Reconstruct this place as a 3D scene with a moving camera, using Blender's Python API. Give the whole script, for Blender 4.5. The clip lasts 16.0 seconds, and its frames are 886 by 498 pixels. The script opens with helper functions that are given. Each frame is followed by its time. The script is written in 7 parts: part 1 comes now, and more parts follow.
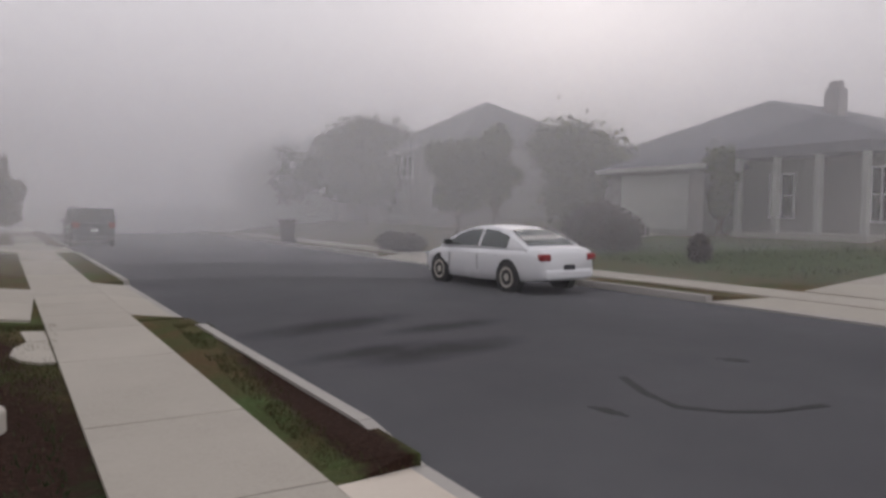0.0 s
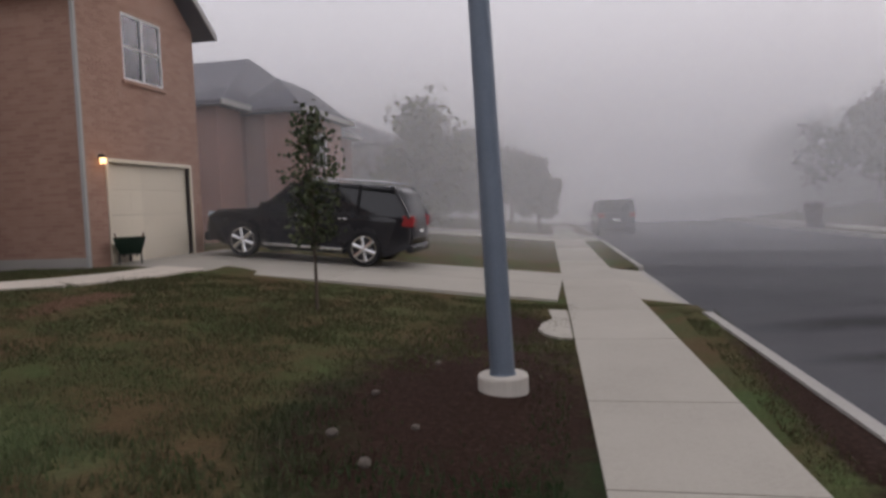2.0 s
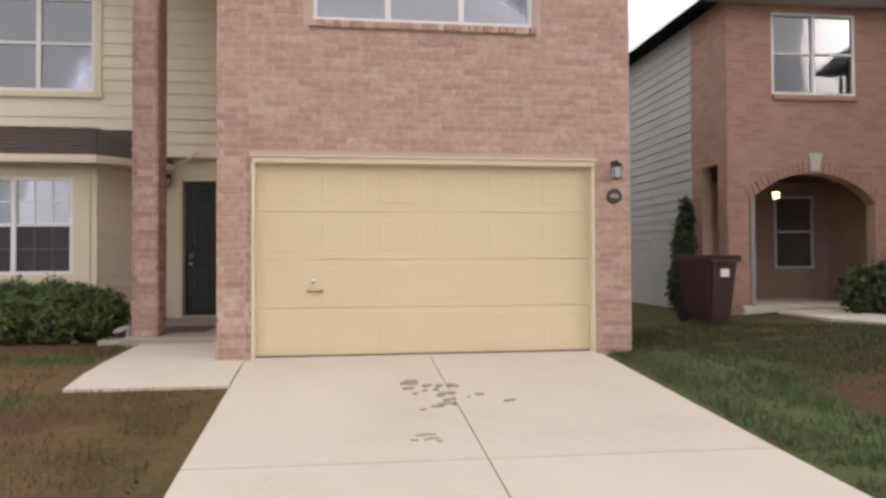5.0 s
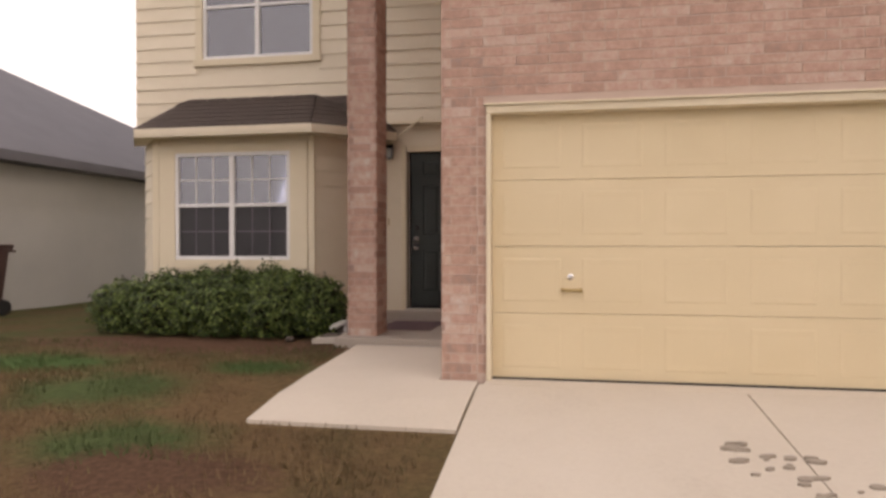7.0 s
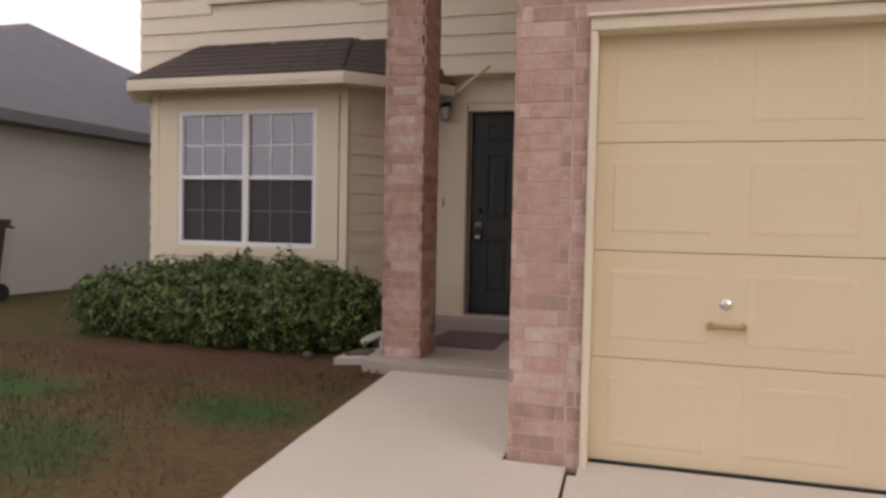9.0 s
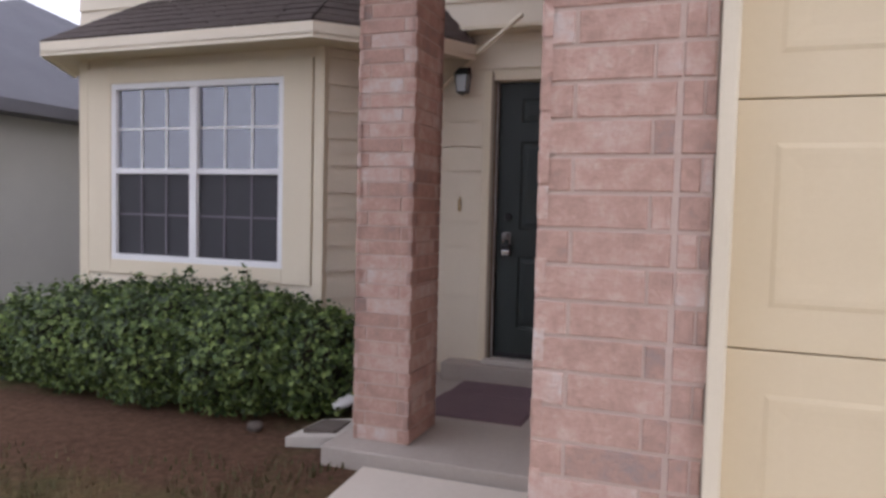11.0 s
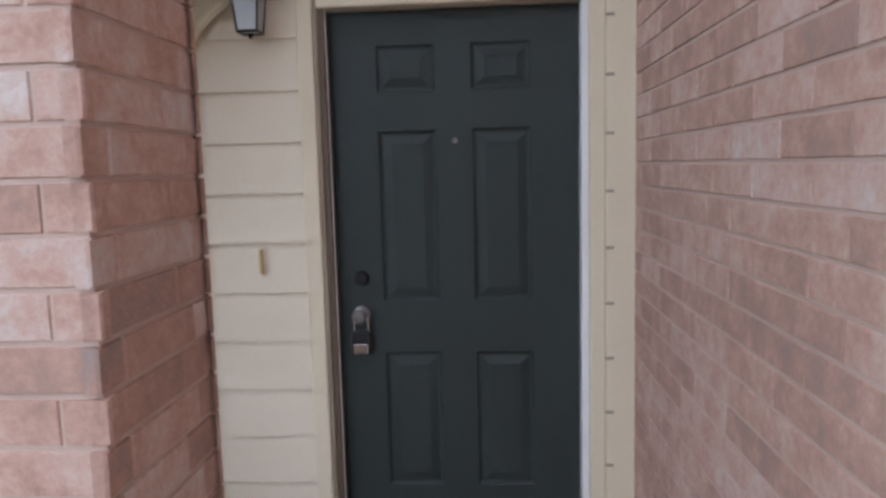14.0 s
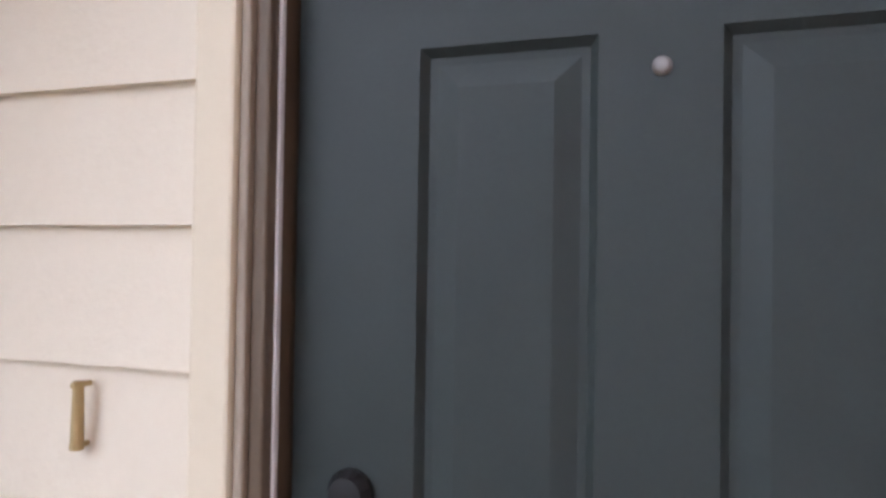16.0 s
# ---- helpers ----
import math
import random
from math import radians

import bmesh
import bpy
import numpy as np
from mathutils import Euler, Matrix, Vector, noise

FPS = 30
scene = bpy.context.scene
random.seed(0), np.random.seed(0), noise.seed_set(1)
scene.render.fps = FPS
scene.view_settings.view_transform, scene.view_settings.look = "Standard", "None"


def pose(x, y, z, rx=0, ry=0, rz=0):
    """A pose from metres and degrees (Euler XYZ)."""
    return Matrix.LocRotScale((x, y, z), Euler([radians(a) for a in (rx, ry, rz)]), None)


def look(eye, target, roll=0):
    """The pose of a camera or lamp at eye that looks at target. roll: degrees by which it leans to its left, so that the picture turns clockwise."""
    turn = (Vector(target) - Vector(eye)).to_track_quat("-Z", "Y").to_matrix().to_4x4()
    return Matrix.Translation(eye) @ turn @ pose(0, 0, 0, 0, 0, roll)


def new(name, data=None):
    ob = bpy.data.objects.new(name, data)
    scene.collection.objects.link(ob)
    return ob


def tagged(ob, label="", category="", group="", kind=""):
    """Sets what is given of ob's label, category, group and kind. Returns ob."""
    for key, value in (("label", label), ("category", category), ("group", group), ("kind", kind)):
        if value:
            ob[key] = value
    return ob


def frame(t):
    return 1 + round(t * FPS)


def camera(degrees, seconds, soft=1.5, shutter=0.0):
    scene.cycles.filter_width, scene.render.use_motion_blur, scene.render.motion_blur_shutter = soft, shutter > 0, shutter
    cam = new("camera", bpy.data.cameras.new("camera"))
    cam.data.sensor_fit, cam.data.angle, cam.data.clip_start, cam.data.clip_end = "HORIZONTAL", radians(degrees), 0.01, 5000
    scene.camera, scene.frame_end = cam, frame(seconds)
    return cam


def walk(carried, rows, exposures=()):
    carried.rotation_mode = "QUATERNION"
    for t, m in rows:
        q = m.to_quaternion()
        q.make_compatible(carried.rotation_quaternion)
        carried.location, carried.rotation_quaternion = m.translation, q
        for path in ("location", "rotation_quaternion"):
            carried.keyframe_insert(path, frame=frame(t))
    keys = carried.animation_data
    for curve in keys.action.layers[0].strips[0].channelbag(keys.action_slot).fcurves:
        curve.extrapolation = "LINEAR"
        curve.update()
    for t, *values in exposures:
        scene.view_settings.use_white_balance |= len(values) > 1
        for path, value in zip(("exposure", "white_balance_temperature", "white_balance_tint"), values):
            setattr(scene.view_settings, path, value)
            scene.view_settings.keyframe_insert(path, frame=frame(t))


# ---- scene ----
cam = camera(64.0, 16.0, soft=3.0)

PATH = [
    (0, (-1.147, -8.823, 1.116), (0.598, -9.795, 1.007), 0.5),
    (0.5, (-0.982, -8.964, 1.05), (0.886, -9.668, 0.928), -0.2),
    (1, (-0.971, -9.006, 1.053), (0.992, -9.367, 0.925), -0.7),
    (1.5, (-1.13, -9.055, 1.095), (0.866, -9.037, 0.965), -2.3),
    (2, (-1.122, -9.039, 1.098), (0.835, -8.649, 0.977), -2.3),
    (2.5, (-1.2, -9.022, 1.119), (0.647, -8.264, 1.004), -2.5),
    (3, (-0.619, -8.994, 0.957), (1.006, -7.83, 0.883), -2.4),
    (3.5, (-0.7, -8.601, 1.118), (0.662, -7.137, 1.048), -1.2),
    (4, (-0.836, -8.264, 1.018), (0.201, -6.554, 0.992), -0.7),
    (4.5, (-0.752, -8.059, 1.056), (-0.148, -6.152, 1.057), -0.8),
    (5, (-0.815, -7.604, 0.999), (-0.555, -5.622, 1.039), -0.3),
    (7.5, (-1.267, -4.921, 1.075), (-1.692, -2.967, 1.046), -0.3),
    (8, (-1.39, -4.424, 1.077), (-1.86, -2.481, 1.036), -0.3),
    (10.5, (-1.747, -1.936, 1.344), (-2.402, -0.05, 1.218), 2.2),
    (11, (-1.86, -1.491, 1.318), (-2.541, 0.386, 1.207), 1.4),
    (11.5, (-2.056, -1.063, 1.312), (-2.736, 0.816, 1.227), 0.9),
    (12, (-2.313, -0.857, 1.417), (-2.859, 1.064, 1.3), -0.6),
    (12.5, (-2.401, -0.404, 1.662), (-2.86, 1.53, 1.444), -1.3),
    (13, (-2.678, 0.087, 1.661), (-2.916, 2.058, 1.425), -0.8),
    (13.5, (-2.765, 0.544, 1.665), (-2.843, 2.529, 1.431), -0.2),
    (14, (-2.711, 0.955, 1.688), (-2.843, 2.937, 1.458), -1.5),
    (14.5, (-2.455, 1.385, 1.713), (-2.972, 3.301, 1.462), -0.4),
    (15, (-2.69, 1.898, 1.629), (-3.146, 3.84, 1.492), -0.7),
    (15.5, (-2.817, 2.336, 1.609), (-3.23, 4.291, 1.531), -0.6),
    (16, (-2.815, 2.786, 1.565), (-3.443, 4.684, 1.600), 0.9),
]
walk(cam, [(t, look(eye, target, roll)) for t, eye, target, roll in PATH],
     [(0, 0.12, 6600, 17), (2, 0.14, 6500, 18), (3, 0.6, 6400, 18), (4, 0.9, 6400, 17), (5, 0.92, 6900, 16), (7.5, 0.66, 7600, 22), (8, 0.5, 7500, 22), (10.5, 0.84, 6100, 20),
      (12, 1.12, 5850, 18), (13, 1.48, 5800, 15), (14, 1.7, 5650, 12), (14.5, 2.05, 5500, 12), (15, 2.4, 5600, 12), (16, 2.6, 5700, 16)])

# ---- world and light ----
world = bpy.data.worlds.new("world")
scene.world = world
world.use_nodes = True
wn, wl = world.node_tree.nodes, world.node_tree.links
wn.clear()
sky = wn.new("ShaderNodeTexSky")
sky.sky_type = "NISHITA"
sky.sun_disc = False
SUN_EL, SUN_AZ = 14.0, -40.0          # elevation; bearing from +x, degrees
sky.sun_elevation = radians(SUN_EL)
sky.sun_rotation = radians(90.0 - SUN_AZ)
sky.air_density, sky.dust_density, sky.ozone_density = 1.0, 6.0, 1.0
soft_sky = wn.new("ShaderNodeHueSaturation")
soft_sky.inputs["Saturation"].default_value = 0.32
wbg = wn.new("ShaderNodeBackground")
wbg.inputs["Strength"].default_value = 0.13
wout = wn.new("ShaderNodeOutputWorld")
wl.new(sky.outputs["Color"], soft_sky.inputs["Color"])
overcast = wn.new("ShaderNodeMix")
overcast.data_type = "RGBA"
overcast.inputs["Factor"].default_value = 0.955
overcast.inputs[7].default_value = (5.75, 5.8, 6.0, 1)      # even white of the fog overhead
wl.new(soft_sky.outputs["Color"], overcast.inputs[6])
wl.new(overcast.outputs[2], wbg.inputs["Color"])
wl.new(wbg.outputs["Background"], wout.inputs["Surface"])

sun = new("sun", bpy.data.lights.new("sun", "SUN"))
sun.data.energy, sun.data.angle, sun.data.color = 0.7, radians(30), (1.0, 0.93, 0.86)
sd = Vector((math.cos(radians(SUN_EL)) * math.cos(radians(SUN_AZ)), math.cos(radians(SUN_EL)) * math.sin(radians(SUN_AZ)), math.sin(radians(SUN_EL))))
sun.matrix_world = look((30 * sd.x, 30 * sd.y, 30 * sd.z + 10), (0, 0, 10))


# ---- materials ----
def node_mat(name):
    m = bpy.data.materials.new(name)
    m.use_nodes = True
    nt = m.node_tree
    return m, nt.nodes, nt.links, nt.nodes["Principled BSDF"]


def ramp(n, stops):
    r = n.new("ShaderNodeValToRGB")
    e = r.color_ramp.elements
    e[0].position, e[0].color = stops[0][0], (*stops[0][1], 1)
    e[1].position, e[1].color = stops[-1][0], (*stops[-1][1], 1)
    for p, c in stops[1:-1]:
        k = e.new(p)
        k.color = (*c, 1)
    return r


def noise_tex(n, l, scale, detail=4, rough=0.6, vec=None):
    t = n.new("ShaderNodeTexNoise")
    t.inputs["Scale"].default_value, t.inputs["Detail"].default_value, t.inputs["Roughness"].default_value = scale, detail, rough
    if vec is not None:
        l.new(vec, t.inputs["Vector"])
    return t


def surface(name, stops, big=1.2, fine=40.0, rough=0.8, bump=0.15, mixf=0.35, metal=0.0, spread=0.0, spec=0.35, island=False, bump_scale=None, rough_var=0.1):
    """A paint, stone or earth: colour by a large noise, mottled by a fine one, with fine relief; spread varies piece by piece."""
    m, n, l, b = node_mat(name)
    geo = n.new("ShaderNodeNewGeometry")
    a = noise_tex(n, l, big, 5, 0.62, geo.outputs["Position"])
    f = noise_tex(n, l, fine, 4, 0.7, geo.outputs["Position"])
    mx = n.new("ShaderNodeMix")
    mx.inputs["Factor"].default_value = mixf
    l.new(a.outputs["Fac"], mx.inputs[2])
    l.new(f.outputs["Fac"], mx.inputs[3])
    value = mx.outputs[0]
    if spread:
        src = geo.outputs["Random Per Island"] if island else n.new("ShaderNodeObjectInfo").outputs["Random"]
        s = n.new("ShaderNodeMath")
        s.operation = "MULTIPLY_ADD"
        l.new(src, s.inputs[0])
        s.inputs[1].default_value = spread
        ad = n.new("ShaderNodeMath")
        ad.operation = "SUBTRACT"
        l.new(value, ad.inputs[0])
        ad.inputs[1].default_value = spread / 2
        l.new(ad.outputs[0], s.inputs[2])
        value = s.outputs[0]
    r = ramp(n, stops)
    l.new(value, r.inputs["Fac"])
    l.new(r.outputs["Color"], b.inputs["Base Color"])
    rr = n.new("ShaderNodeMapRange")
    rr.inputs["To Min"].default_value, rr.inputs["To Max"].default_value = max(rough - rough_var, 0.03), min(rough + rough_var, 1)
    l.new(a.outputs["Fac"], rr.inputs["Value"])
    l.new(rr.outputs["Result"], b.inputs["Roughness"])
    b.inputs["Metallic"].default_value = metal
    b.inputs["Specular IOR Level"].default_value = spec
    if bump:
        bt = noise_tex(n, l, bump_scale or fine, 5, 0.7, geo.outputs["Position"])
        bp = n.new("ShaderNodeBump")
        bp.inputs["Strength"].default_value, bp.inputs["Distance"].default_value = bump, 0.02
        l.new(bt.outputs["Fac"], bp.inputs["Height"])
        l.new(bp.outputs["Normal"], b.inputs["Normal"])
    return m


BRICK_STOPS = [(0.22, (0.29, 0.235, 0.22)), (0.38, (0.40, 0.26, 0.21)), (0.5, (0.49, 0.317, 0.254)), (0.62, (0.555, 0.408, 0.345)), (0.76, (0.60, 0.54, 0.50))]
M_BRICK = surface("tan_brick", BRICK_STOPS, 12.0, 60, 0.9, 0.4, 0.4, spread=0.28, island=False)
M_BRICK_J = surface("tan_brick_joined", BRICK_STOPS, 12.0, 60, 0.9, 0.4, 0.4, spread=0.17, island=True)
NB_STOPS = [(0.18, (0.27, 0.165, 0.13)), (0.34, (0.34, 0.20, 0.155)), (0.5, (0.385, 0.235, 0.18)), (0.66, (0.42, 0.265, 0.205)), (0.82, (0.39, 0.28, 0.23))]
M_BRICK_N = surface("red_brick_joined", NB_STOPS, 2.5, 60, 0.9, 0.4, 0.5, spread=0.28, island=True)
M_MORTAR = surface("mortar", [(0.3, (0.48, 0.365, 0.305)), (0.7, (0.57, 0.45, 0.385))], 2, 90, 0.95, 0.3)
M_MORTAR_N = surface("neighbour_mortar", [(0.3, (0.36, 0.24, 0.18)), (0.7, (0.45, 0.32, 0.25))], 2, 90, 0.95, 0.5)
M_SIDING = surface("cream_siding", [(0.25, (0.69, 0.61, 0.48)), (0.75, (0.78, 0.71, 0.58))], 0.9, 55, 0.72, 0.12, 0.3)
M_TRIM = surface("cream_trim", [(0.25, (0.66, 0.58, 0.43)), (0.75, (0.74, 0.66, 0.51))], 1.2, 70, 0.6, 0.08, 0.3)
M_WHITE = surface("white_vinyl", [(0.2, (0.72, 0.72, 0.72)), (0.8, (0.82, 0.82, 0.82))], 2, 40, 0.45, 0.03)
M_GARAGE = surface("cream_garage_paint", [(0.25, (0.66, 0.55, 0.36)), (0.75, (0.73, 0.62, 0.43))], 0.8, 60, 0.5, 0.06, 0.3)
M_DOOR = surface("dark_green_grey_door_paint", [(0.25, (0.026, 0.034, 0.033)), (0.75, (0.036, 0.046, 0.044))], 1.5, 120, 0.48, 0.12, 0.3, spec=0.3)
# Brown jamb paint, with the shadow on the left jamb put into the colour.
M_JAMB_SHADED = surface("brown_jamb_with_shade", [(0.25, (0.10, 0.07, 0.045)), (0.75, (0.16, 0.12, 0.08))], 3, 60, 0.5, 0.1)
M_CONC = surface("pale_concrete", [(0.2, (0.48, 0.42, 0.35)), (0.45, (0.59, 0.53, 0.45)), (0.8, (0.67, 0.61, 0.53))], 0.55, 30, 0.9, 0.25, 0.35, spread=0.1)
M_PAVE = surface("grey_pavement_concrete", [(0.2, (0.32, 0.295, 0.25)), (0.45, (0.40, 0.372, 0.318)), (0.8, (0.46, 0.43, 0.37))], 0.6, 30, 0.92, 0.25, 0.4, spread=0.12)
M_JAMB = surface("weathered_tan_jamb_paint", [(0.25, (0.27, 0.22, 0.165)), (0.75, (0.38, 0.32, 0.25))], 4, 60, 0.6, 0.15)
M_PEWTER = surface("dull_pewter", [(0.2, (0.15, 0.145, 0.14)), (0.8, (0.28, 0.27, 0.26))], 8, 60, 0.35, 0.05, metal=0.7)
M_PORCH = surface("porch_concrete", [(0.2, (0.32, 0.28, 0.24)), (0.8, (0.46, 0.41, 0.36))], 1.2, 45, 0.85, 0.25, 0.4)
M_KERB = surface("kerb_concrete", [(0.2, (0.33, 0.31, 0.285)), (0.8, (0.44, 0.42, 0.39))], 0.8, 30, 0.92, 0.3, 0.4)
M_ROAD = surface("worn_asphalt", [(0.2, (0.062, 0.062, 0.069)), (0.5, (0.092, 0.092, 0.099)), (0.8, (0.128, 0.127, 0.133))], 0.35, 90, 0.92, 0.35, 0.45, bump_scale=120, spec=0.15)


def worn_road(m):
    """Long smudged dark stains with ragged soft edges in the asphalt."""
    n, l = m.node_tree.nodes, m.node_tree.links
    b = n["Principled BSDF"]
    src = b.inputs["Base Color"].links[0].from_socket
    geo = n.new("ShaderNodeNewGeometry")
    rag = noise_tex(n, l, 1.3, 5, 0.65, geo.outputs["Position"])
    total = None
    for cx, cy, lx, ly, turn in ((9.9, -12.9, 2.2, 0.75, -1.25), (7.6, -12.6, 1.5, 0.5, -1.3), (7.3, -13.5, 2.0, 0.7, -1.35), (9.0, -14.6, 1.6, 0.5, -1.4)):
        mp = n.new("ShaderNodeMapping")
        mp.vector_type = "TEXTURE"
        mp.inputs["Location"].default_value = (cx, cy, -0.8)
        mp.inputs["Rotation"].default_value = (0, 0, turn)
        mp.inputs["Scale"].default_value = (lx, ly, 1)
        l.new(geo.outputs["Position"], mp.inputs["Vector"])
        ln = n.new("ShaderNodeVectorMath")
        ln.operation = "LENGTH"
        l.new(mp.outputs["Vector"], ln.inputs[0])
        inv = n.new("ShaderNodeMath")
        inv.operation, inv.use_clamp = "SUBTRACT", True
        inv.inputs[0].default_value = 1.0
        l.new(ln.outputs["Value"], inv.inputs[1])
        if total is None:
            total = inv.outputs[0]
        else:
            mxm = n.new("ShaderNodeMath")
            mxm.operation = "MAXIMUM"
            l.new(total, mxm.inputs[0])
            l.new(inv.outputs[0], mxm.inputs[1])
            total = mxm.outputs[0]
    mul = n.new("ShaderNodeMath")
    mul.operation = "MULTIPLY"
    l.new(total, mul.inputs[0])
    l.new(rag.outputs["Fac"], mul.inputs[1])
    r = ramp(n, [(0.05, (1, 1, 1)), (0.36, (0.52, 0.51, 0.51))])
    l.new(mul.outputs[0], r.inputs["Fac"])
    mx = n.new("ShaderNodeMix")
    mx.data_type, mx.blend_type = "RGBA", "MULTIPLY"
    mx.inputs["Factor"].default_value = 1.0
    l.new(src, mx.inputs[6])
    l.new(r.outputs["Color"], mx.inputs[7])
    l.new(mx.outputs[2], b.inputs["Base Color"])


worn_road(M_ROAD)
M_TAR = surface("dark_tar_patch", [(0.2, (0.018, 0.017, 0.018)), (0.8, (0.035, 0.034, 0.036))], 2, 60, 0.8, 0.2)
M_SHINGLE = surface("brown_shingle", [(0.2, (0.055, 0.042, 0.038)), (0.8, (0.105, 0.082, 0.072))], 2.5, 50, 0.92, 0.4, 0.5, spread=0.3)
M_SHINGLE_G = surface("grey_shingle", [(0.2, (0.10, 0.10, 0.115)), (0.8, (0.17, 0.17, 0.19))], 1.5, 40, 0.92, 0.4, 0.5)
M_GREYSIDE = surface("grey_siding", [(0.25, (0.36, 0.36, 0.35)), (0.75, (0.45, 0.45, 0.43))], 0.7, 40, 0.75, 0.1, 0.3)
M_FOLIAGE = surface("hedge_leaf", [(0.15, (0.016, 0.032, 0.010)), (0.5, (0.058, 0.100, 0.022)), (0.85, (0.165, 0.225, 0.058))], 5, 30, 0.55, 0.0, 0.4, spread=0.75, island=True, spec=0.4)
M_FOLIAGE_D = surface("dark_tree_leaf", [(0.2, (0.020, 0.030, 0.012)), (0.8, (0.070, 0.085, 0.032))], 3, 20, 0.7, 0.0, 0.4, spread=0.6, island=True)
M_FOLIAGE_T = surface("tree_leaf", [(0.2, (0.035, 0.048, 0.020)), (0.8, (0.11, 0.125, 0.05))], 3, 20, 0.8, 0.0, 0.4, spread=0.5, island=True)
M_FOLIAGE_P = surface("purple_brown_leaf", [(0.2, (0.022, 0.014, 0.014)), (0.8, (0.06, 0.042, 0.04))], 3, 20, 0.7, 0.0, 0.4, spread=0.6, island=True)
M_BARK = surface("bark", [(0.2, (0.06, 0.045, 0.035)), (0.8, (0.13, 0.10, 0.08))], 6, 60, 0.95, 0.6)
# Near-black filling: the shade deep among the leaves is put into its colour.
M_CORE_SHADE = surface("hedge_core_shade", [(0.2, (0.012, 0.012, 0.007)), (0.8, (0.03, 0.028, 0.016))], 6, 60, 0.95, 0.4)
M_STEEL = surface("galvanised_steel", [(0.2, (0.105, 0.135, 0.175)), (0.8, (0.18, 0.215, 0.265))], 2.0, 30, 0.6, 0.08, 0.4, metal=0.4)
M_CHROME = surface("chrome", [(0.2, (0.6, 0.6, 0.6)), (0.8, (0.75, 0.75, 0.75))], 3, 30, 0.22, 0.0, metal=1.0)
M_BLACKMETAL = surface("black_metal", [(0.2, (0.012, 0.012, 0.013)), (0.8, (0.03, 0.03, 0.032))], 3, 50, 0.45, 0.05, metal=0.3)
M_RUBBER = surface("rubber", [(0.2, (0.012, 0.012, 0.013)), (0.8, (0.025, 0.025, 0.026))], 5, 60, 0.85, 0.1)
M_CARWHITE = surface("white_car_paint", [(0.2, (0.70, 0.71, 0.73)), (0.8, (0.78, 0.79, 0.80))], 1, 30, 0.25, 0.0, spec=0.5)
M_CARBLACK = surface("black_car_paint", [(0.2, (0.010, 0.010, 0.013)), (0.8, (0.018, 0.018, 0.022))], 1, 30, 0.25, 0.0, spec=0.5)
M_CARDARK = surface("dark_grey_car_paint", [(0.2, (0.045, 0.045, 0.05)), (0.8, (0.07, 0.07, 0.075))], 1, 30, 0.3, 0.0, spec=0.5)
M_GLASS_D = surface("tinted_glass", [(0.2, (0.010, 0.012, 0.014)), (0.8, (0.018, 0.020, 0.024))], 1, 5, 0.06, 0.0, spec=0.6, rough_var=0.02)
M_CARGLASS = surface("greenish_car_glass", [(0.2, (0.045, 0.058, 0.056)), (0.8, (0.065, 0.080, 0.078))], 1, 5, 0.08, 0.0, spec=0.8, rough_var=0.02)
M_TAIL = surface("red_lamp_plastic", [(0.2, (0.20, 0.012, 0.016)), (0.8, (0.32, 0.022, 0.024))], 2, 20, 0.2, 0.0)
M_BROWNPLASTIC = surface("brown_plastic", [(0.2, (0.040, 0.020, 0.018)), (0.8, (0.075, 0.042, 0.036))], 2, 40, 0.55, 0.08)
M_WOODFENCE = surface("brown_fence_wood", [(0.2, (0.11, 0.055, 0.04)), (0.8, (0.20, 0.11, 0.08))], 2, 40, 0.85, 0.3, spread=0.3)
M_MAT = surface("purple_brown_doormat", [(0.2, (0.14, 0.092, 0.105)), (0.8, (0.225, 0.155, 0.17))], 4, 150, 0.98, 0.6, 0.5)
M_BLIND = surface("white_blind", [(0.2, (0.78, 0.77, 0.75)), (0.8, (0.86, 0.85, 0.84))], 2, 30, 0.6, 0.05)
M_BRASS = surface("dull_brass", [(0.2, (0.36, 0.26, 0.12)), (0.8, (0.52, 0.40, 0.2))], 8, 60, 0.5, 0.1, metal=0.5)
M_GREENPLASTIC = surface("dark_green_plastic", [(0.2, (0.010, 0.022, 0.016)), (0.8, (0.018, 0.040, 0.028))], 2, 30, 0.5, 0.1)
M_STAIN = surface("oil_stain", [(0.2, (0.24, 0.20, 0.165)), (0.8, (0.42, 0.37, 0.31))], 6, 50, 0.8, 0.1)
M_STONE = surface("pale_stone", [(0.2, (0.42, 0.39, 0.34)), (0.8, (0.58, 0.54, 0.48))], 4, 40, 0.9, 0.4)
M_CLOD = surface("dull_stone", [(0.2, (0.075, 0.06, 0.05)), (0.8, (0.17, 0.145, 0.125))], 9, 60, 0.95, 0.5)
M_FARWALL = surface("far_tan_wall", [(0.2, (0.25, 0.235, 0.23)), (0.8, (0.36, 0.34, 0.33))], 0.8, 15, 0.9, 0.2)
M_FARBRICK = surface("far_pink_brick", [(0.2, (0.30, 0.17, 0.14)), (0.8, (0.40, 0.24, 0.20))], 1.2, 15, 0.9, 0.3)


def lamp_glass_mat():
    m, n, l, b = node_mat("lit_lamp_bulb")
    b.inputs["Base Color"].default_value = (1, 0.85, 0.6, 1)
    b.inputs["Emission Color"].default_value = (1.0, 0.62, 0.28, 1)
    b.inputs["Emission Strength"].default_value = 2.6
    return m


M_BULB = lamp_glass_mat()


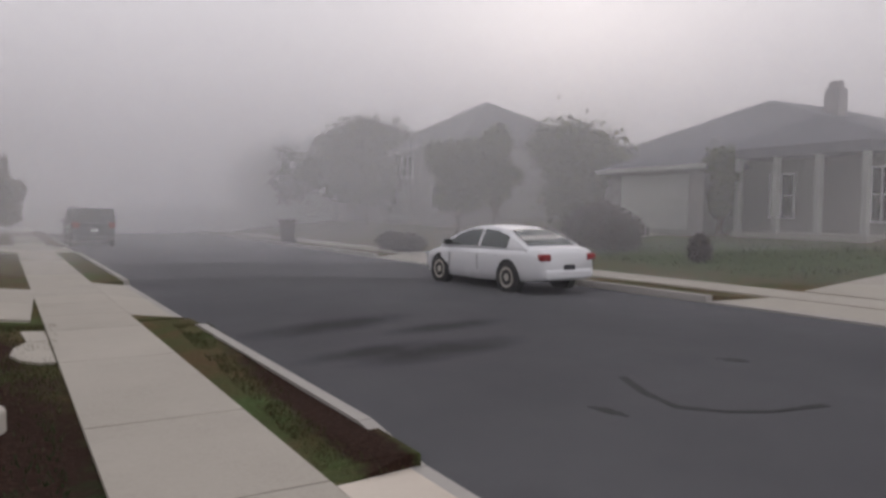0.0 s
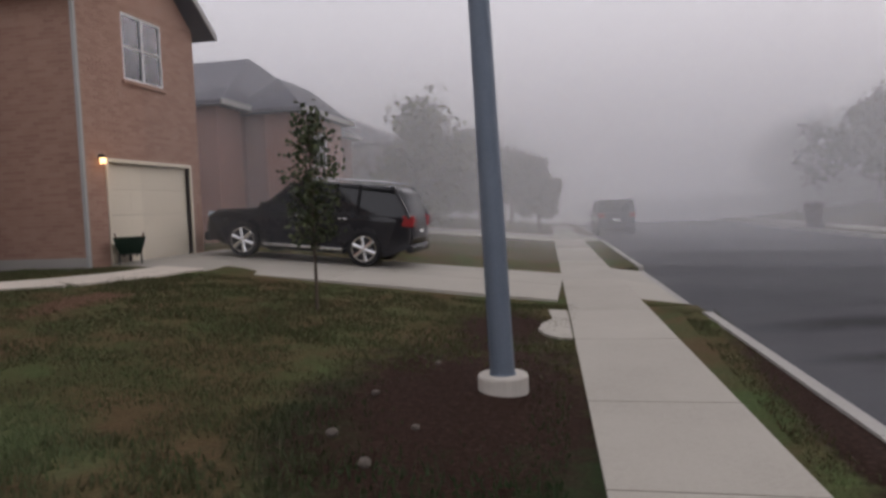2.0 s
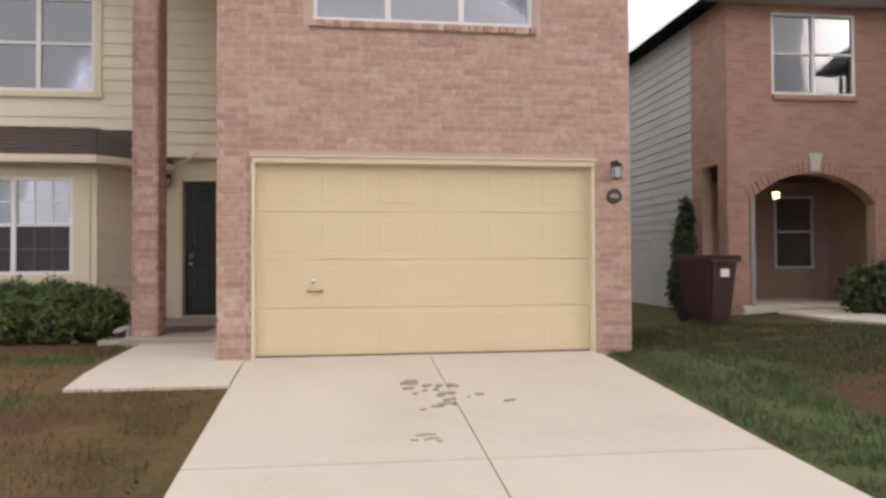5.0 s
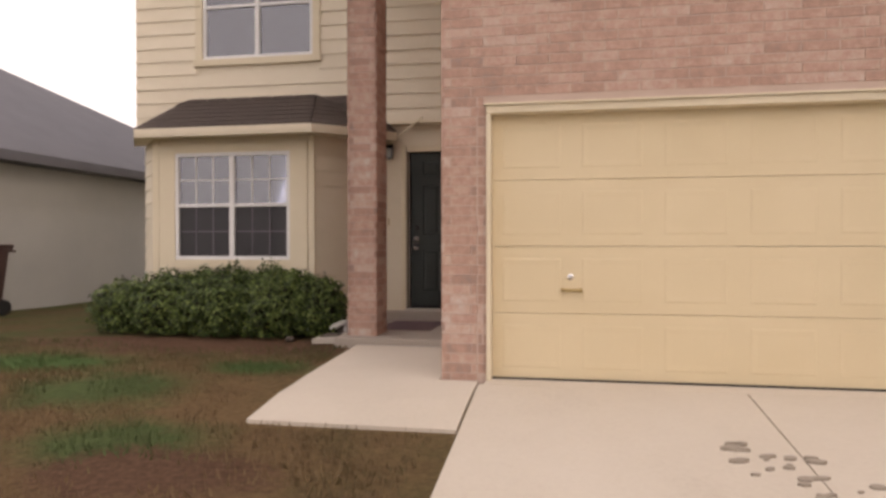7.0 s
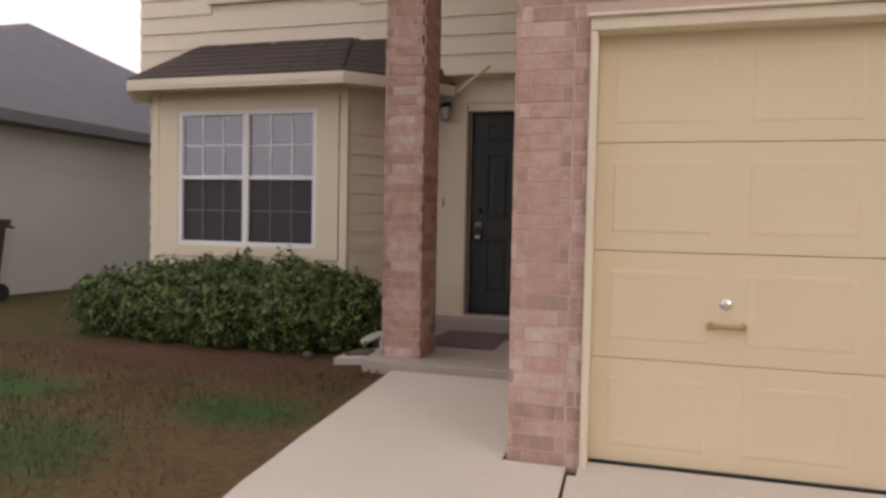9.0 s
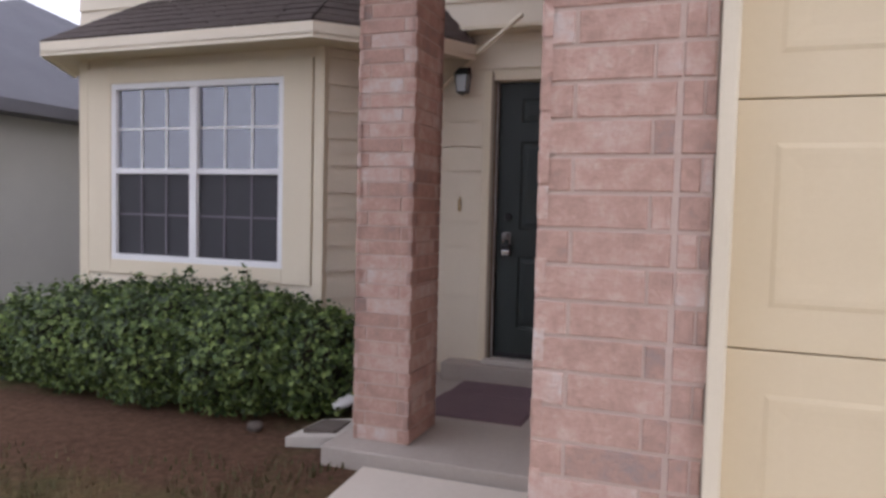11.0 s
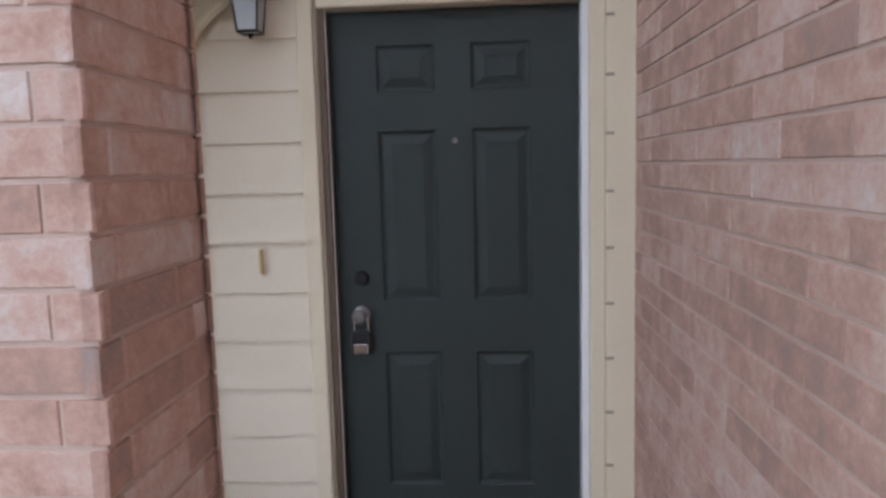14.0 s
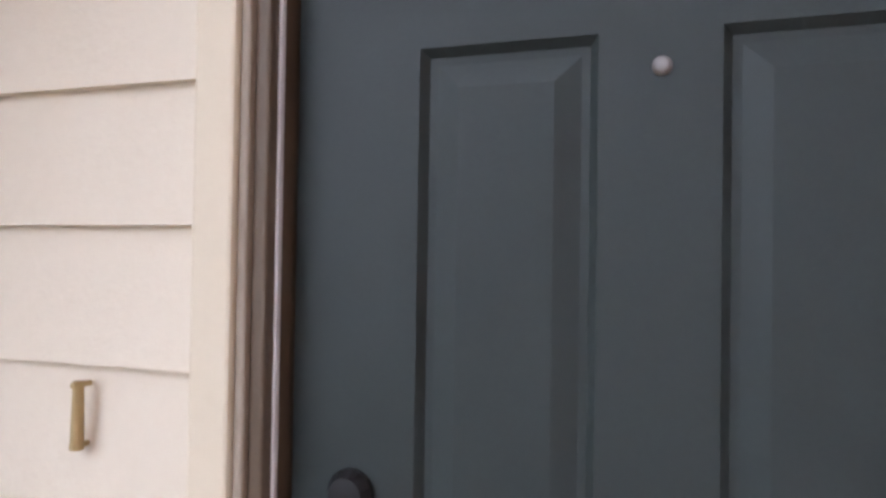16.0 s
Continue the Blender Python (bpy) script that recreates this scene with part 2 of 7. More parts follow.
def frost_mat():
    m, n, l, b = node_mat("seeded_lantern_glass")
    b.inputs["Base Color"].default_value = (0.62, 0.68, 0.72, 1)
    b.inputs["Roughness"].default_value = 0.12
    b.inputs["Transmission Weight"].default_value = 0.35
    return m


M_LANTERN = frost_mat()


def pane_mat(name, tint, rough=0.04, ior=2.5):
    """Window glass over a dark room: clear to the eye, with a real mirror gloss."""
    m, n, l, b = node_mat(name)
    tr = n.new("ShaderNodeBsdfTransparent")
    tr.inputs["Color"].default_value = (*tint, 1)
    gl = n.new("ShaderNodeBsdfGlossy")
    gl.inputs["Roughness"].default_value = rough
    gl.inputs["Color"].default_value = (0.9, 0.92, 1.0, 1)
    fr = n.new("ShaderNodeFresnel")
    fr.inputs["IOR"].default_value = ior
    geo = n.new("ShaderNodeNewGeometry")
    wob = noise_tex(n, l, 1.4, 2, 0.5, geo.outputs["Position"])
    bp = n.new("ShaderNodeBump")
    bp.inputs["Strength"].default_value, bp.inputs["Distance"].default_value = 0.05, 0.02
    l.new(wob.outputs["Fac"], bp.inputs["Height"])
    l.new(bp.outputs["Normal"], gl.inputs["Normal"])
    mx = n.new("ShaderNodeMixShader")
    l.new(fr.outputs["Fac"], mx.inputs[0])
    l.new(tr.outputs["BSDF"], mx.inputs[1])
    l.new(gl.outputs["BSDF"], mx.inputs[2])
    l.new(mx.outputs["Shader"], n["Material Output"].inputs["Surface"])
    return m


M_PANE = pane_mat("window_glass", (0.95, 0.96, 0.98))
M_PANE_CLEAR = pane_mat("clear_window_glass", (0.97, 0.98, 0.98), 0.03, 1.5)
M_SCREEN = surface("insect_screen", [(0.2, (0.035, 0.034, 0.04)), (0.8, (0.05, 0.05, 0.056))], 2, 300, 0.5, 0.05)
# White bars painted dim, as if shaded by the screen; they stand before it.
M_BAR_SHADED = surface("bars_shaded_by_screen", [(0.2, (0.13, 0.12, 0.14)), (0.8, (0.17, 0.16, 0.18))], 2, 50, 0.6, 0.0)
# The gloom of an unlit room, put into a dark colour.
M_ROOM_SHADE = surface("unlit_room_shade", [(0.2, (0.05, 0.05, 0.055)), (0.8, (0.09, 0.09, 0.10))], 1, 10, 0.9, 0.0)


LUSH = [((14.0, -27.0, 13.0, 5.0), (0.062, 0.090, 0.036)), ((-5.0, -2.0, 6.0, 5.0), (0.185, 0.124, 0.068)), ((2.7, -3.0, 1.5, 4.3), (0.110, 0.145, 0.064)), ((3.2, -8.4, 3.6, 1.9), (0.030, 0.052, 0.020)), ((4.2, -7.0, 2.2, 0.8), (0.045, 0.055, 0.026)), ((-4.7, -0.6, 1.1, 0.9), (0.088, 0.122, 0.049)), ((-3.9, 0.4, 0.7, 0.5), (0.075, 0.125, 0.045)), ((-6.0, 0.3, 1.3, 0.7), (0.075, 0.130, 0.045)), ((-3.8, -1.7, 0.9, 0.6), (0.088, 0.122, 0.049)), ((-5.4, -2.6, 1.2, 0.8), (0.088, 0.122, 0.049)), ((-3.6, -3.4, 1.0, 0.7), (0.088, 0.122, 0.049))]


def lush(n, l, colour, pos):
    """Blends a turf colour towards fresh or damp green inside ragged patches."""
    rag = noise_tex(n, l, 1.9, 6, 0.7, pos)
    for (cx, cy, rx, ry), green in LUSH:
        mp = n.new("ShaderNodeMapping")
        mp.vector_type = "TEXTURE"
        mp.inputs["Location"].default_value = (cx, cy, 0)
        mp.inputs["Scale"].default_value = (rx, ry, 1000)
        l.new(pos, mp.inputs["Vector"])
        ln = n.new("ShaderNodeVectorMath")
        ln.operation = "LENGTH"
        l.new(mp.outputs["Vector"], ln.inputs[0])
        edge = n.new("ShaderNodeMath")
        edge.operation = "SUBTRACT"
        l.new(rag.outputs["Fac"], edge.inputs[0])
        l.new(ln.outputs["Value"], edge.inputs[1])
        fac = n.new("ShaderNodeMapRange")
        fac.inputs["From Min"].default_value, fac.inputs["From Max"].default_value = -0.35, 0.15
        l.new(edge.outputs[0], fac.inputs["Value"])
        mx = n.new("ShaderNodeMix")
        mx.data_type = "RGBA"
        l.new(fac.outputs["Result"], mx.inputs["Factor"])
        l.new(colour, mx.inputs[6])
        mx.inputs[7].default_value = (*green, 1)
        colour = mx.outputs[2]
    return colour


def ground_mat():
    """Lawn: green turf, dry olive turf and bare red-brown soil in patches of their own."""
    m, n, l, b = node_mat("patchy_lawn")
    geo = n.new("ShaderNodeNewGeometry")
    pos = geo.outputs["Position"]
    turf = ramp(n, [(0.32, (0.122, 0.078, 0.045)), (0.44, (0.112, 0.084, 0.043)), (0.56, (0.084, 0.088, 0.038)), (0.70, (0.080, 0.115, 0.044))])
    big = noise_tex(n, l, 0.8, 7, 0.68, pos)
    l.new(big.outputs["Fac"], turf.inputs["Fac"])
    fine = noise_tex(n, l, 22, 6, 0.75, pos)
    soil = ramp(n, [(0.3, (0.075, 0.042, 0.027)), (0.7, (0.195, 0.113, 0.073))])
    l.new(fine.outputs["Fac"], soil.inputs["Fac"])
    mott = n.new("ShaderNodeMix")
    mott.data_type, mott.blend_type = "RGBA", "MULTIPLY"
    mott.inputs["Factor"].default_value = 0.75
    fr = ramp(n, [(0.25, (0.45, 0.42, 0.4)), (0.75, (1.5, 1.5, 1.4))])
    l.new(fine.outputs["Fac"], fr.inputs["Fac"])
    l.new(lush(n, l, turf.outputs["Color"], pos), mott.inputs[6])
    l.new(fr.outputs["Color"], mott.inputs[7])

    # bare earth round the foot of the light pole, and along the hedge
    def blob(cx, cy, rx, ry):
        sub = n.new("ShaderNodeVectorMath")
        sub.operation = "SUBTRACT"
        sub.inputs[1].default_value = (cx, cy, 0)
        l.new(pos, sub.inputs[0])
        mul = n.new("ShaderNodeVectorMath")
        mul.operation = "MULTIPLY"
        mul.inputs[1].default_value = (1 / rx, 1 / ry, 0)
        l.new(sub.outputs[0], mul.inputs[0])
        ln = n.new("ShaderNodeVectorMath")
        ln.operation = "LENGTH"
        l.new(mul.outputs[0], ln.inputs[0])
        inv = n.new("ShaderNodeMath")
        inv.operation = "SUBTRACT"
        inv.use_clamp = True
        inv.inputs[0].default_value = 1.0
        l.new(ln.outputs["Value"], inv.inputs[1])
        return inv.outputs[0]

    total = None
    for args in SOIL_PATCHES:
        o = blob(*args)
        if total is None:
            total = o
        else:
            mxm = n.new("ShaderNodeMath")
            mxm.operation = "MAXIMUM"
            l.new(total, mxm.inputs[0])
            l.new(o, mxm.inputs[1])
            total = mxm.outputs[0]
    damp = None
    for args in SOIL_PATCHES[:3]:
        o = blob(*args)
        if damp is None:
            damp = o
        else:
            mxm = n.new("ShaderNodeMath")
            mxm.operation = "MAXIMUM"
            l.new(damp, mxm.inputs[0])
            l.new(o, mxm.inputs[1])
            damp = mxm.outputs[0]
    dsoil = ramp(n, [(0.3, (0.014, 0.008, 0.006)), (0.52, (0.040, 0.021, 0.015)), (0.72, (0.095, 0.056, 0.040))])
    l.new(fine.outputs["Fac"], dsoil.inputs["Fac"])
    dr = ramp(n, [(0.0, (0, 0, 0)), (0.22, (1, 1, 1))])
    l.new(damp, dr.inputs["Fac"])
    dmix = n.new("ShaderNodeMix")
    dmix.data_type = "RGBA"
    l.new(dr.outputs["Color"], dmix.inputs["Factor"])
    l.new(soil.outputs["Color"], dmix.inputs[6])
    l.new(dsoil.outputs["Color"], dmix.inputs[7])
    med = noise_tex(n, l, 2.4, 7, 0.75, pos)
    comb = n.new("ShaderNodeMath")
    comb.operation = "MULTIPLY_ADD"
    comb.inputs[1].default_value = 1.3
    l.new(total, comb.inputs[0])
    off = n.new("ShaderNodeMath")
    off.operation = "MULTIPLY_ADD"
    off.inputs[1].default_value, off.inputs[2].default_value = 1.9, -1.04
    l.new(med.outputs["Fac"], off.inputs[0])
    l.new(off.outputs[0], comb.inputs[2])
    msk = ramp(n, [(0.08, (0, 0, 0)), (0.55, (1, 1, 1))])
    l.new(comb.outputs[0], msk.inputs["Fac"])
    mx = n.new("ShaderNodeMix")
    mx.data_type = "RGBA"
    l.new(msk.outputs["Color"], mx.inputs["Factor"])
    l.new(mott.outputs[2], mx.inputs[6])
    l.new(dmix.outputs[2], mx.inputs[7])
    l.new(mx.outputs[2], b.inputs["Base Color"])
    b.inputs["Roughness"].default_value = 0.97
    b.inputs["Specular IOR Level"].default_value = 0.1
    bp = n.new("ShaderNodeBump")
    bp.inputs["Strength"].default_value, bp.inputs["Distance"].default_value = 0.9, 0.04
    l.new(fine.outputs["Fac"], bp.inputs["Height"])
    l.new(bp.outputs["Normal"], b.inputs["Normal"])
    return m


SOIL_PATCHES = [(5.0, -8.0, 3.8, 1.9), (8.5, -7.9, 2.5, 1.1), (4.6, -10.9, 5.0, 0.36), (-5.2, 1.7, 2.8, 1.0), (-3.4, -2.1, 0.9, 0.5), (3.6, -2.5, 0.6, 1.5), (7.5, -2.2, 1.6, 0.5), (-4.8, -3.8, 1.0, 0.5)]
M_LAWN = ground_mat()
M_BLADE = surface("grass_blade", [(0.2, (0.096, 0.070, 0.038)), (0.5, (0.076, 0.080, 0.036)), (0.8, (0.078, 0.104, 0.041))], 0.5, 30, 0.8, 0.0, 0.3, spread=0.5, island=True, spec=0.2)


def green_blades(m):
    """The same fresh and damp patches in the blades as in the turf under them."""
    n, l = m.node_tree.nodes, m.node_tree.links
    b = n["Principled BSDF"]
    l.new(lush(n, l, b.inputs["Base Color"].links[0].from_socket, n.new("ShaderNodeNewGeometry").outputs["Position"]), b.inputs["Base Color"])


green_blades(M_BLADE)


def mist_mat(name, density, height, top):
    """Thin drifting mist: mostly clear, the rest scattering daylight, uneven and thinning upwards."""
    m, n, l, b = node_mat(name)
    tr = n.new("ShaderNodeBsdfTransparent")
    tl = n.new("ShaderNodeBsdfTranslucent")
    tl.inputs["Color"].default_value = (0.93, 0.93, 0.95, 1)
    df = n.new("ShaderNodeBsdfDiffuse")
    df.inputs["Color"].default_value = (0.93, 0.93, 0.95, 1)
    half = n.new("ShaderNodeMixShader")
    half.inputs[0].default_value = 0.5
    l.new(tl.outputs[0], half.inputs[1])
    l.new(df.outputs[0], half.inputs[2])
    geo = n.new("ShaderNodeNewGeometry")
    nz = noise_tex(n, l, 0.06, 3, 0.5, geo.outputs["Position"])
    mr = n.new("ShaderNodeMapRange")
    mr.inputs["From Min"].default_value, mr.inputs["From Max"].default_value = 0.3, 0.7
    mr.inputs["To Min"].default_value, mr.inputs["To Max"].default_value = density * 0.94, density * 1.06
    l.new(nz.outputs["Fac"], mr.inputs["Value"])
    xyz = n.new("ShaderNodeSeparateXYZ")
    l.new(geo.outputs["Position"], xyz.inputs[0])
    thin = n.new("ShaderNodeMapRange")
    thin.interpolation_type = "SMOOTHERSTEP"
    thin.inputs["From Min"].default_value, thin.inputs["From Max"].default_value = 2.0, height
    thin.inputs["To Min"].default_value, thin.inputs["To Max"].default_value = 1.0, top
    l.new(xyz.outputs["Z"], thin.inputs["Value"])
    dens = n.new("ShaderNodeMath")
    dens.operation = "MULTIPLY"
    l.new(mr.outputs["Result"], dens.inputs[0])
    l.new(thin.outputs["Result"], dens.inputs[1])
    mx = n.new("ShaderNodeMixShader")
    l.new(dens.outputs[0], mx.inputs[0])
    l.new(tr.outputs[0], mx.inputs[1])
    l.new(half.outputs[0], mx.inputs[2])
    l.new(mx.outputs[0], n["Material Output"].inputs["Surface"])
    return m


# ---- mesh helpers ----
def mesh_of(name, bm, material, smooth=False):
    bmesh.ops.recalc_face_normals(bm, faces=bm.faces[:])
    me = bpy.data.meshes.new(name)
    bm.to_mesh(me)
    bm.free()
    me.materials.append(material)
    if smooth:
        for p in me.polygons:
            p.use_smooth = True
    return me


def part(name, bm, material, parent=None, label="", smooth=False):
    ob = new(name, mesh_of(name, bm, material, smooth))
    if parent is not None:
        ob.parent = parent
    if label:
        tagged(ob, label)
    return ob


def thing(name, label, category, group="", at=None):
    ob = new(name)
    ob.empty_display_size = 0.2
    if at is not None:
        ob.matrix_world = at
    return tagged(ob, label, category, group)


def add_box(bm, x0, x1, y0, y1, z0, z1, bevel=0.0, m=None):
    vs = [bm.verts.new((x, y, z)) for z in (z0, z1) for y in (y0, y1) for x in (x0, x1)]
    fs = [bm.faces.new([vs[i] for i in q]) for q in ((0, 2, 3, 1), (4, 5, 7, 6), (0, 1, 5, 4), (2, 6, 7, 3), (0, 4, 6, 2), (1, 3, 7, 5))]
    if bevel:
        es = list({e for f in fs for e in f.edges})
        r = bmesh.ops.bevel(bm, geom=es, offset=bevel, segments=2, affect="EDGES", profile=0.5)
        vs = list({v for f in r["faces"] for v in f.verts} | {v for v in vs if v.is_valid})
    if m is not None:
        bmesh.ops.transform(bm, matrix=m, verts=vs)
    return vs


def box(x0, x1, y0, y1, z0, z1, bevel=0.0):
    bm = bmesh.new()
    add_box(bm, x0, x1, y0, y1, z0, z1, bevel)
    return bm


def add_tube(bm, a, b, r0, r1=None, sides=10, caps=True):
    a, b = Vector(a), Vector(b)
    r1 = r0 if r1 is None else r1
    q = (b - a).to_track_quat("Z", "Y")
    ring = []
    for c, r in ((a, r0), (b, r1)):
        ring.append([bm.verts.new(c + q @ Vector((r * math.cos(2 * math.pi * i / sides), r * math.sin(2 * math.pi * i / sides), 0))) for i in range(sides)])
    for i in range(sides):
        j = (i + 1) % sides
        bm.faces.new((ring[0][i], ring[0][j], ring[1][j], ring[1][i]))
    if caps:
        bm.faces.new(ring[0][::-1])
        bm.faces.new(ring[1])


def tube(a, b, r0, r1=None, sides=10):
    bm = bmesh.new()
    add_tube(bm, a, b, r0, r1, sides)
    return bm


def add_lathe(bm, prof, sides=16, at=(0, 0, 0), axis="Z"):
    rings = []
    for r, h in prof:
        ring = []
        for i in range(sides):
            t = 2 * math.pi * i / sides
            c, s = r * math.cos(t), r * math.sin(t)
            p = (c, s, h) if axis == "Z" else (h, c, s) if axis == "X" else (c, h, s)
            ring.append(bm.verts.new(Vector(p) + Vector(at)))
        rings.append(ring)
    for k in range(len(rings) - 1):
        for i in range(sides):
            j = (i + 1) % sides
            bm.faces.new((rings[k][i], rings[k][j], rings[k + 1][j], rings[k + 1][i]))
    bm.faces.new(rings[0][::-1])
    bm.faces.new(rings[-1])


def lathe(prof, sides=16, at=(0, 0, 0), axis="Z"):
    bm = bmesh.new()
    add_lathe(bm, prof, sides, at, axis)
    return bm


def add_prism(bm, poly, z0, z1):
    """A prism on a plan polygon; z0 and z1 are numbers or functions of x and y."""
    f0 = z0 if callable(z0) else (lambda x, y: z0)
    f1 = z1 if callable(z1) else (lambda x, y: z1)
    a = [bm.verts.new((x, y, f0(x, y))) for x, y in poly]
    b = [bm.verts.new((x, y, f1(x, y))) for x, y in poly]
    k = len(poly)
    bm.faces.new(a[::-1])
    bm.faces.new(b)
    for i in range(k):
        j = (i + 1) % k
        bm.faces.new((a[i], a[j], b[j], b[i]))


def prism(poly, z0, z1):
    bm = bmesh.new()
    add_prism(bm, poly, z0, z1)
    return bm


def faces_bm(verts, faces):
    bm = bmesh.new()
    vs = [bm.verts.new(v) for v in verts]
    for f in faces:
        bm.faces.new([vs[i] for i in f])
    return bm


def structure(name, bm, material, label, category, parent=None):
    ob = part(name, bm, material, parent)
    return tagged(ob, label, category, kind="structure") if parent is None else ob


# ---- the lie of the land ----
STREET_SLOPE = 0.05


def along(x, y):
    """The distance across the street, in the street's own direction."""
    return y - STREET_SLOPE * (x - 3.0)


def smooth01(a, b, v):
    t = min(max((v - a) / (b - a), 0), 1)
    return t * t * (3 - 2 * t)


def ground_z(x, y):
    s = along(x, y)
    keys = ((-60, 0.75), (-34, 0.6), (-23.6, -0.62), (-21.4, -0.66), (-11.2, -0.66), (-9.0, -0.66), (-0.3, -0.01), (60, 0.0))
    z = keys[0][1] if s < keys[0][0] else keys[-1][1]
    for (a, za), (b, zb) in zip(keys, keys[1:]):
        if a <= s <= b:
            z = za + (zb - za) * (s - a) / (b - a)
    return z + 0.19 * smooth01(3.5, 8.0, x) * smooth01(-8.5, -1.5, s)


def drive_z(x, y):
    return ground_z(x, y) + 0.015


def strip(s0, s1, x0, x1):
    """A plan quad between two lines that run with the street."""
    return [(x, s + STREET_SLOPE * (x - 3.0)) for x, s in ((x0, s0), (x1, s0), (x1, s1), (x0, s1))]


# ---- ground, street, pavements ----
NEAR_APRONS = [(-2.4, 3.4), (10.9, 17.6), (30.0, 36.5)]      # dropped crossings along each kerb
FAR_APRONS = [(1.0, 9.2), (19.2, 25.0)]


def build_ground():
    xs = [-400, -200, -120, -80, -50, -35, -25] + [-20 + 0.5 * i for i in range(121)] + [45, 52, 60, 75, 100, 140, 200, 400]
    ss = [-400, -200, -120, -90, -70, -60, -50, -42] + [-36 + 0.7 * i for i in range(21)] + [-21.36, -21.35, -16, -11.22, -11.21] + [-11.0 + 0.4 * i for i in range(45)] + [8, 10, 14, 20, 30, 45, 60, 90, 150, 400]
    for x0, x1 in NEAR_APRONS + FAR_APRONS:
        xs += [x0 - 0.012, x0, x1, x1 + 0.012]
    xs = sorted(set(xs))
    ss = sorted(ss + [-10.425, -10.405, -11.209, -22.34, -22.32])
    verts, faces = [], []
    for s in ss:
        for x in xs:
            y = s + STREET_SLOPE * (x - 3.0)
            z = ground_z(x, y) - 0.035 * (0.5 + 0.5 * noise.noise(Vector((x * 0.6, y * 0.6, 0))))
            if -21.355 < s < -11.215:
                z = -0.95
            if -11.215 < s < -10.41 and any(x0 <= x <= x1 for x0, x1 in NEAR_APRONS):
                z = -0.95
            if -22.33 < s < -21.3 and any(x0 <= x <= x1 for x0, x1 in FAR_APRONS):
                z = -0.95
            verts.append((x, y, z))
    w = len(xs)
    for j in range(len(ss) - 1):
        for i in range(w - 1):
            faces.append((j * w + i, j * w + i + 1, (j + 1) * w + i + 1, (j + 1) * w + i))
    me = bpy.data.meshes.new("ground")
    me.from_pydata(verts, [], faces)
    me.materials.append(M_LAWN)
    for p in me.polygons:
        p.use_smooth = True
    return tagged(new("ground", me), "patchy lawn of green and dry turf with bare red-brown soil", "ground", kind="structure")


ground = build_ground()

structure("road", prism(strip(-21.3, -11.25, -220, 220), -0.93, -0.80), M_ROAD, "worn dark grey asphalt residential street with tar patches", "road")


def road_marks():
    """Dark tar seals and worn oily patches, thin lids on the asphalt."""
    def lid(name, pts, parent=None):
        bm = bmesh.new()
        add_prism(bm, pts, -0.81, -0.796)
        ob = part(name, bm, M_TAR, parent)
        return ob

    def blot(cx, cy, lx, ly, turn, seed):
        rnd = random.Random(seed)
        pts = []
        for i in range(22):
            t = 2 * math.pi * i / 22
            k = 1 + rnd.uniform(-0.25, 0.2)
            px, py = lx * k * math.cos(t), ly * k * math.sin(t)
            pts.append((cx + px * math.cos(turn) - py * math.sin(turn), cy + px * math.sin(turn) + py * math.cos(turn)))
        return pts

    seal = []
    centre = [(4.95, -14.62), (4.3, -14.32), (3.75, -14.2), (3.4, -14.5), (3.2, -14.9), (3.1, -15.6)]
    fine = []
    for (ax, ay), (bx, by) in zip(centre, centre[1:]):
        for k in range(4):
            fine.append((ax + (bx - ax) * k / 4, ay + (by - ay) * k / 4))
    fine.append(centre[-1])
    rnd = random.Random(5)
    left, right = [], []
    for i, (x, y) in enumerate(fine):
        a, b = fine[max(i - 1, 0)], fine[min(i + 1, len(fine) - 1)]
        d = Vector((b[0] - a[0], b[1] - a[1])).normalized()
        w = 0.045 + rnd.uniform(-0.012, 0.012)
        left.append((x - d.y * w, y + d.x * w))
        right.append((x + d.y * w, y - d.x * w))
    tagged(lid("tar_seal", left + right[::-1]), "thin dark curved tar seal on the asphalt", "tar seal", kind="structure")
    for k, (a, lab) in enumerate(((blot(3.95, -13.5, 0.22, 0.07, 0.2, 1), "small dark tar patch on the asphalt"), (blot(5.0, -16.6, 0.2, 0.09, 0.5, 2), "small dark tar patch on the asphalt"))):
        tagged(lid("tar_patch", a), lab, "tar patch", "tar patches", "structure")


road_marks()


# near kerb: full height beside the verges, dropped at the two driveways
pav_near = thing("pavement_near", "pale concrete pavement in slabs with dark joints beside the kerb", "pavement")
tagged(pav_near, kind="structure")
kb = bmesh.new()
for x0, x1, top in ((-60, -2.4, -0.645), (-2.4, 3.4, -0.765), (3.4, 4.3, lambda x, y: -0.765 + 0.12 * (x - 3.4) / 0.9), (4.3, 10.0, -0.645), (10.0, 10.9, lambda x, y: -0.645 - 0.12 * (x - 10.0) / 0.9), (10.9, 17.6, -0.765), (17.6, 30, -0.645), (30, 36.5, -0.765), (36.5, 120, -0.645)):
    a = x0
    while a < x1:
        b = min(a + 3.0, x1)
        add_prism(kb, strip(-11.25, -11.12, a, b - 0.012), -0.95, top)
        a = b
structure("kerb_near", kb, M_KERB, "weathered concrete kerb dropped at the driveways", "kerb")
kb = bmesh.new()
for x0, x1, top in ((-60, 1.0, -0.645), (1.0, 9.2, -0.765), (9.2, 19.2, -0.645), (19.2, 25, -0.765), (25, 120, -0.645)):
    a = x0
    while a < x1:
        b = min(a + 3.0, x1)
        add_prism(kb, strip(-21.49, -21.3, a, b - 0.012), -0.95, top)
        a = b
structure("kerb_far", kb, M_KERB, "pale concrete kerb along the far side", "kerb")


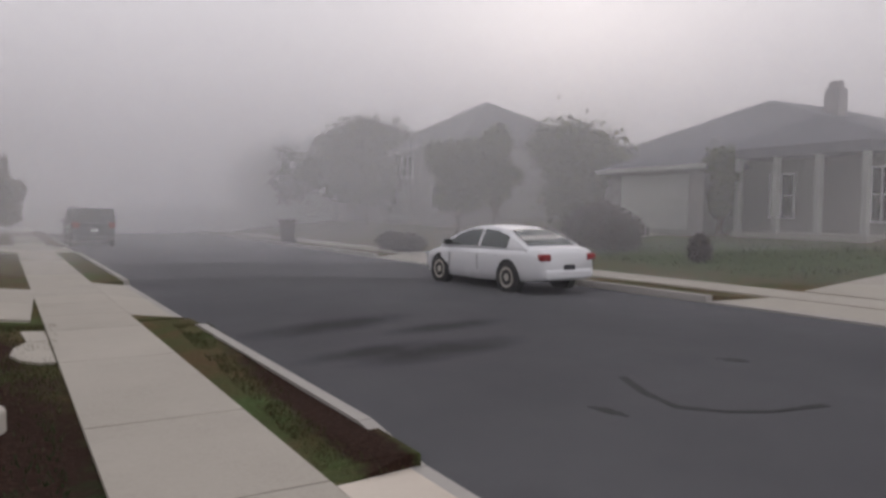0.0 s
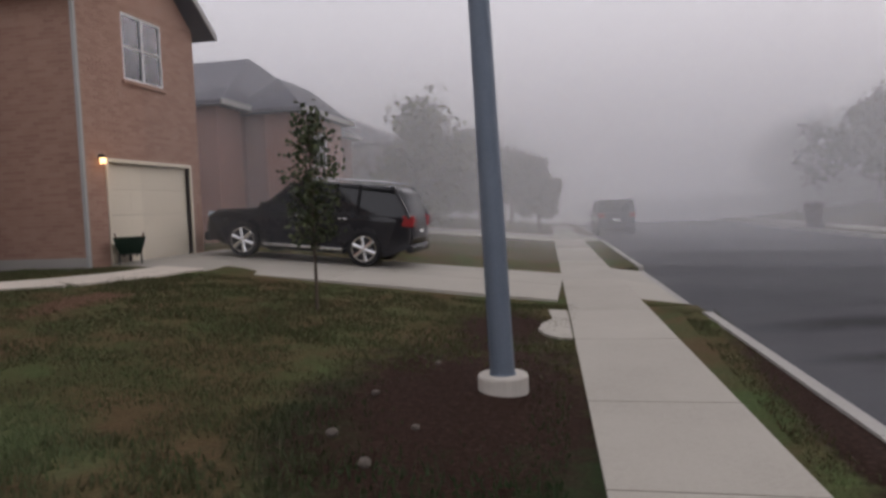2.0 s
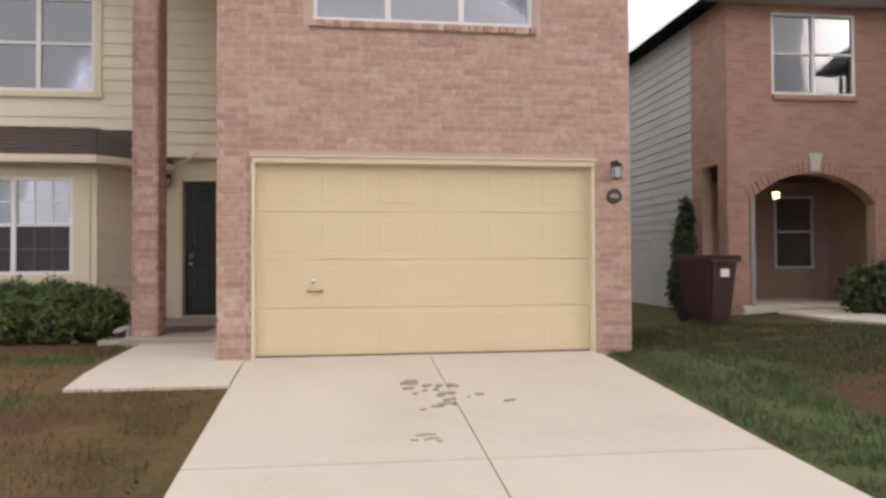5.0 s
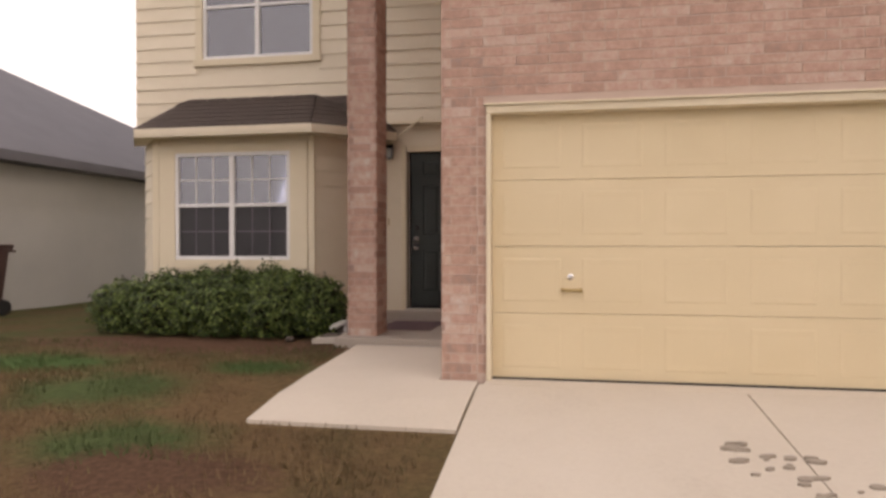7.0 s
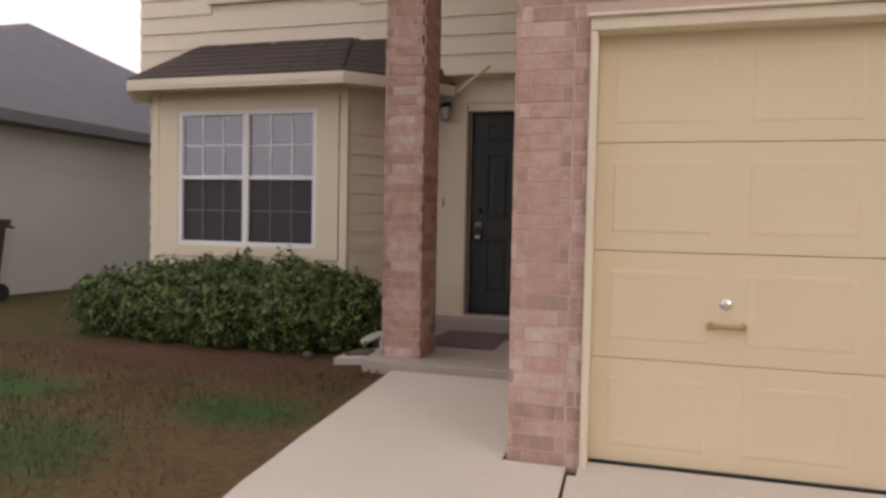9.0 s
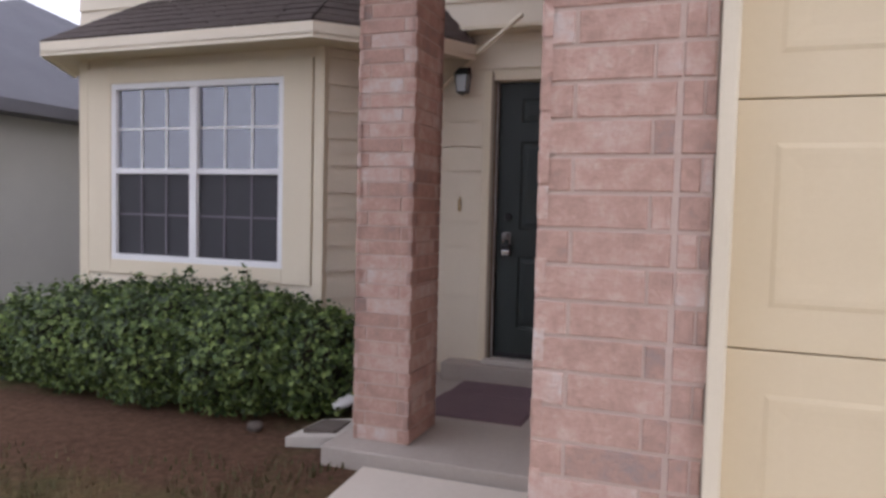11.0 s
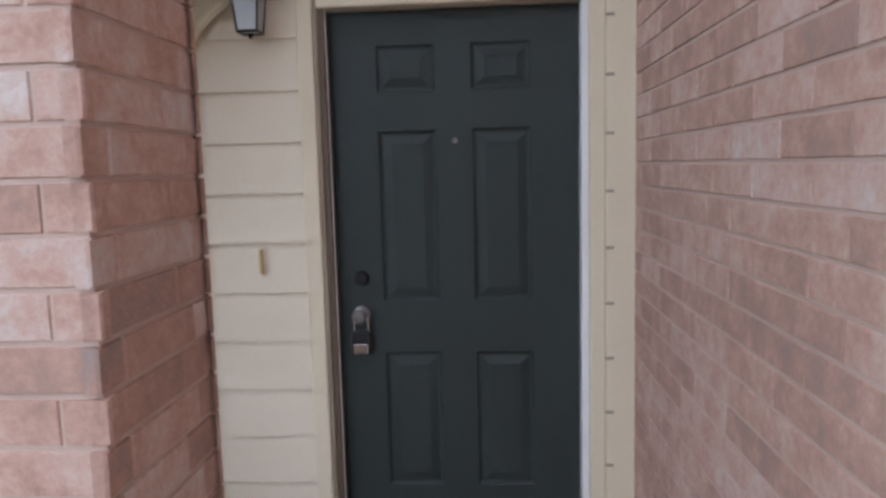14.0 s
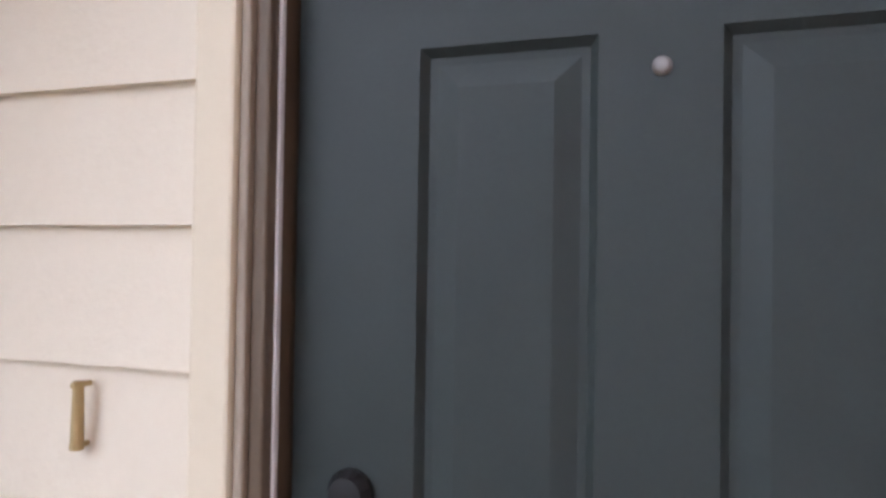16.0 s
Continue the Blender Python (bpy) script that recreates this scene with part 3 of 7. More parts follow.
def apron(parent, x0, x1, n0, n1, s_kerb, s_walk, material):
    """A crossing that slopes up from the dropped kerb x0..x1 to the pavement n0..n1, with turf in the flared corners."""
    k = STREET_SLOPE
    poly = [(x, s + k * (x - 3.0)) for x, s in ((x0, s_kerb), (x1, s_kerb), (n1, s_walk), (n0, s_walk))]
    if s_walk < s_kerb:
        poly = poly[::-1]

    def top(x, y):
        f = (along(x, y) - s_kerb) / (s_walk - s_kerb)
        return -0.764 + 0.118 * min(max(f, 0), 1)
    part("apron", prism(poly, -0.97, top), material, parent)
    for xk, xn in ((x0, n0), (x1, n1)):
        tri = [(x, s + k * (x - 3.0)) for x, s in ((xk, s_kerb), (xk, s_walk), (xn, s_walk))]
        area = (tri[1][0] - tri[0][0]) * (tri[2][1] - tri[0][1]) - (tri[2][0] - tri[0][0]) * (tri[1][1] - tri[0][1])
        part("turf_corner", prism(tri if area > 0 else tri[::-1], -0.97, -0.662), M_LAWN, parent, "worn turf in the corner of the crossing")


def top_slab(poly, lift=0.015, deep=0.18):
    return prism(poly, lambda x, y: ground_z(x, y) - deep, lambda x, y: ground_z(x, y) + lift)


# pavement slabs, with the joint that the walk crosses
joints = [-19.5 + 1.54 * i for i in range(50)]
joints = [x for x in joints if x < -4.8] + [-4.55, -3.0, -1.46, 0.08, 1.62, 3.15, 5.08, 7.9, 10.3, 11.9, 13.5, 15.1, 16.7, 18.3, 19.9, 21.5, 23.1, 24.7, 26.3, 28, 31, 34, 37, 41, 45, 50, 56, 63, 72, 82]
for a, b in zip(joints, joints[1:]):
    part("slab", top_slab(strip(-10.40, -9.14, a + 0.008, b - 0.010)), M_PAVE, pav_near)
# rounded bite where the slab was widened beside the next drive
bite = [(8.0, -8.87), (8.0, -8.72), (8.15, -8.52), (8.5, -8.4), (9.0, -8.42), (9.45, -8.55), (10.35, -8.45), (10.35, -8.75)]
part("slab", top_slab(bite, 0.012), M_PAVE, pav_near)
pav_far = tagged(thing("pavement_far", "pale concrete pavement along the far lawns", "pavement"), kind="structure")
for i in range(34):
    a = -30 + 3 * i
    part("slab", top_slab(strip(-23.55, -22.35, a + 0.01, a + 2.99)), M_PAVE, pav_far)

# own driveway: six slabs with joints and a sloping apron
drive = tagged(thing("driveway", "pale worn concrete driveway with joints and oil stains", "driveway"), kind="structure")
EDGES = ((-0.14, -1.88, 1.90), (-3.30, -1.80, 1.93), (-6.3, -1.72, 2.05), (-9.05, -1.95, 2.35))
for (ya, la, ra), (yb, lb, rb) in zip(EDGES, EDGES[1:]):
    yb += 0.012
    for p4 in ([(lb, yb), (0.020, yb), (0.020, ya), (la, ya)], [(0.031, yb), (rb, yb), (ra, ya), (0.031, ya)]):
        part("slab", prism(p4, lambda x, y: ground_z(x, y) - 0.2, lambda x, y: ground_z(x, y) + 0.02), M_CONC, drive)
apron(drive, -2.4, 3.4, -2.0, 3.05, -11.12, -10.405, M_CONC)
part("threshold", box(-1.84, 1.86, -0.15, 0.16, -0.1, 0.012), M_CONC, drive)


def stains():
    rnd = random.Random(11)
    spots = []
    for cx, cy, spread_x, spread_y, n in ((-0.20, -1.55, 0.10, 0.12, 9), (0.02, -1.75, 0.07, 0.16, 9), (-0.12, -2.05, 0.12, 0.10, 8), (-0.30, -1.30, 0.09, 0.05, 4), (-0.34, -2.85, 0.07, 0.08, 7), (0.45, -2.0, 0.02, 0.02, 1)):
        spots += [(cx + rnd.gauss(0, spread_x), cy + rnd.gauss(0, spread_y), rnd.uniform(0.008, 0.030)) for _ in range(n)]
    bm = bmesh.new()
    for cx, cy, s in spots:
        pts = []
        for i in range(14):
            t = 2 * math.pi * i / 14
            q = s * (1 + 0.25 * math.sin(2 * t + cx * 40) + 0.12 * math.sin(5 * t + cy * 30))
            pts.append((cx + q * 1.6 * math.cos(t) + 0.5 * q * math.sin(t), cy + q * 0.8 * math.sin(t)))
        add_prism(bm, pts, lambda x, y: ground_z(x, y), lambda x, y: ground_z(x, y) + 0.0225)
    tagged(part("oil_stain", bm, M_STAIN, drive, "scattered small brown oil spots"), kind="stuff")


stains()

walkway = tagged(thing("walkway", "pale concrete front walk between driveway and porch", "walkway"), kind="structure")
WALK_CUTS = ((-1.24, -3.22, -1.868), (-0.95, -3.24, -1.876), (-0.65, -3.26, -1.884), (-0.34, -3.28, -1.893), (-0.02, -3.30, -1.90))
bm = bmesh.new()
for (ya, la, ra), (yb, lb, rb) in zip(WALK_CUTS, WALK_CUTS[1:]):
    add_prism(bm, [(la, ya), (ra, ya), (rb, yb), (lb, yb)], -0.3, lambda x, y: max(ground_z(x, y), 0.0 if y > -0.1 else -1) + 0.008)
add_prism(bm, [(-3.30, -0.02), (-2.21, -0.02), (-2.24, 1.70), (-3.42, 1.70)], -0.3, 0.008)
part("slab", bm, M_CONC, walkway)
porch = tagged(thing("porch", "dull concrete porch floor with a low step at the door", "porch"), kind="structure")
part("porch_slab", box(-3.68, -2.22, 1.72, 2.6, -0.2, 0.075, 0.01), M_PORCH, porch)
part("porch_slab", box(-3.95, -2.22, 2.603, 3.6, -0.2, 0.075, 0.01), M_PORCH, porch)
part("doorstep", box(-3.62, -2.30, 3.36, 3.62, 0.07, 0.20, 0.012), M_PORCH, porch)

# neighbour's driveway and curving walk
ndrive = tagged(thing("driveway_neighbour", "pale concrete driveway of the next house", "driveway"), kind="structure")
for xa, xb in ((11.5, 13.75), (13.77, 16.1)):
    for ya, yb in ((0.25, -4.2), (-4.22, -8.55)):
        part("slab", prism([(xa, yb), (xb, yb), (xb, ya), (xa, ya)], lambda x, y: ground_z(x, y) - 0.25, lambda x, y: ground_z(x, y) + 0.02), M_PAVE, ndrive)
apron(ndrive, 10.9, 17.6, 11.6, 17.3, -11.12, -10.405, M_PAVE)
odrive = tagged(thing("driveway_beyond", "pale concrete driveway further along in the mist", "driveway"), kind="structure")
part("slab", top_slab(strip(-9.13, -2.0, 30.3, 36.2)), M_PAVE, odrive)
apron(odrive, 30.0, 36.5, 30.4, 36.1, -11.12, -10.405, M_PAVE)
nwalk = tagged(thing("walkway_neighbour", "narrow pale curving walk to the neighbour's arched porch", "walkway"), kind="structure")
mid = [(6.85, 3.6), (6.75, 2.1), (7.0, 0.9), (7.65, -0.1), (8.7, -0.8), (10.0, -1.15), (11.6, -1.25)]
for (ax, ay), (bx, by) in zip(mid, mid[1:]):
    d = Vector((bx - ax, by - ay)).normalized() * 0.45
    part("slab", top_slab([(ax + d.y, ay - d.x), (bx + d.y, by - d.x), (bx - d.y, by + d.x), (ax - d.y, ay + d.x)], 0.022), M_CONC, nwalk)
fdrive = tagged(thing("driveway_far", "pale concrete driveway across the street", "driveway"), kind="structure")
part("slab", top_slab([(2.0, -33), (7.6, -33), (8.6, -23.4), (1.4, -23.6)]), M_PAVE, fdrive)
part("slab", top_slab([(19.5, -31), (24.0, -31), (24.4, -22.6), (19.3, -22.8)]), M_PAVE, fdrive)
apron(fdrive, 1.0, 9.2, 1.7, 8.4, -21.48, -22.345, M_PAVE)
apron(fdrive, 19.2, 25.0, 19.7, 24.5, -21.48, -22.345, M_PAVE)


# ---- own house: bricks ----
COURSE, BLEN, JOINT = 0.0765, 0.254, 0.007


def brick_mesh(length, depth=0.02):
    h, c = COURSE - JOINT, 0.0025
    vs, fs = [], []
    for (ins, d) in ((0, -depth), (0, -0.002), (c, 0.004)):
        vs += [(ins, -d, ins), (length - ins, -d, ins), (length - ins, -d, h - ins), (ins, -d, h - ins)]
    for k in (0, 4):
        for i in range(4):
            j = (i + 1) % 4
            fs.append((k + i, k + j, k + 4 + j, k + 4 + i))
    fs.append((8, 9, 10, 11))
    return vs, fs


BRICK_MESHES = {}


def brick_object(length, m, parent, material):
    key = (round(length, 2), material.name)
    if key not in BRICK_MESHES:
        vs, fs = brick_mesh(key[0])
        me = bpy.data.meshes.new("brick")
        me.from_pydata(vs, [], fs)
        me.materials.append(material)
        BRICK_MESHES[key] = me
    ob = new("brick", BRICK_MESHES[key])
    ob.parent = parent
    ob.matrix_basis = m
    return ob


def brick_cells(width, z0, z1, holes=(), bond=(0.0, 0.127), seed=1):
    """Running bond: (u, z, length) of each brick, cut at the ends and at the holes; bond: the first joint of even and odd courses."""
    rnd = random.Random(seed)
    out = []
    rows = int((z1 - z0) / COURSE)
    for r in range(rows):
        z = z0 + r * COURSE + JOINT / 2
        u = bond[r % 2] - BLEN * math.ceil(bond[r % 2] / BLEN)
        spans = [(0.0, width)]
        for u0, u1, a, b in holes:
            if z + COURSE > a + 0.01 and z < b - 0.01:
                spans = [p for s in spans for p in ((s[0], min(s[1], u0)), (max(s[0], u1), s[1])) if p[1] - p[0] > 0.03]
        while u < width:
            for s0, s1 in spans:
                a, b = max(u, s0), min(u + BLEN - JOINT, s1)
                if b - a > 0.02:
                    out.append((a, z, b - a + rnd.uniform(-0.002, 0.002)))
            u += BLEN
    return out


def wall_frame(ox, oy, ux, uy):
    """The pose of a wall's own axes: u along (ux, uy), the outside at -v."""
    u = Vector((ux, uy, 0)).normalized()
    v = Vector((-u.y, u.x, 0))
    return Matrix(((u.x, v.x, 0, ox), (u.y, v.y, 0, oy), (0, 0, 1, 0), (0, 0, 0, 1)))


def joined_bricks(name, cells, frame_m, material, parent, proud=0.0):
    verts, faces = [], []
    for u, z, ln in cells:
        vs, fs = brick_mesh(ln)
        k = len(verts)
        verts += [frame_m @ Vector((a + u, b - proud, c + z)) for a, b, c in vs]
        faces += [tuple(i + k for i in f) for f in fs]
    me = bpy.data.meshes.new(name)
    me.from_pydata(verts, [], faces)
    me.materials.append(material)
    ob = new(name, me)
    ob.parent = parent
    return tagged(ob, kind="stuff")


BRICK_JOBS = []      # pieces of walls, laid last


def wall_with_holes(x0, x1, y0, y1, z0, z1, holes):
    """A thick wall on the x axis with rectangular holes right through it, built from butted blocks."""
    bm = bmesh.new()
    us = sorted({x0, x1, *[h[0] for h in holes], *[h[1] for h in holes]})
    for a, b in zip(us, us[1:]):
        cuts = sorted((h[2], h[3]) for h in holes if h[0] <= a and h[1] >= b)
        z = z0
        for c, d in cuts:
            if c > z:
                add_box(bm, a, b, y0, y1, z, c)
            z = d
        if z < z1:
            add_box(bm, a, b, y0, y1, z, z1)
    bmesh.ops.remove_doubles(bm, verts=bm.verts[:], dist=0.0005)
    return bm


GX0, GX1 = -2.2, 2.31
EAVE = 5.55
wall_garage = structure("wall_garage", wall_with_holes(GX0 + 0.012, GX1, 0.012, 0.24, -0.5, EAVE, [(-1.84, 1.86, -0.1, 2.075), (-1.2, 1.2, 3.6, 5.0)]), M_MORTAR, "tan brick garage front wall with pale mortar", "wall")
wall_side = structure("wall_side", box(GX0 + 0.012, GX0 + 0.24, 0.24, 3.55, -0.5, EAVE), M_MORTAR, "tan brick side wall beside the porch", "wall")
structure("wall_east", box(GX1 - 0.24, GX1, 0.24, 10.2, -0.5, EAVE), M_GREYSIDE, "plain grey siding side wall", "wall")
structure("wall_back", box(-7.12, GX1 - 0.24, 10.0, 10.2, -0.5, EAVE), M_SIDING, "plain cream rear wall", "wall")
structure("wall_west", box(-7.12, -6.92, 3.62, 10.0, -0.5, EAVE), M_SIDING, "plain cream siding side wall", "wall")

BRICK_JOBS.append(("front", wall_garage, wall_frame(GX0 + 0.008, 0.012, 1, 0), brick_cells(GX1 - GX0 - 0.008, -0.17, EAVE - 0.02, [(0.352, 4.052 + 0.028, -0.5, 2.146), (0.279, 0.288, -0.5, 2.16), (0.892, 3.492, 3.5, 5.06)], bond=(0.077, 0.235), seed=3)))
BRICK_JOBS.append(("side", wall_side, wall_frame(GX0 + 0.012, 3.535, 0, -1), brick_cells(3.527, 0.0, EAVE - 0.02, seed=4)))

# soldier course over the garage door is a steel lintel with trim
trim_g = tagged(thing("garage_trim", "cream painted timber trim round the garage door", "trim"), kind="structure")
part("casing", box(-1.838, -1.803, -0.018, 0.14, -0.02, 2.064, 0.006), M_TRIM, trim_g)
part("casing", box(1.853, 1.886, -0.018, 0.14, -0.02, 2.064, 0.006), M_TRIM, trim_g)
part("head", box(-1.838, 1.886, -0.022, 0.14, 2.066, 2.125, 0.006), M_TRIM, trim_g)
part("drip_cap", box(-1.85, 1.90, -0.045, 0.02, 2.125, 2.142, 0.004), M_TRIM, trim_g)
part("weather_strip", box(-1.83, 1.85, 0.075, 0.10, 0.005, 0.024), M_RUBBER, trim_g)


def garage_door(x0, x1, y, z0, z1, parent_label, panels=5, material=None):
    """A sectional overhead door: four sections of raised rectangles."""
    door = tagged(thing("garage_door", parent_label, "garage door"))
    material = material or M_GARAGE
    rows, h = 4, (z1 - z0) / 4
    for r in range(rows):
        bm = bmesh.new()
        za, zb = z0 + r * h + 0.0015, z0 + (r + 1) * h - 0.0015
        add_box(bm, x0, x1, y, y + 0.045, za, zb, 0.003)
        w = (x1 - x0) / panels
        for k in range(panels):
            a, b = x0 + k * w + 0.075, x0 + (k + 1) * w - 0.075
            c, d = za + 0.085, zb - 0.085
            # a shallow moulded frame and a raised field
            o = [(a, c), (b, c), (b, d), (a, d)]
            rings = []
            for ins, dep in ((0, -0.001), (0.014, 0.0028), (0.026, 0.0028), (0.055, 0.001)):
                rings.append([bm.verts.new((x + (ins if x == a else -ins), y - dep, z + (ins if z == c else -ins))) for x, z in o])
            for q in range(3):
                for i in range(4):
                    j = (i + 1) % 4
                    bm.faces.new((rings[q][i], rings[q][j], rings[q + 1][j], rings[q + 1][i]))
            bm.faces.new(rings[-1])
        part("section", bm, material, door)
    return door


own_gd = garage_door(-1.802, 1.852, 0.10, 0.012, 2.075, "closed cream sectional garage door with raised panels", 6)
bm = bmesh.new()
add_tube(bm, (-1.26, 0.072, 0.71), (-1.12, 0.072, 0.71), 0.011, sides=8)
add_box(bm, -1.27, -1.25, 0.07, 0.102, 0.695, 0.725, 0.002)
add_box(bm, -1.13, -1.11, 0.07, 0.102, 0.695, 0.725, 0.002)
part("handle", bm, M_BRASS, own_gd, "dull metal pull handle")
part("lock", lathe([(0.024, 0.104), (0.024, 0.092), (0.015, 0.088), (0.004, 0.086)], 14, (-1.2, 0, 0.81), "Y"), M_CHROME, own_gd, "round metal lock")


# ---- windows ----
def window(name, x0, x1, z0, z1, y, label, cols=2, mull=True, grille=True, blind=0.0, facing=None, frame_w=0.045, screen=True, kind="structure"):
    """A sash window set in a wall facing -y: frame, meeting rail, mullion, panes, bars between the glass, and a dark
    sheet behind for the unlit room.
    """
    win = tagged(thing(name, label, "window"), kind=kind)
    part("window_frame", box(x0, x1, y - 0.02, y + 0.05, z0, z0 + frame_w, 0.004), M_WHITE, win)
    part("window_frame", box(x0, x1, y - 0.02, y + 0.05, z1 - frame_w, z1, 0.004), M_WHITE, win)
    part("window_frame", box(x0, x0 + frame_w, y - 0.02, y + 0.05, z0 + frame_w, z1 - frame_w, 0.004), M_WHITE, win)
    part("window_frame", box(x1 - frame_w, x1, y - 0.02, y + 0.05, z0 + frame_w, z1 - frame_w, 0.004), M_WHITE, win)
    zm = (z0 + z1) / 2 + 0.01
    edges = [x0 + frame_w] + [x0 + (x1 - x0) * k / cols for k in range(1, cols)] + [x1 - frame_w]
    for k in range(1, cols):
        xm = x0 + (x1 - x0) * k / cols
        part("mullion", box(xm - 0.032, xm + 0.032, y - 0.024, y + 0.05, z0 + frame_w, z1 - frame_w, 0.004), M_WHITE, win)
    part("meeting_rail", box(x0 + frame_w, x1 - frame_w, y - 0.016, y + 0.045, zm - 0.02, zm + 0.02, 0.003), M_WHITE, win)
    for k in range(cols):
        a = edges[k] + (0.032 if k else 0)
        b = edges[k + 1] - (0.032 if k < cols - 1 else 0)
        for lo, hi, up in ((z0 + frame_w, zm - 0.02, False), (zm + 0.02, z1 - frame_w, True)):
            if up or not screen:
                p = part("pane", box(a, b, y + 0.012, y + 0.018, lo, hi), M_PANE_CLEAR if blind and blind < 0.9 else M_PANE, win)
                p.visible_shadow = False
            # Lower bars carry the screen's dimming in their colour; upper ones stay white.
            if grille:
                for q in (1, 2):
                    xb = a + (b - a) * q / 3
                    part("glazing_bar", box(xb - 0.0075, xb + 0.0075, y + 0.002, y + 0.011, lo, hi), M_WHITE if up else M_BAR_SHADED, win)
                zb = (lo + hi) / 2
                part("glazing_bar", box(a, b, y + 0.001, y + 0.010, zb - 0.0075, zb + 0.0075), M_WHITE if up else M_BAR_SHADED, win)
            if screen and not up:
                part("screen", box(a, b, y + 0.012, y + 0.018, lo, hi), M_SCREEN, win, "dark insect screen")
    if blind:
        zb = z1 - (z1 - z0) * blind
        part("blind", box(x0 + frame_w, x1 - frame_w, y + 0.024, y + 0.034, zb, z1 - frame_w), M_BLIND, win, "lowered white blind")
    # Added dark sheet in place of the shaded room; nothing is built behind it.
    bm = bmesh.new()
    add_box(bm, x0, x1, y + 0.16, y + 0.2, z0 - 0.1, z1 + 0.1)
    part("room_sheet", bm, M_ROOM_SHADE, win, "dark sheet painted as the unlit room behind the glass")
    return win


# ---- own house: siding side ----
SID = 0.186


def siding(name, length, z0, z1, fm, material, parent, holes=()):
    """Lapped boards, each its own piece: thick lower lip, leaning back to the top."""
    n = int(math.ceil((z1 - z0) / SID))
    for r in range(n):
        a, b = z0 + r * SID, min(z0 + (r + 1) * SID + 0.012, z1)
        spans = [(0.0, length)]
        for u0, u1, c, d in holes:
            if b > c + 0.02 and a < d - 0.02:
                spans = [p for s in spans for p in ((s[0], min(s[1], u0)), (max(s[0], u1), s[1])) if p[1] - p[0] > 0.02]
        for u0, u1 in spans:
            vs = [(u0, -0.021, a), (u1, -0.021, a), (u1, -0.004, b), (u0, -0.004, b), (u0, 0.012, a), (u1, 0.012, a), (u1, 0.012, b), (u0, 0.012, b)]
            bm = faces_bm([fm @ Vector(v) for v in vs], [(0, 1, 2, 3), (4, 7, 6, 5), (0, 4, 5, 1), (3, 2, 6, 7), (0, 3, 7, 4), (1, 5, 6, 2)])
            part("siding_board", bm, material, parent)


EY = 3.545      # entry wall face
wall_entry = structure("wall_entry", wall_with_holes(-3.98, GX0, EY + 0.012, EY + 0.2, -0.2, 2.62, [(-3.37, -2.33, 0.0, 2.32)]), M_SIDING, "cream lapped siding entry wall", "wall")
siding("entry", 1.78, 0.118, 2.62, wall_frame(-3.98, EY + 0.012, 1, 0), M_SIDING, wall_entry, [(0.597, 1.78, 0.0, 2.36)])
wall_upper = structure("wall_upper", wall_with_holes(-7.12, GX0, 3.42, 3.62, 2.62, EAVE, [(-6.12, -4.55, 3.55, 4.95)]), M_SIDING, "cream lapped siding upper wall", "wall")
siding("upper", 4.92, 2.62, EAVE, wall_frame(-7.12, 3.42, 1, 0), M_SIDING, wall_upper, [(0.92, 2.65, 3.47, 5.02)])
structure("ceiling_porch", box(-4.0, GX0, 3.38, EY + 0.2, 2.60, 2.625), M_TRIM, "plain cream porch soffit board", "ceiling")

# bay: front with the window, two slanted sides
BY, BX0, BX1 = 2.83, -6.46, -4.36
wall_bay = structure("wall_bay", wall_with_holes(BX0, BX1, BY + 0.012, BY + 0.16, -0.2, 2.42, [(-6.18, -4.63, 0.87, 2.22)]), M_SIDING, "cream bay front wall with a twin sash window", "wall")
siding("bay", BX1 - BX0, 0.118 - SID, 0.80, wall_frame(BX0, BY + 0.012, 1, 0), M_SIDING, wall_bay)
RS = [(BX1, BY), (-3.88, 3.50)]
LS = [(-7.0, 3.45), (BX0, BY)]
for nm, ((ax, ay), (bx, by)) in (("wall_bay_east", RS), ("wall_bay_west", LS)):
    d = Vector((bx - ax, by - ay))
    L = d.length
    fm = wall_frame(ax, ay, d.x, d.y)
    w = structure(nm, faces_bm([fm @ Vector(v) for v in [(u, v, z) for z in (-0.2, 2.42) for v in (0.012, 0.14) for u in (0, L)]], [(0, 2, 3, 1), (4, 5, 7, 6), (0, 1, 5, 4), (2, 6, 7, 3), (0, 4, 6, 2), (1, 3, 7, 5)]), M_SIDING, "cream lapped siding on the bay's slanted side", "wall")
    siding(nm, L - 0.05 if nm == "wall_bay_east" else L, 0.118 - SID, 2.42, fm, M_SIDING, w)
structure("wall_bay_return", box(-3.99, -3.86, 3.46, 3.60, -0.1, 2.62, 0.004), M_TRIM, "cream corner board where bay and entry meet", "trim")

bay_trim = tagged(thing("bay_trim", "cream flat boards round the bay window", "trim"), kind="structure")
part("casing", box(-6.40, -6.18, BY - 0.02, BY + 0.02, 0.76, 2.34, 0.004), M_TRIM, bay_trim)
part("casing", box(-4.63, -4.40, BY - 0.02, BY + 0.02, 0.76, 2.34, 0.004), M_TRIM, bay_trim)
part("head", box(-6.18, -4.63, BY - 0.019, BY + 0.02, 2.22, 2.34, 0.004), M_TRIM, bay_trim)
part("apron_board", box(-6.18, -4.63, BY - 0.019, BY + 0.02, 0.76, 0.87, 0.004), M_TRIM, bay_trim)
part("corner_board", box(-6.50, -6.41, BY - 0.012, BY + 0.06, 0.0, 2.42, 0.004), M_TRIM, bay_trim)
part("corner_board", box(-4.39, -4.31, BY - 0.012, BY + 0.06, 0.0, 2.42, 0.004), M_TRIM, bay_trim)
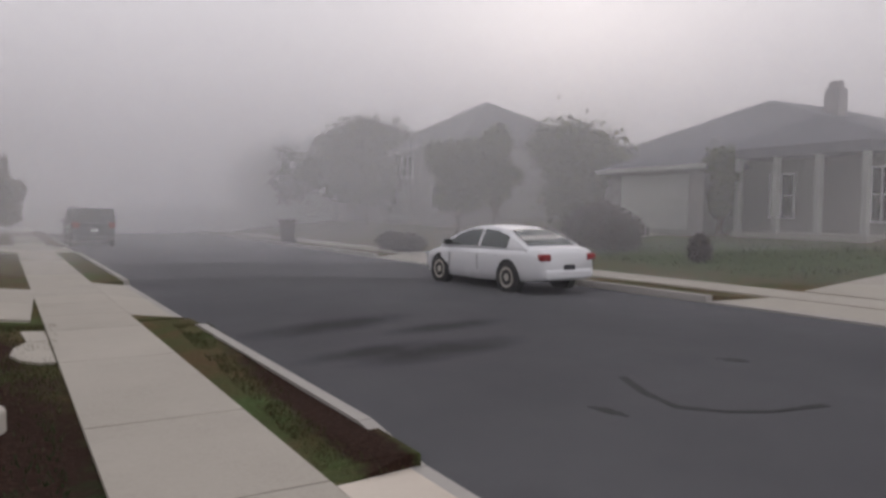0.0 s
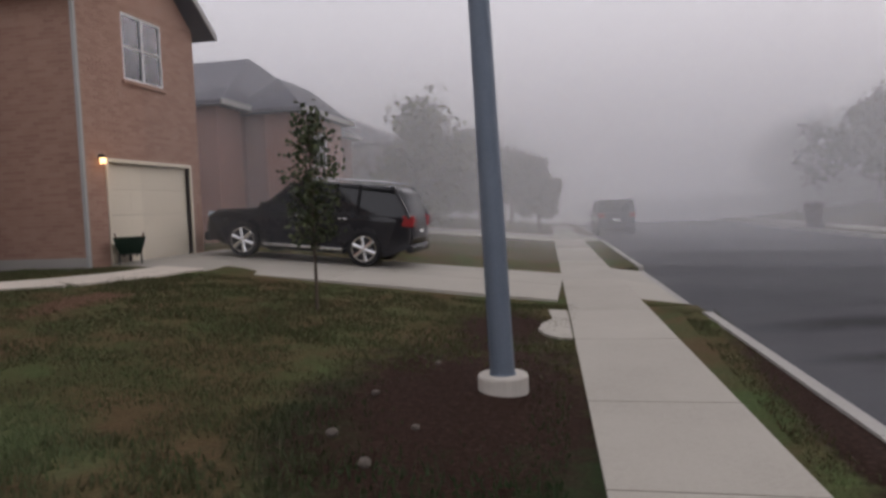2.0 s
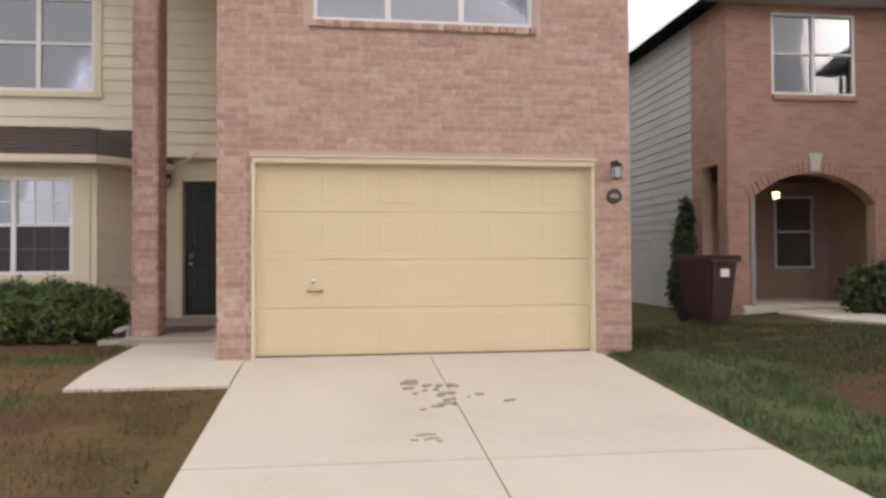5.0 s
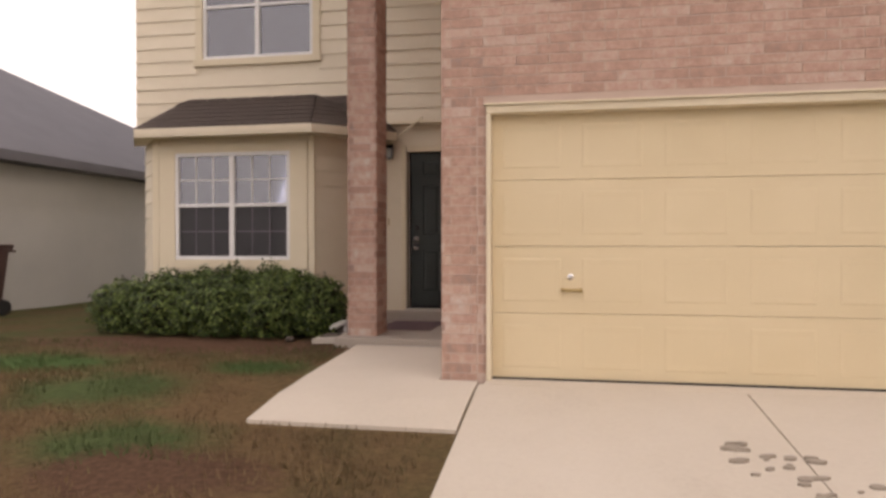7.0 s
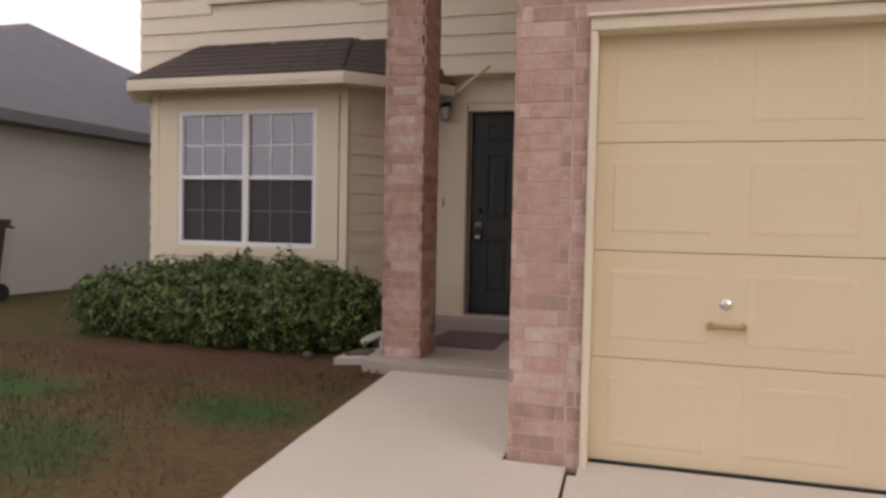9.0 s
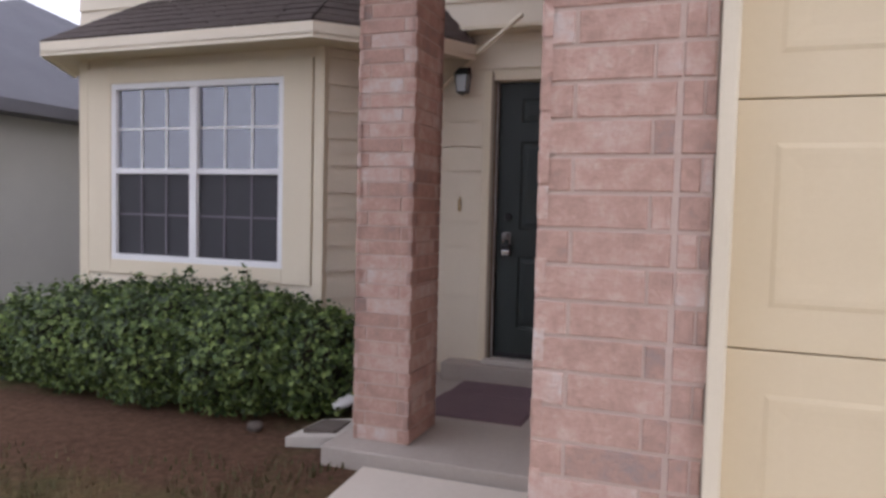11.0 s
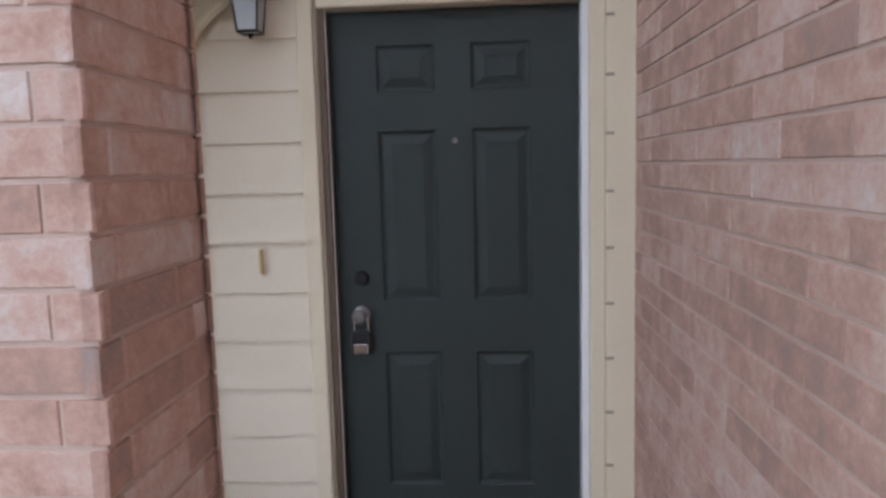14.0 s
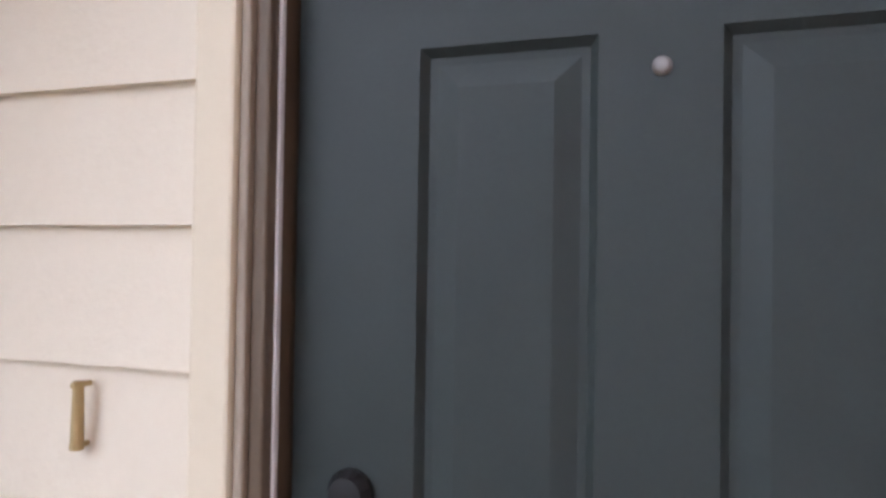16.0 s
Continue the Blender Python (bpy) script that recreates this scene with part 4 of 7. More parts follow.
window("window_1", -6.18, -4.63, 0.87, 2.22, BY + 0.01, "white twin sash window with slim glazing bars and screens")
window("window_2", -6.12, -4.55, 3.55, 4.95, 3.43, "white twin sash upper window with pale blinds", grille=False, blind=0.97, screen=False)
uw_trim = tagged(thing("window_trim", "cream boards round the upper window", "trim"), kind="structure")
part("sill", box(-6.24, -4.43, 3.37, 3.42, 3.46, 3.55, 0.006), M_TRIM, uw_trim)
part("casing", box(-6.22, -6.12, 3.385, 3.42, 3.55, 5.0, 0.004), M_TRIM, uw_trim)
part("casing", box(-4.55, -4.45, 3.385, 3.42, 3.55, 5.0, 0.004), M_TRIM, uw_trim)

# bay roof: shingle courses on three slopes
EZ, TZ = 2.44, 3.03
ev = [(-7.08, 3.30), (-6.56, 2.52), (-4.22, 2.50), (-3.58, 3.12), (-3.42, 3.40)]
bay_roof = tagged(thing("bay_roof", "dark brown shingle roof over the bay with a cream fascia", "roof"), kind="structure")
tops = [(-6.40, 3.41), (-6.32, 3.41), (-4.50, 3.41), (-4.1, 3.41), (-3.9, 3.41)]


def shingle_slope(a, b, c, d, z0, z1, parent, rows, material, piece=0.3, seed=0):
    """Courses of shingle tabs from the eave a-b up to the top d-c."""
    rnd = random.Random(seed)
    a, b, c, d = Vector((*a, z0)), Vector((*b, z0)), Vector((*c, z1)), Vector((*d, z1))
    nrm = (b - a).cross(d - a)
    nrm = nrm.normalized() if nrm.length > 1e-6 else Vector((0, 0, 1))
    if nrm.z < 0:
        nrm = -nrm
    bm = bmesh.new()
    for r in range(rows):
        t0, t1 = r / rows, min((r + 1.15) / rows, 1)
        l0, r0, l1, r1 = a.lerp(d, t0), b.lerp(c, t0), a.lerp(d, t1), b.lerp(c, t1)
        n = max(1, int((r0 - l0).length / piece))
        for k in range(n):
            u0, u1 = k / n, (k + 1) / n - 0.008
            lift = nrm * (0.007 + rnd.uniform(0, 0.003))
            p = [l0.lerp(r0, u0) + lift, l0.lerp(r0, u1) + lift, l1.lerp(r1, u1) + nrm * 0.003, l1.lerp(r1, u0) + nrm * 0.003]
            vs = [bm.verts.new(v) for v in p] + [bm.verts.new(p[0] - nrm * 0.014), bm.verts.new(p[1] - nrm * 0.014)]
            bm.faces.new(vs[:4])
            bm.faces.new((vs[4], vs[5], vs[1], vs[0]))
    ob = part("shingles", bm, material, parent)
    return tagged(ob, kind="stuff")


for k in range(3):
    shingle_slope(ev[k], ev[k + 1], tops[min(k + 1, 2)] if k else tops[1], tops[k] if k else tops[0], EZ + 0.06, TZ, bay_roof, 7, M_SHINGLE, 0.28, k)
shingle_slope(ev[3], ev[4], tops[4], tops[2], EZ + 0.06, TZ - 0.02, bay_roof, 7, M_SHINGLE, 0.28, 9)
for (ax, ay), (bx, by) in zip(ev, ev[1:]):
    d = Vector((bx - ax, by - ay)).normalized()
    o = Vector((-d.y, d.x)) * 0.025
    part("fascia", prism([(ax, ay), (bx, by), (bx + o.x, by + o.y), (ax + o.x, ay + o.y)], EZ - 0.05, EZ + 0.055), M_SIDING, bay_roof)
part("soffit", prism(ev + [(-4.2, 3.45), (-6.9, 3.45)], EZ - 0.03, EZ - 0.015), M_TRIM, bay_roof)
part("deck", faces_bm([(*ev[0], EZ + 0.05), (*ev[1], EZ + 0.05), (*ev[2], EZ + 0.05), (*ev[3], EZ + 0.05), (*ev[4], EZ + 0.05), (-4.5, 3.42, TZ - 0.01), (-6.3, 3.42, TZ - 0.01), (-7.2, 3.42, EZ + 0.05)], [(0, 1, 6), (1, 2, 5, 6), (2, 3, 5), (3, 4, 5), (0, 6, 7)]), M_SHINGLE, bay_roof)

# porch column of brick
CX0, CX1, CY0, CY1 = -3.585, -3.25, 1.885, 2.29
column = structure("column", box(CX0 + 0.012, CX1 - 0.012, CY0 + 0.012, CY1 - 0.012, -0.1, EAVE), M_MORTAR, "square tan brick porch column", "column")
structure("beam_porch", box(CX0, GX0, CY0 + 0.02, CY1 - 0.02, 4.9, EAVE), M_TRIM, "plain cream porch beam far overhead", "beam")
for fm, w, sd_ in ((wall_frame(CX0, CY0 + 0.012, 1, 0), CX1 - CX0, 21), (wall_frame(CX1 - 0.012, CY0, 0, 1), CY1 - CY0, 22), (wall_frame(CX0 + 0.012, CY1, 0, -1), CY1 - CY0, 23)):
    BRICK_JOBS.append(("column", column, fm, brick_cells(w, 0.0, EAVE - 0.7, bond=(0.075, 0.262), seed=sd_)))
BRICK_JOBS.append(("column_back", column, wall_frame(CX1, CY1 - 0.012, -1, 0), brick_cells(CX1 - CX0, 0.0, EAVE - 0.7, seed=24)))

# roofs of the own house, seldom in view
own_roof = tagged(thing("roof_house", "grey-brown shingle roof with cream eaves", "roof"), kind="structure")
part("soffit", box(GX0 - 0.35, GX1 + 0.35, -0.35, 10.4, EAVE, EAVE + 0.05), M_TRIM, own_roof)
part("soffit", box(-7.4, GX0 - 0.35, 3.05, 10.4, EAVE, EAVE + 0.05), M_TRIM, own_roof)
part("soffit", box(CX0 - 0.25, GX0 - 0.35, CY0 - 0.25, 3.05, EAVE, EAVE + 0.05), M_TRIM, own_roof)
xm_, zr_ = (GX0 + GX1) / 2, 7.2
part("slope", faces_bm([(GX0 - 0.4, -0.4, EAVE + 0.05), (GX1 + 0.4, -0.4, EAVE + 0.05), (GX1 + 0.4, 10.5, EAVE + 0.05), (GX0 - 0.4, 10.5, EAVE + 0.05), (xm_, 2.2, zr_), (xm_, 8, zr_)], [(0, 1, 4), (1, 2, 5, 4), (2, 3, 5), (3, 0, 4, 5)]), M_SHINGLE, own_roof)
part("slope", faces_bm([(-7.45, 3.0, EAVE + 0.05), (GX0, 3.0, EAVE + 0.05), (GX0, 10.5, EAVE + 0.05), (-7.45, 10.5, EAVE + 0.05), (-5.0, 6.7, 7.1), (GX0 + 1.0, 6.7, 7.1)], [(0, 1, 5, 4), (1, 2, 5), (2, 3, 4, 5), (3, 0, 4)]), M_SHINGLE, own_roof)
part("slope", faces_bm([(CX0 - 0.3, CY0 - 0.3, EAVE + 0.05), (GX0, CY0 - 0.3, EAVE + 0.05), (GX0, 3.1, 6.1), (CX0 - 0.3, 3.1, 6.1), (GX0, 3.1, EAVE + 0.05), (CX0 - 0.3, 3.1, EAVE + 0.05)], [(0, 1, 2, 3), (0, 3, 5), (1, 4, 2)]), M_SHINGLE, own_roof)
part("fascia", box(GX0 - 0.4, GX1 + 0.4, -0.42, -0.38, EAVE - 0.1, EAVE + 0.08), M_TRIM, own_roof)
part("fascia", box(-7.45, CX0 - 0.3, 2.98, 3.02, EAVE - 0.1, EAVE + 0.08), M_TRIM, own_roof)

# upper front window over the garage: three lights
uwin = window("window_3", -1.2, 1.2, 3.6, 5.0, 0.06, "white triple upper window with drawn blinds", cols=3, grille=False, blind=0.96, screen=False)
sillb = tagged(thing("brick_sill", "projecting brick sill under the upper window", "sill"), kind="structure")
for k in range(29):
    a = -1.24 + k * 0.0857
    part("sill_brick", box(a, a + 0.076, -0.035, 0.06, 3.52, 3.595, 0.004), M_BRICK, sillb)


# ---- front door ----
DX0, DX1, DZ0, DZ1, DY = -3.285, -2.380, 0.23, 2.255, 3.60
frame_d = tagged(thing("door_frame", "cream door casing with a weathered jamb darkened for shade", "trim"), kind="structure")
part("casing", box(DX0 - 0.105, DX0 - 0.045, EY - 0.022, EY + 0.03, 0.19, 2.335, 0.006), M_TRIM, frame_d)
part("casing_bead", box(DX0 - 0.045, DX0 - 0.030, EY - 0.012, EY + 0.05, 0.19, 2.30, 0.004), M_JAMB, frame_d, "weathered tan bead")
part("weather_strip", box(DX0 - 0.0085, DX0 - 0.004, EY + 0.018, EY + 0.026, 0.22, 2.26), M_WHITE, frame_d, "thin pale weather strip")
# The left jamb is painted darker for the shadow it lies in.
part("jamb", box(DX0 - 0.030, DX0 - 0.0088, EY - 0.002, DY + 0.05, 0.19, 2.275, 0.004), M_JAMB_SHADED, frame_d, "weathered brown side jamb with shade in its colour")
part("jamb", box(DX1 + 0.003, DX1 + 0.030, EY - 0.002, DY + 0.05, 0.19, 2.275, 0.004), M_WHITE, frame_d)
part("casing", box(DX1 + 0.030, DX1 + 0.085, EY - 0.022, EY + 0.03, 0.19, 2.335, 0.006), M_TRIM, frame_d)
part("head", box(DX0 - 0.030, DX1 + 0.030, EY - 0.02, DY + 0.05, 2.262, 2.335, 0.006), M_TRIM, frame_d)
part("corner_board", box(DX1 + 0.085, GX0 + 0.011, EY - 0.035, EY + 0.03, 0.10, 2.60, 0.006), M_TRIM, frame_d)
nb = bmesh.new()
for k in range(10):
    add_box(nb, DX1 + 0.083, DX1 + 0.112, EY - 0.039, EY - 0.034, 0.365 + k * 0.203, 0.375 + k * 0.203)
part("staple", nb, M_JAMB, frame_d, "row of small dull staples")
part("sill", box(DX0 - 0.05, DX1 + 0.05, EY - 0.10, DY + 0.06, 0.195, 0.226, 0.006), M_STONE, frame_d, "pale metal door sill")


def panel_door():
    door = tagged(thing("door_1", "closed dark green-grey six-panel front door with a key safe", "door"), kind="structure")
    bm = bmesh.new()
    xs = [DX0, -3.118, -2.902, -2.770, -2.552, DX1]
    zs = [DZ0, 0.452, 0.985, 1.184, 1.826, 1.965, 2.135, DZ1]
    fields = {(c, r) for c in (1, 3) for r in (1, 3, 5)}
    for c in range(5):
        for r in range(7):
            x0, x1, z0, z1 = xs[c], xs[c + 1], zs[r], zs[r + 1]
            if (c, r) not in fields:
                bm.faces.new([bm.verts.new((x, DY, z)) for x, z in ((x0, z0), (x1, z0), (x1, z1), (x0, z1))])
                continue
            rings = []
            for ins, dep in ((0, 0), (0.010, 0.012), (0.020, 0.012), (0.050, 0.002)):
                rings.append([bm.verts.new((x + (ins if x == x0 else -ins), DY + dep, z + (ins if z == z0 else -ins))) for x, z in ((x0, z0), (x1, z0), (x1, z1), (x0, z1))])
            for q in range(3):
                for i in range(4):
                    j = (i + 1) % 4
                    bm.faces.new((rings[q][i], rings[q][j], rings[q + 1][j], rings[q + 1][i]))
            bm.faces.new(rings[-1])
    bmesh.ops.remove_doubles(bm, verts=bm.verts[:], dist=0.0004)
    leaf = part("leaf", bm, M_DOOR, door)
    part("back", box(DX0, DX1, DY + 0.014, DY + 0.045, DZ0, DZ1), M_DOOR, door)
    part("bottom_sweep", box(DX0, DX1, DY - 0.006, DY + 0.01, DZ0, DZ0 + 0.035, 0.003), M_BLACKMETAL, door)
    part("peephole", lathe([(0.011, DY + 0.002), (0.011, DY - 0.004), (0.007, DY - 0.007), (0.002, DY - 0.008)], 14, (-2.833, 0, 1.784), "Y"), M_PEWTER, door, "small dull metal peephole")
    part("deadbolt", lathe([(0.030, DY + 0.002), (0.030, DY - 0.008), (0.022, DY - 0.022), (0.004, DY - 0.024)], 18, (-3.20, 0, 1.275), "Y"), M_BLACKMETAL, door, "round tarnished deadbolt")
    knob = part("knob", lathe([(0.032, DY + 0.002), (0.032, DY - 0.006), (0.013, DY - 0.012), (0.012, DY - 0.030), (0.026, DY - 0.042), (0.029, DY - 0.056), (0.020, DY - 0.068), (0.003, DY - 0.070)], 18, (-3.205, 0, 1.135), "Y"), M_PEWTER, door, "round satin metal knob")
    # key safe hanging on the knob
    bm = bmesh.new()
    pts = [Vector((-3.205 + 0.026 * math.cos(t), DY - 0.022, 1.112 + 0.034 * math.sin(t))) for t in [math.pi * k / 8 for k in range(9)]]
    pts = [Vector((-3.179, DY - 0.022, 1.07))] + pts + [Vector((-3.231, DY - 0.022, 1.07))]
    for a, b in zip(pts, pts[1:]):
        add_tube(bm, a, b, 0.0045, sides=8)
    safe = part("key_safe", box(-3.243, -3.167, DY - 0.048, DY - 0.006, 0.985, 1.075, 0.010), M_BLACKMETAL, door, "black key safe hanging on the knob")
    part("shackle", bm, M_CHROME, safe)
    part("face_plate", box(-3.233, -3.177, DY - 0.052, DY - 0.046, 0.992, 1.030, 0.004), M_CHROME, safe, "bright metal face plate")
    return door


panel_door()


# ---- porch fittings ----
def wall_lantern(x, y, z, lit=False, label="black wall lantern with pale glass on the siding"):
    """A small four-sided coach lantern with a tapered glass, hung on a wall that faces -y."""
    ob = tagged(thing("wall_lantern", label, "lamp"))
    part("back_plate", box(x - 0.045, x + 0.045, y - 0.018, y, z + 0.0, z + 0.14, 0.008), M_BLACKMETAL, ob)
    part("arm", tube((x, y - 0.01, z + 0.11), (x, y - 0.09, z + 0.12), 0.010, sides=8), M_BLACKMETAL, ob)
    cy = y - 0.09
    bm = bmesh.new()
    vs = []
    for r, h in ((0.068, z + 0.055), (0.045, z + 0.10), (0.012, z + 0.135), (0.006, z + 0.155)):
        vs.append([bm.verts.new((x + r * sx, cy + r * sy, h)) for sx, sy in ((-1, -1), (1, -1), (1, 1), (-1, 1))])
    for a, b in zip(vs, vs[1:]):
        for i in range(4):
            bm.faces.new((a[i], a[(i + 1) % 4], b[(i + 1) % 4], b[i]))
    bm.faces.new(vs[0][::-1])
    bm.faces.new(vs[-1])
    part("cap", bm, M_BLACKMETAL, ob)
    bm = bmesh.new()
    lo, hi = [], []
    for sx, sy in ((-1, -1), (1, -1), (1, 1), (-1, 1)):
        lo.append((x + 0.042 * sx, cy + 0.042 * sy, z - 0.095))
        hi.append((x + 0.056 * sx, cy + 0.056 * sy, z + 0.056))
    part("glass", faces_bm(lo + hi, [(0, 1, 5, 4), (1, 2, 6, 5), (2, 3, 7, 6), (3, 0, 4, 7), (0, 3, 2, 1)]), M_BULB if lit else M_LANTERN, ob, "glowing warm glass" if lit else "pale glass")
    bm = bmesh.new()
    for i in range(4):
        add_tube(bm, lo[i], hi[i], 0.005, sides=6)
        add_tube(bm, lo[i], lo[(i + 1) % 4], 0.006, sides=6)
    part("cage", bm, M_BLACKMETAL, ob)
    part("finial", lathe([(0.012, z - 0.10), (0.010, z - 0.112), (0.003, z - 0.122)], 10, (x, cy, 0)), M_BLACKMETAL, ob)
    hold = Vector((x, y, z + 0.06))
    ob.matrix_basis = Matrix.Translation(hold) @ Matrix.Scale(0.82, 4) @ Matrix.Translation(-hold)
    return ob


wall_lantern(-3.535, EY - 0.008, 2.24)
wall_lantern(2.12, 0.004, 2.0, label="dark wall lantern beside the garage door")
plaque = tagged(thing("house_number", "small dark oval number plaque on the brick", "sign"))
part("plate", lathe([(0.085, 0.004), (0.085, -0.008), (0.075, -0.012), (0.01, -0.012)], 24, (2.12, 0, 1.74), "Y"), M_BROWNPLASTIC, plaque)
for k in range(3):
    part("mark", box(2.075 + k * 0.032, 2.095 + k * 0.032, -0.016, -0.011, 1.72, 1.765), M_STONE, plaque)

conduit = tagged(thing("downpipe", "pale painted drain pipe running down beside the porch wall", "pipe"))
pts = [(-3.06, 3.30, 2.66), (-3.30, 3.40, 2.52), (-3.72, EY - 0.045, 2.22), (-3.795, EY - 0.045, 2.13), (-3.80, EY - 0.045, 1.0), (-3.80, EY - 0.045, 0.09)]
for a, b in zip(pts, pts[1:]):
    part("pipe_run", tube(a, b, 0.0155, sides=12), M_WHITE if a[2] < 2.15 else M_TRIM, conduit)
for p in pts[1:4]:
    bm = bmesh.new()
    bmesh.ops.create_icosphere(bm, subdivisions=2, radius=0.0165, matrix=Matrix.Translation(p))
    part("elbow", bm, M_TRIM, conduit)
for z in (1.98, 0.88):
    bm = bmesh.new()
    add_box(bm, -3.83, -3.77, EY - 0.066, EY - 0.004, z - 0.009, z + 0.009, 0.003)
    part("strap", bm, M_PEWTER, conduit, "thin metal pipe strap")

hook = tagged(thing("wall_clip", "small worn yellowish clip screwed to the siding", "clip"))
part("clip", tube((-3.562, EY - 0.02, 1.31), (-3.562, EY - 0.02, 1.40), 0.009, 0.007, 10), M_BRASS, hook)
part("screw", tube((-3.562, EY - 0.03, 1.395), (-3.562, EY + 0.0, 1.395), 0.004, 0.004, 8), M_BRASS, hook)
part("screw", tube((-3.562, EY - 0.03, 1.315), (-3.562, EY + 0.0, 1.315), 0.004, 0.004, 8), M_BRASS, hook)

for k, (a, b, c, d, lab) in enumerate(((-3.42, -2.62, 3.02, 3.34, "flat purple-brown doormat at the step"), (-3.44, -2.80, 2.48, 3.00, "flat purple-brown doormat on the porch"))):
    mt = tagged(thing("doormat", lab, "doormat", "porch mats"))
    part("mat_surface", box(a, b, c, d, 0.073, 0.088, 0.004), M_MAT, mt)
    part("edging", box(a - 0.012, b + 0.012, c - 0.012, d + 0.012, 0.0735, 0.081, 0.002), M_MAT, mt)

splash = tagged(thing("splash_block", "pale concrete splash block on the soil by the column", "splash block"))
part("tray", faces_bm([(-3.98, 1.86, -0.02), (-3.70, 1.95, -0.02), (-3.72, 2.28, -0.02), (-3.94, 2.22, -0.02), (-3.98, 1.86, 0.035), (-3.70, 1.95, 0.045), (-3.72, 2.28, 0.06), (-3.94, 2.22, 0.045)], [(0, 3, 2, 1), (0, 1, 5, 4), (1, 2, 6, 5), (2, 3, 7, 6), (3, 0, 4, 7), (4, 5, 6, 7)]), M_STONE, splash)
part("channel", prism([(-3.92, 1.95), (-3.74, 2.0), (-3.75, 2.2), (-3.9, 2.16)], 0.02, lambda x, y: 0.064), M_CLOD, splash)
spout = tagged(thing("drain_spout", "short white plastic drain spout by the hedge", "pipe"))
part("spout", tube((-3.80, 2.42, 0.16), (-3.92, 2.30, 0.10), 0.035, sides=14), M_WHITE, spout)
part("riser", tube((-3.78, 2.46, -0.02), (-3.79, 2.44, 0.18), 0.03, sides=14), M_WHITE, spout)


def stone(x, y, r, seed):
    rnd = random.Random(seed)
    bm = bmesh.new()
    bmesh.ops.create_icosphere(bm, subdivisions=2, radius=r)
    for v in bm.verts:
        v.co *= 1 + rnd.uniform(-0.12, 0.12)
        v.co.z *= 0.7
    bmesh.ops.translate(bm, verts=bm.verts[:], vec=(x, y, ground_z(x, y) + r * 0.2))
    return tagged(part("stone", bm, M_CLOD, smooth=True), "small dull stone lying on the soil", "stone", "loose stones")


for k, (x, y, r) in enumerate(((-4.31, 2.05, 0.05), (3.2, -7.6, 0.05), (4.0, -7.75, 0.035), (3.7, -7.2, 0.05), (4.8, -7.2, 0.04), (6.1, -7.5, 0.035))):
    stone(x, y, r, k)


# ---- foliage ----
def leaf_cloud(name, blobs, count, size, material, parent, seed, shell=0.55, flat=None, ragged=0.0):
    """Many single leaves, thick near the surface of lumpy clumps, with gaps."""
    rnd = random.Random(seed)
    verts, faces = [], []
    weights = [b[3] * b[4] * b[5] for b in blobs]
    tot = sum(weights)
    for b, w in zip(blobs, weights):
        cx, cy, cz, rx, ry, rz = b
        for _ in range(int(count * w / tot)):
            d = Vector((rnd.gauss(0, 1), rnd.gauss(0, 1), rnd.gauss(0, 1))).normalized()
            k = shell + (1 - shell) * rnd.random() ** 0.6
            lump = 1 + 0.34 * noise.noise(Vector((cx + d.x * 2.3, cy + d.y * 2.3, cz + d.z * 2.3)) * 1.7) + rnd.uniform(-0.08, 0.12) + ragged * max(0, rnd.gauss(0, 0.3))
            p = Vector((cx + d.x * rx * k * lump, cy + d.y * ry * k * lump, cz + d.z * rz * k * lump))
            if flat is not None and p.z < flat:
                p.z = flat + rnd.uniform(0, 0.15)
            s = size * rnd.uniform(0.65, 1.3)
            n = (d + Vector((rnd.gauss(0, 0.6), rnd.gauss(0, 0.6), rnd.gauss(0, 0.6) + 0.35))).normalized()
            q = n.to_track_quat("Z", "Y")
            a = rnd.uniform(0, 6.283)
            e1 = q @ Vector((math.cos(a), math.sin(a), 0)) * s
            e2 = q @ Vector((-math.sin(a), math.cos(a), 0)) * s * 0.42
            i = len(verts)
            verts += [p - e1 * 0.5, p + e2 + n * s * 0.08, p + e1 * 0.55, p - e2 + n * s * 0.08]
            faces += [(i, i + 1, i + 2, i + 3)]
    me = bpy.data.meshes.new(name)
    me.from_pydata([tuple(v) for v in verts], [], faces)
    me.materials.append(material)
    ob = new(name, me)
    ob.parent = parent
    return ob


# Solid lumps inside the leaf clumps, standing in for their shaded inside.
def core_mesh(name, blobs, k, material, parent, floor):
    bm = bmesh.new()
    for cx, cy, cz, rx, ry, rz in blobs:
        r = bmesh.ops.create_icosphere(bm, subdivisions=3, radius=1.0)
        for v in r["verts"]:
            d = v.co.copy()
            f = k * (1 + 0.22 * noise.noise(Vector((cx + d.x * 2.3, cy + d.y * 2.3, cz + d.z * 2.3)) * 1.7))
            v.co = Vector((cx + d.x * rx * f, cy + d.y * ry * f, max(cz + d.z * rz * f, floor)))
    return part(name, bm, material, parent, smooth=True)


def hedge(label, blobs, count, size, seed, floor, material=None, name="hedge", category="hedge"):
    h = tagged(thing(name, label, category))
    core_mesh("core", blobs, 0.80, M_CORE_SHADE, h, floor)
    leaf_cloud("leaves", blobs, count, size, material or M_FOLIAGE, h, seed, 0.72, floor)
    return h


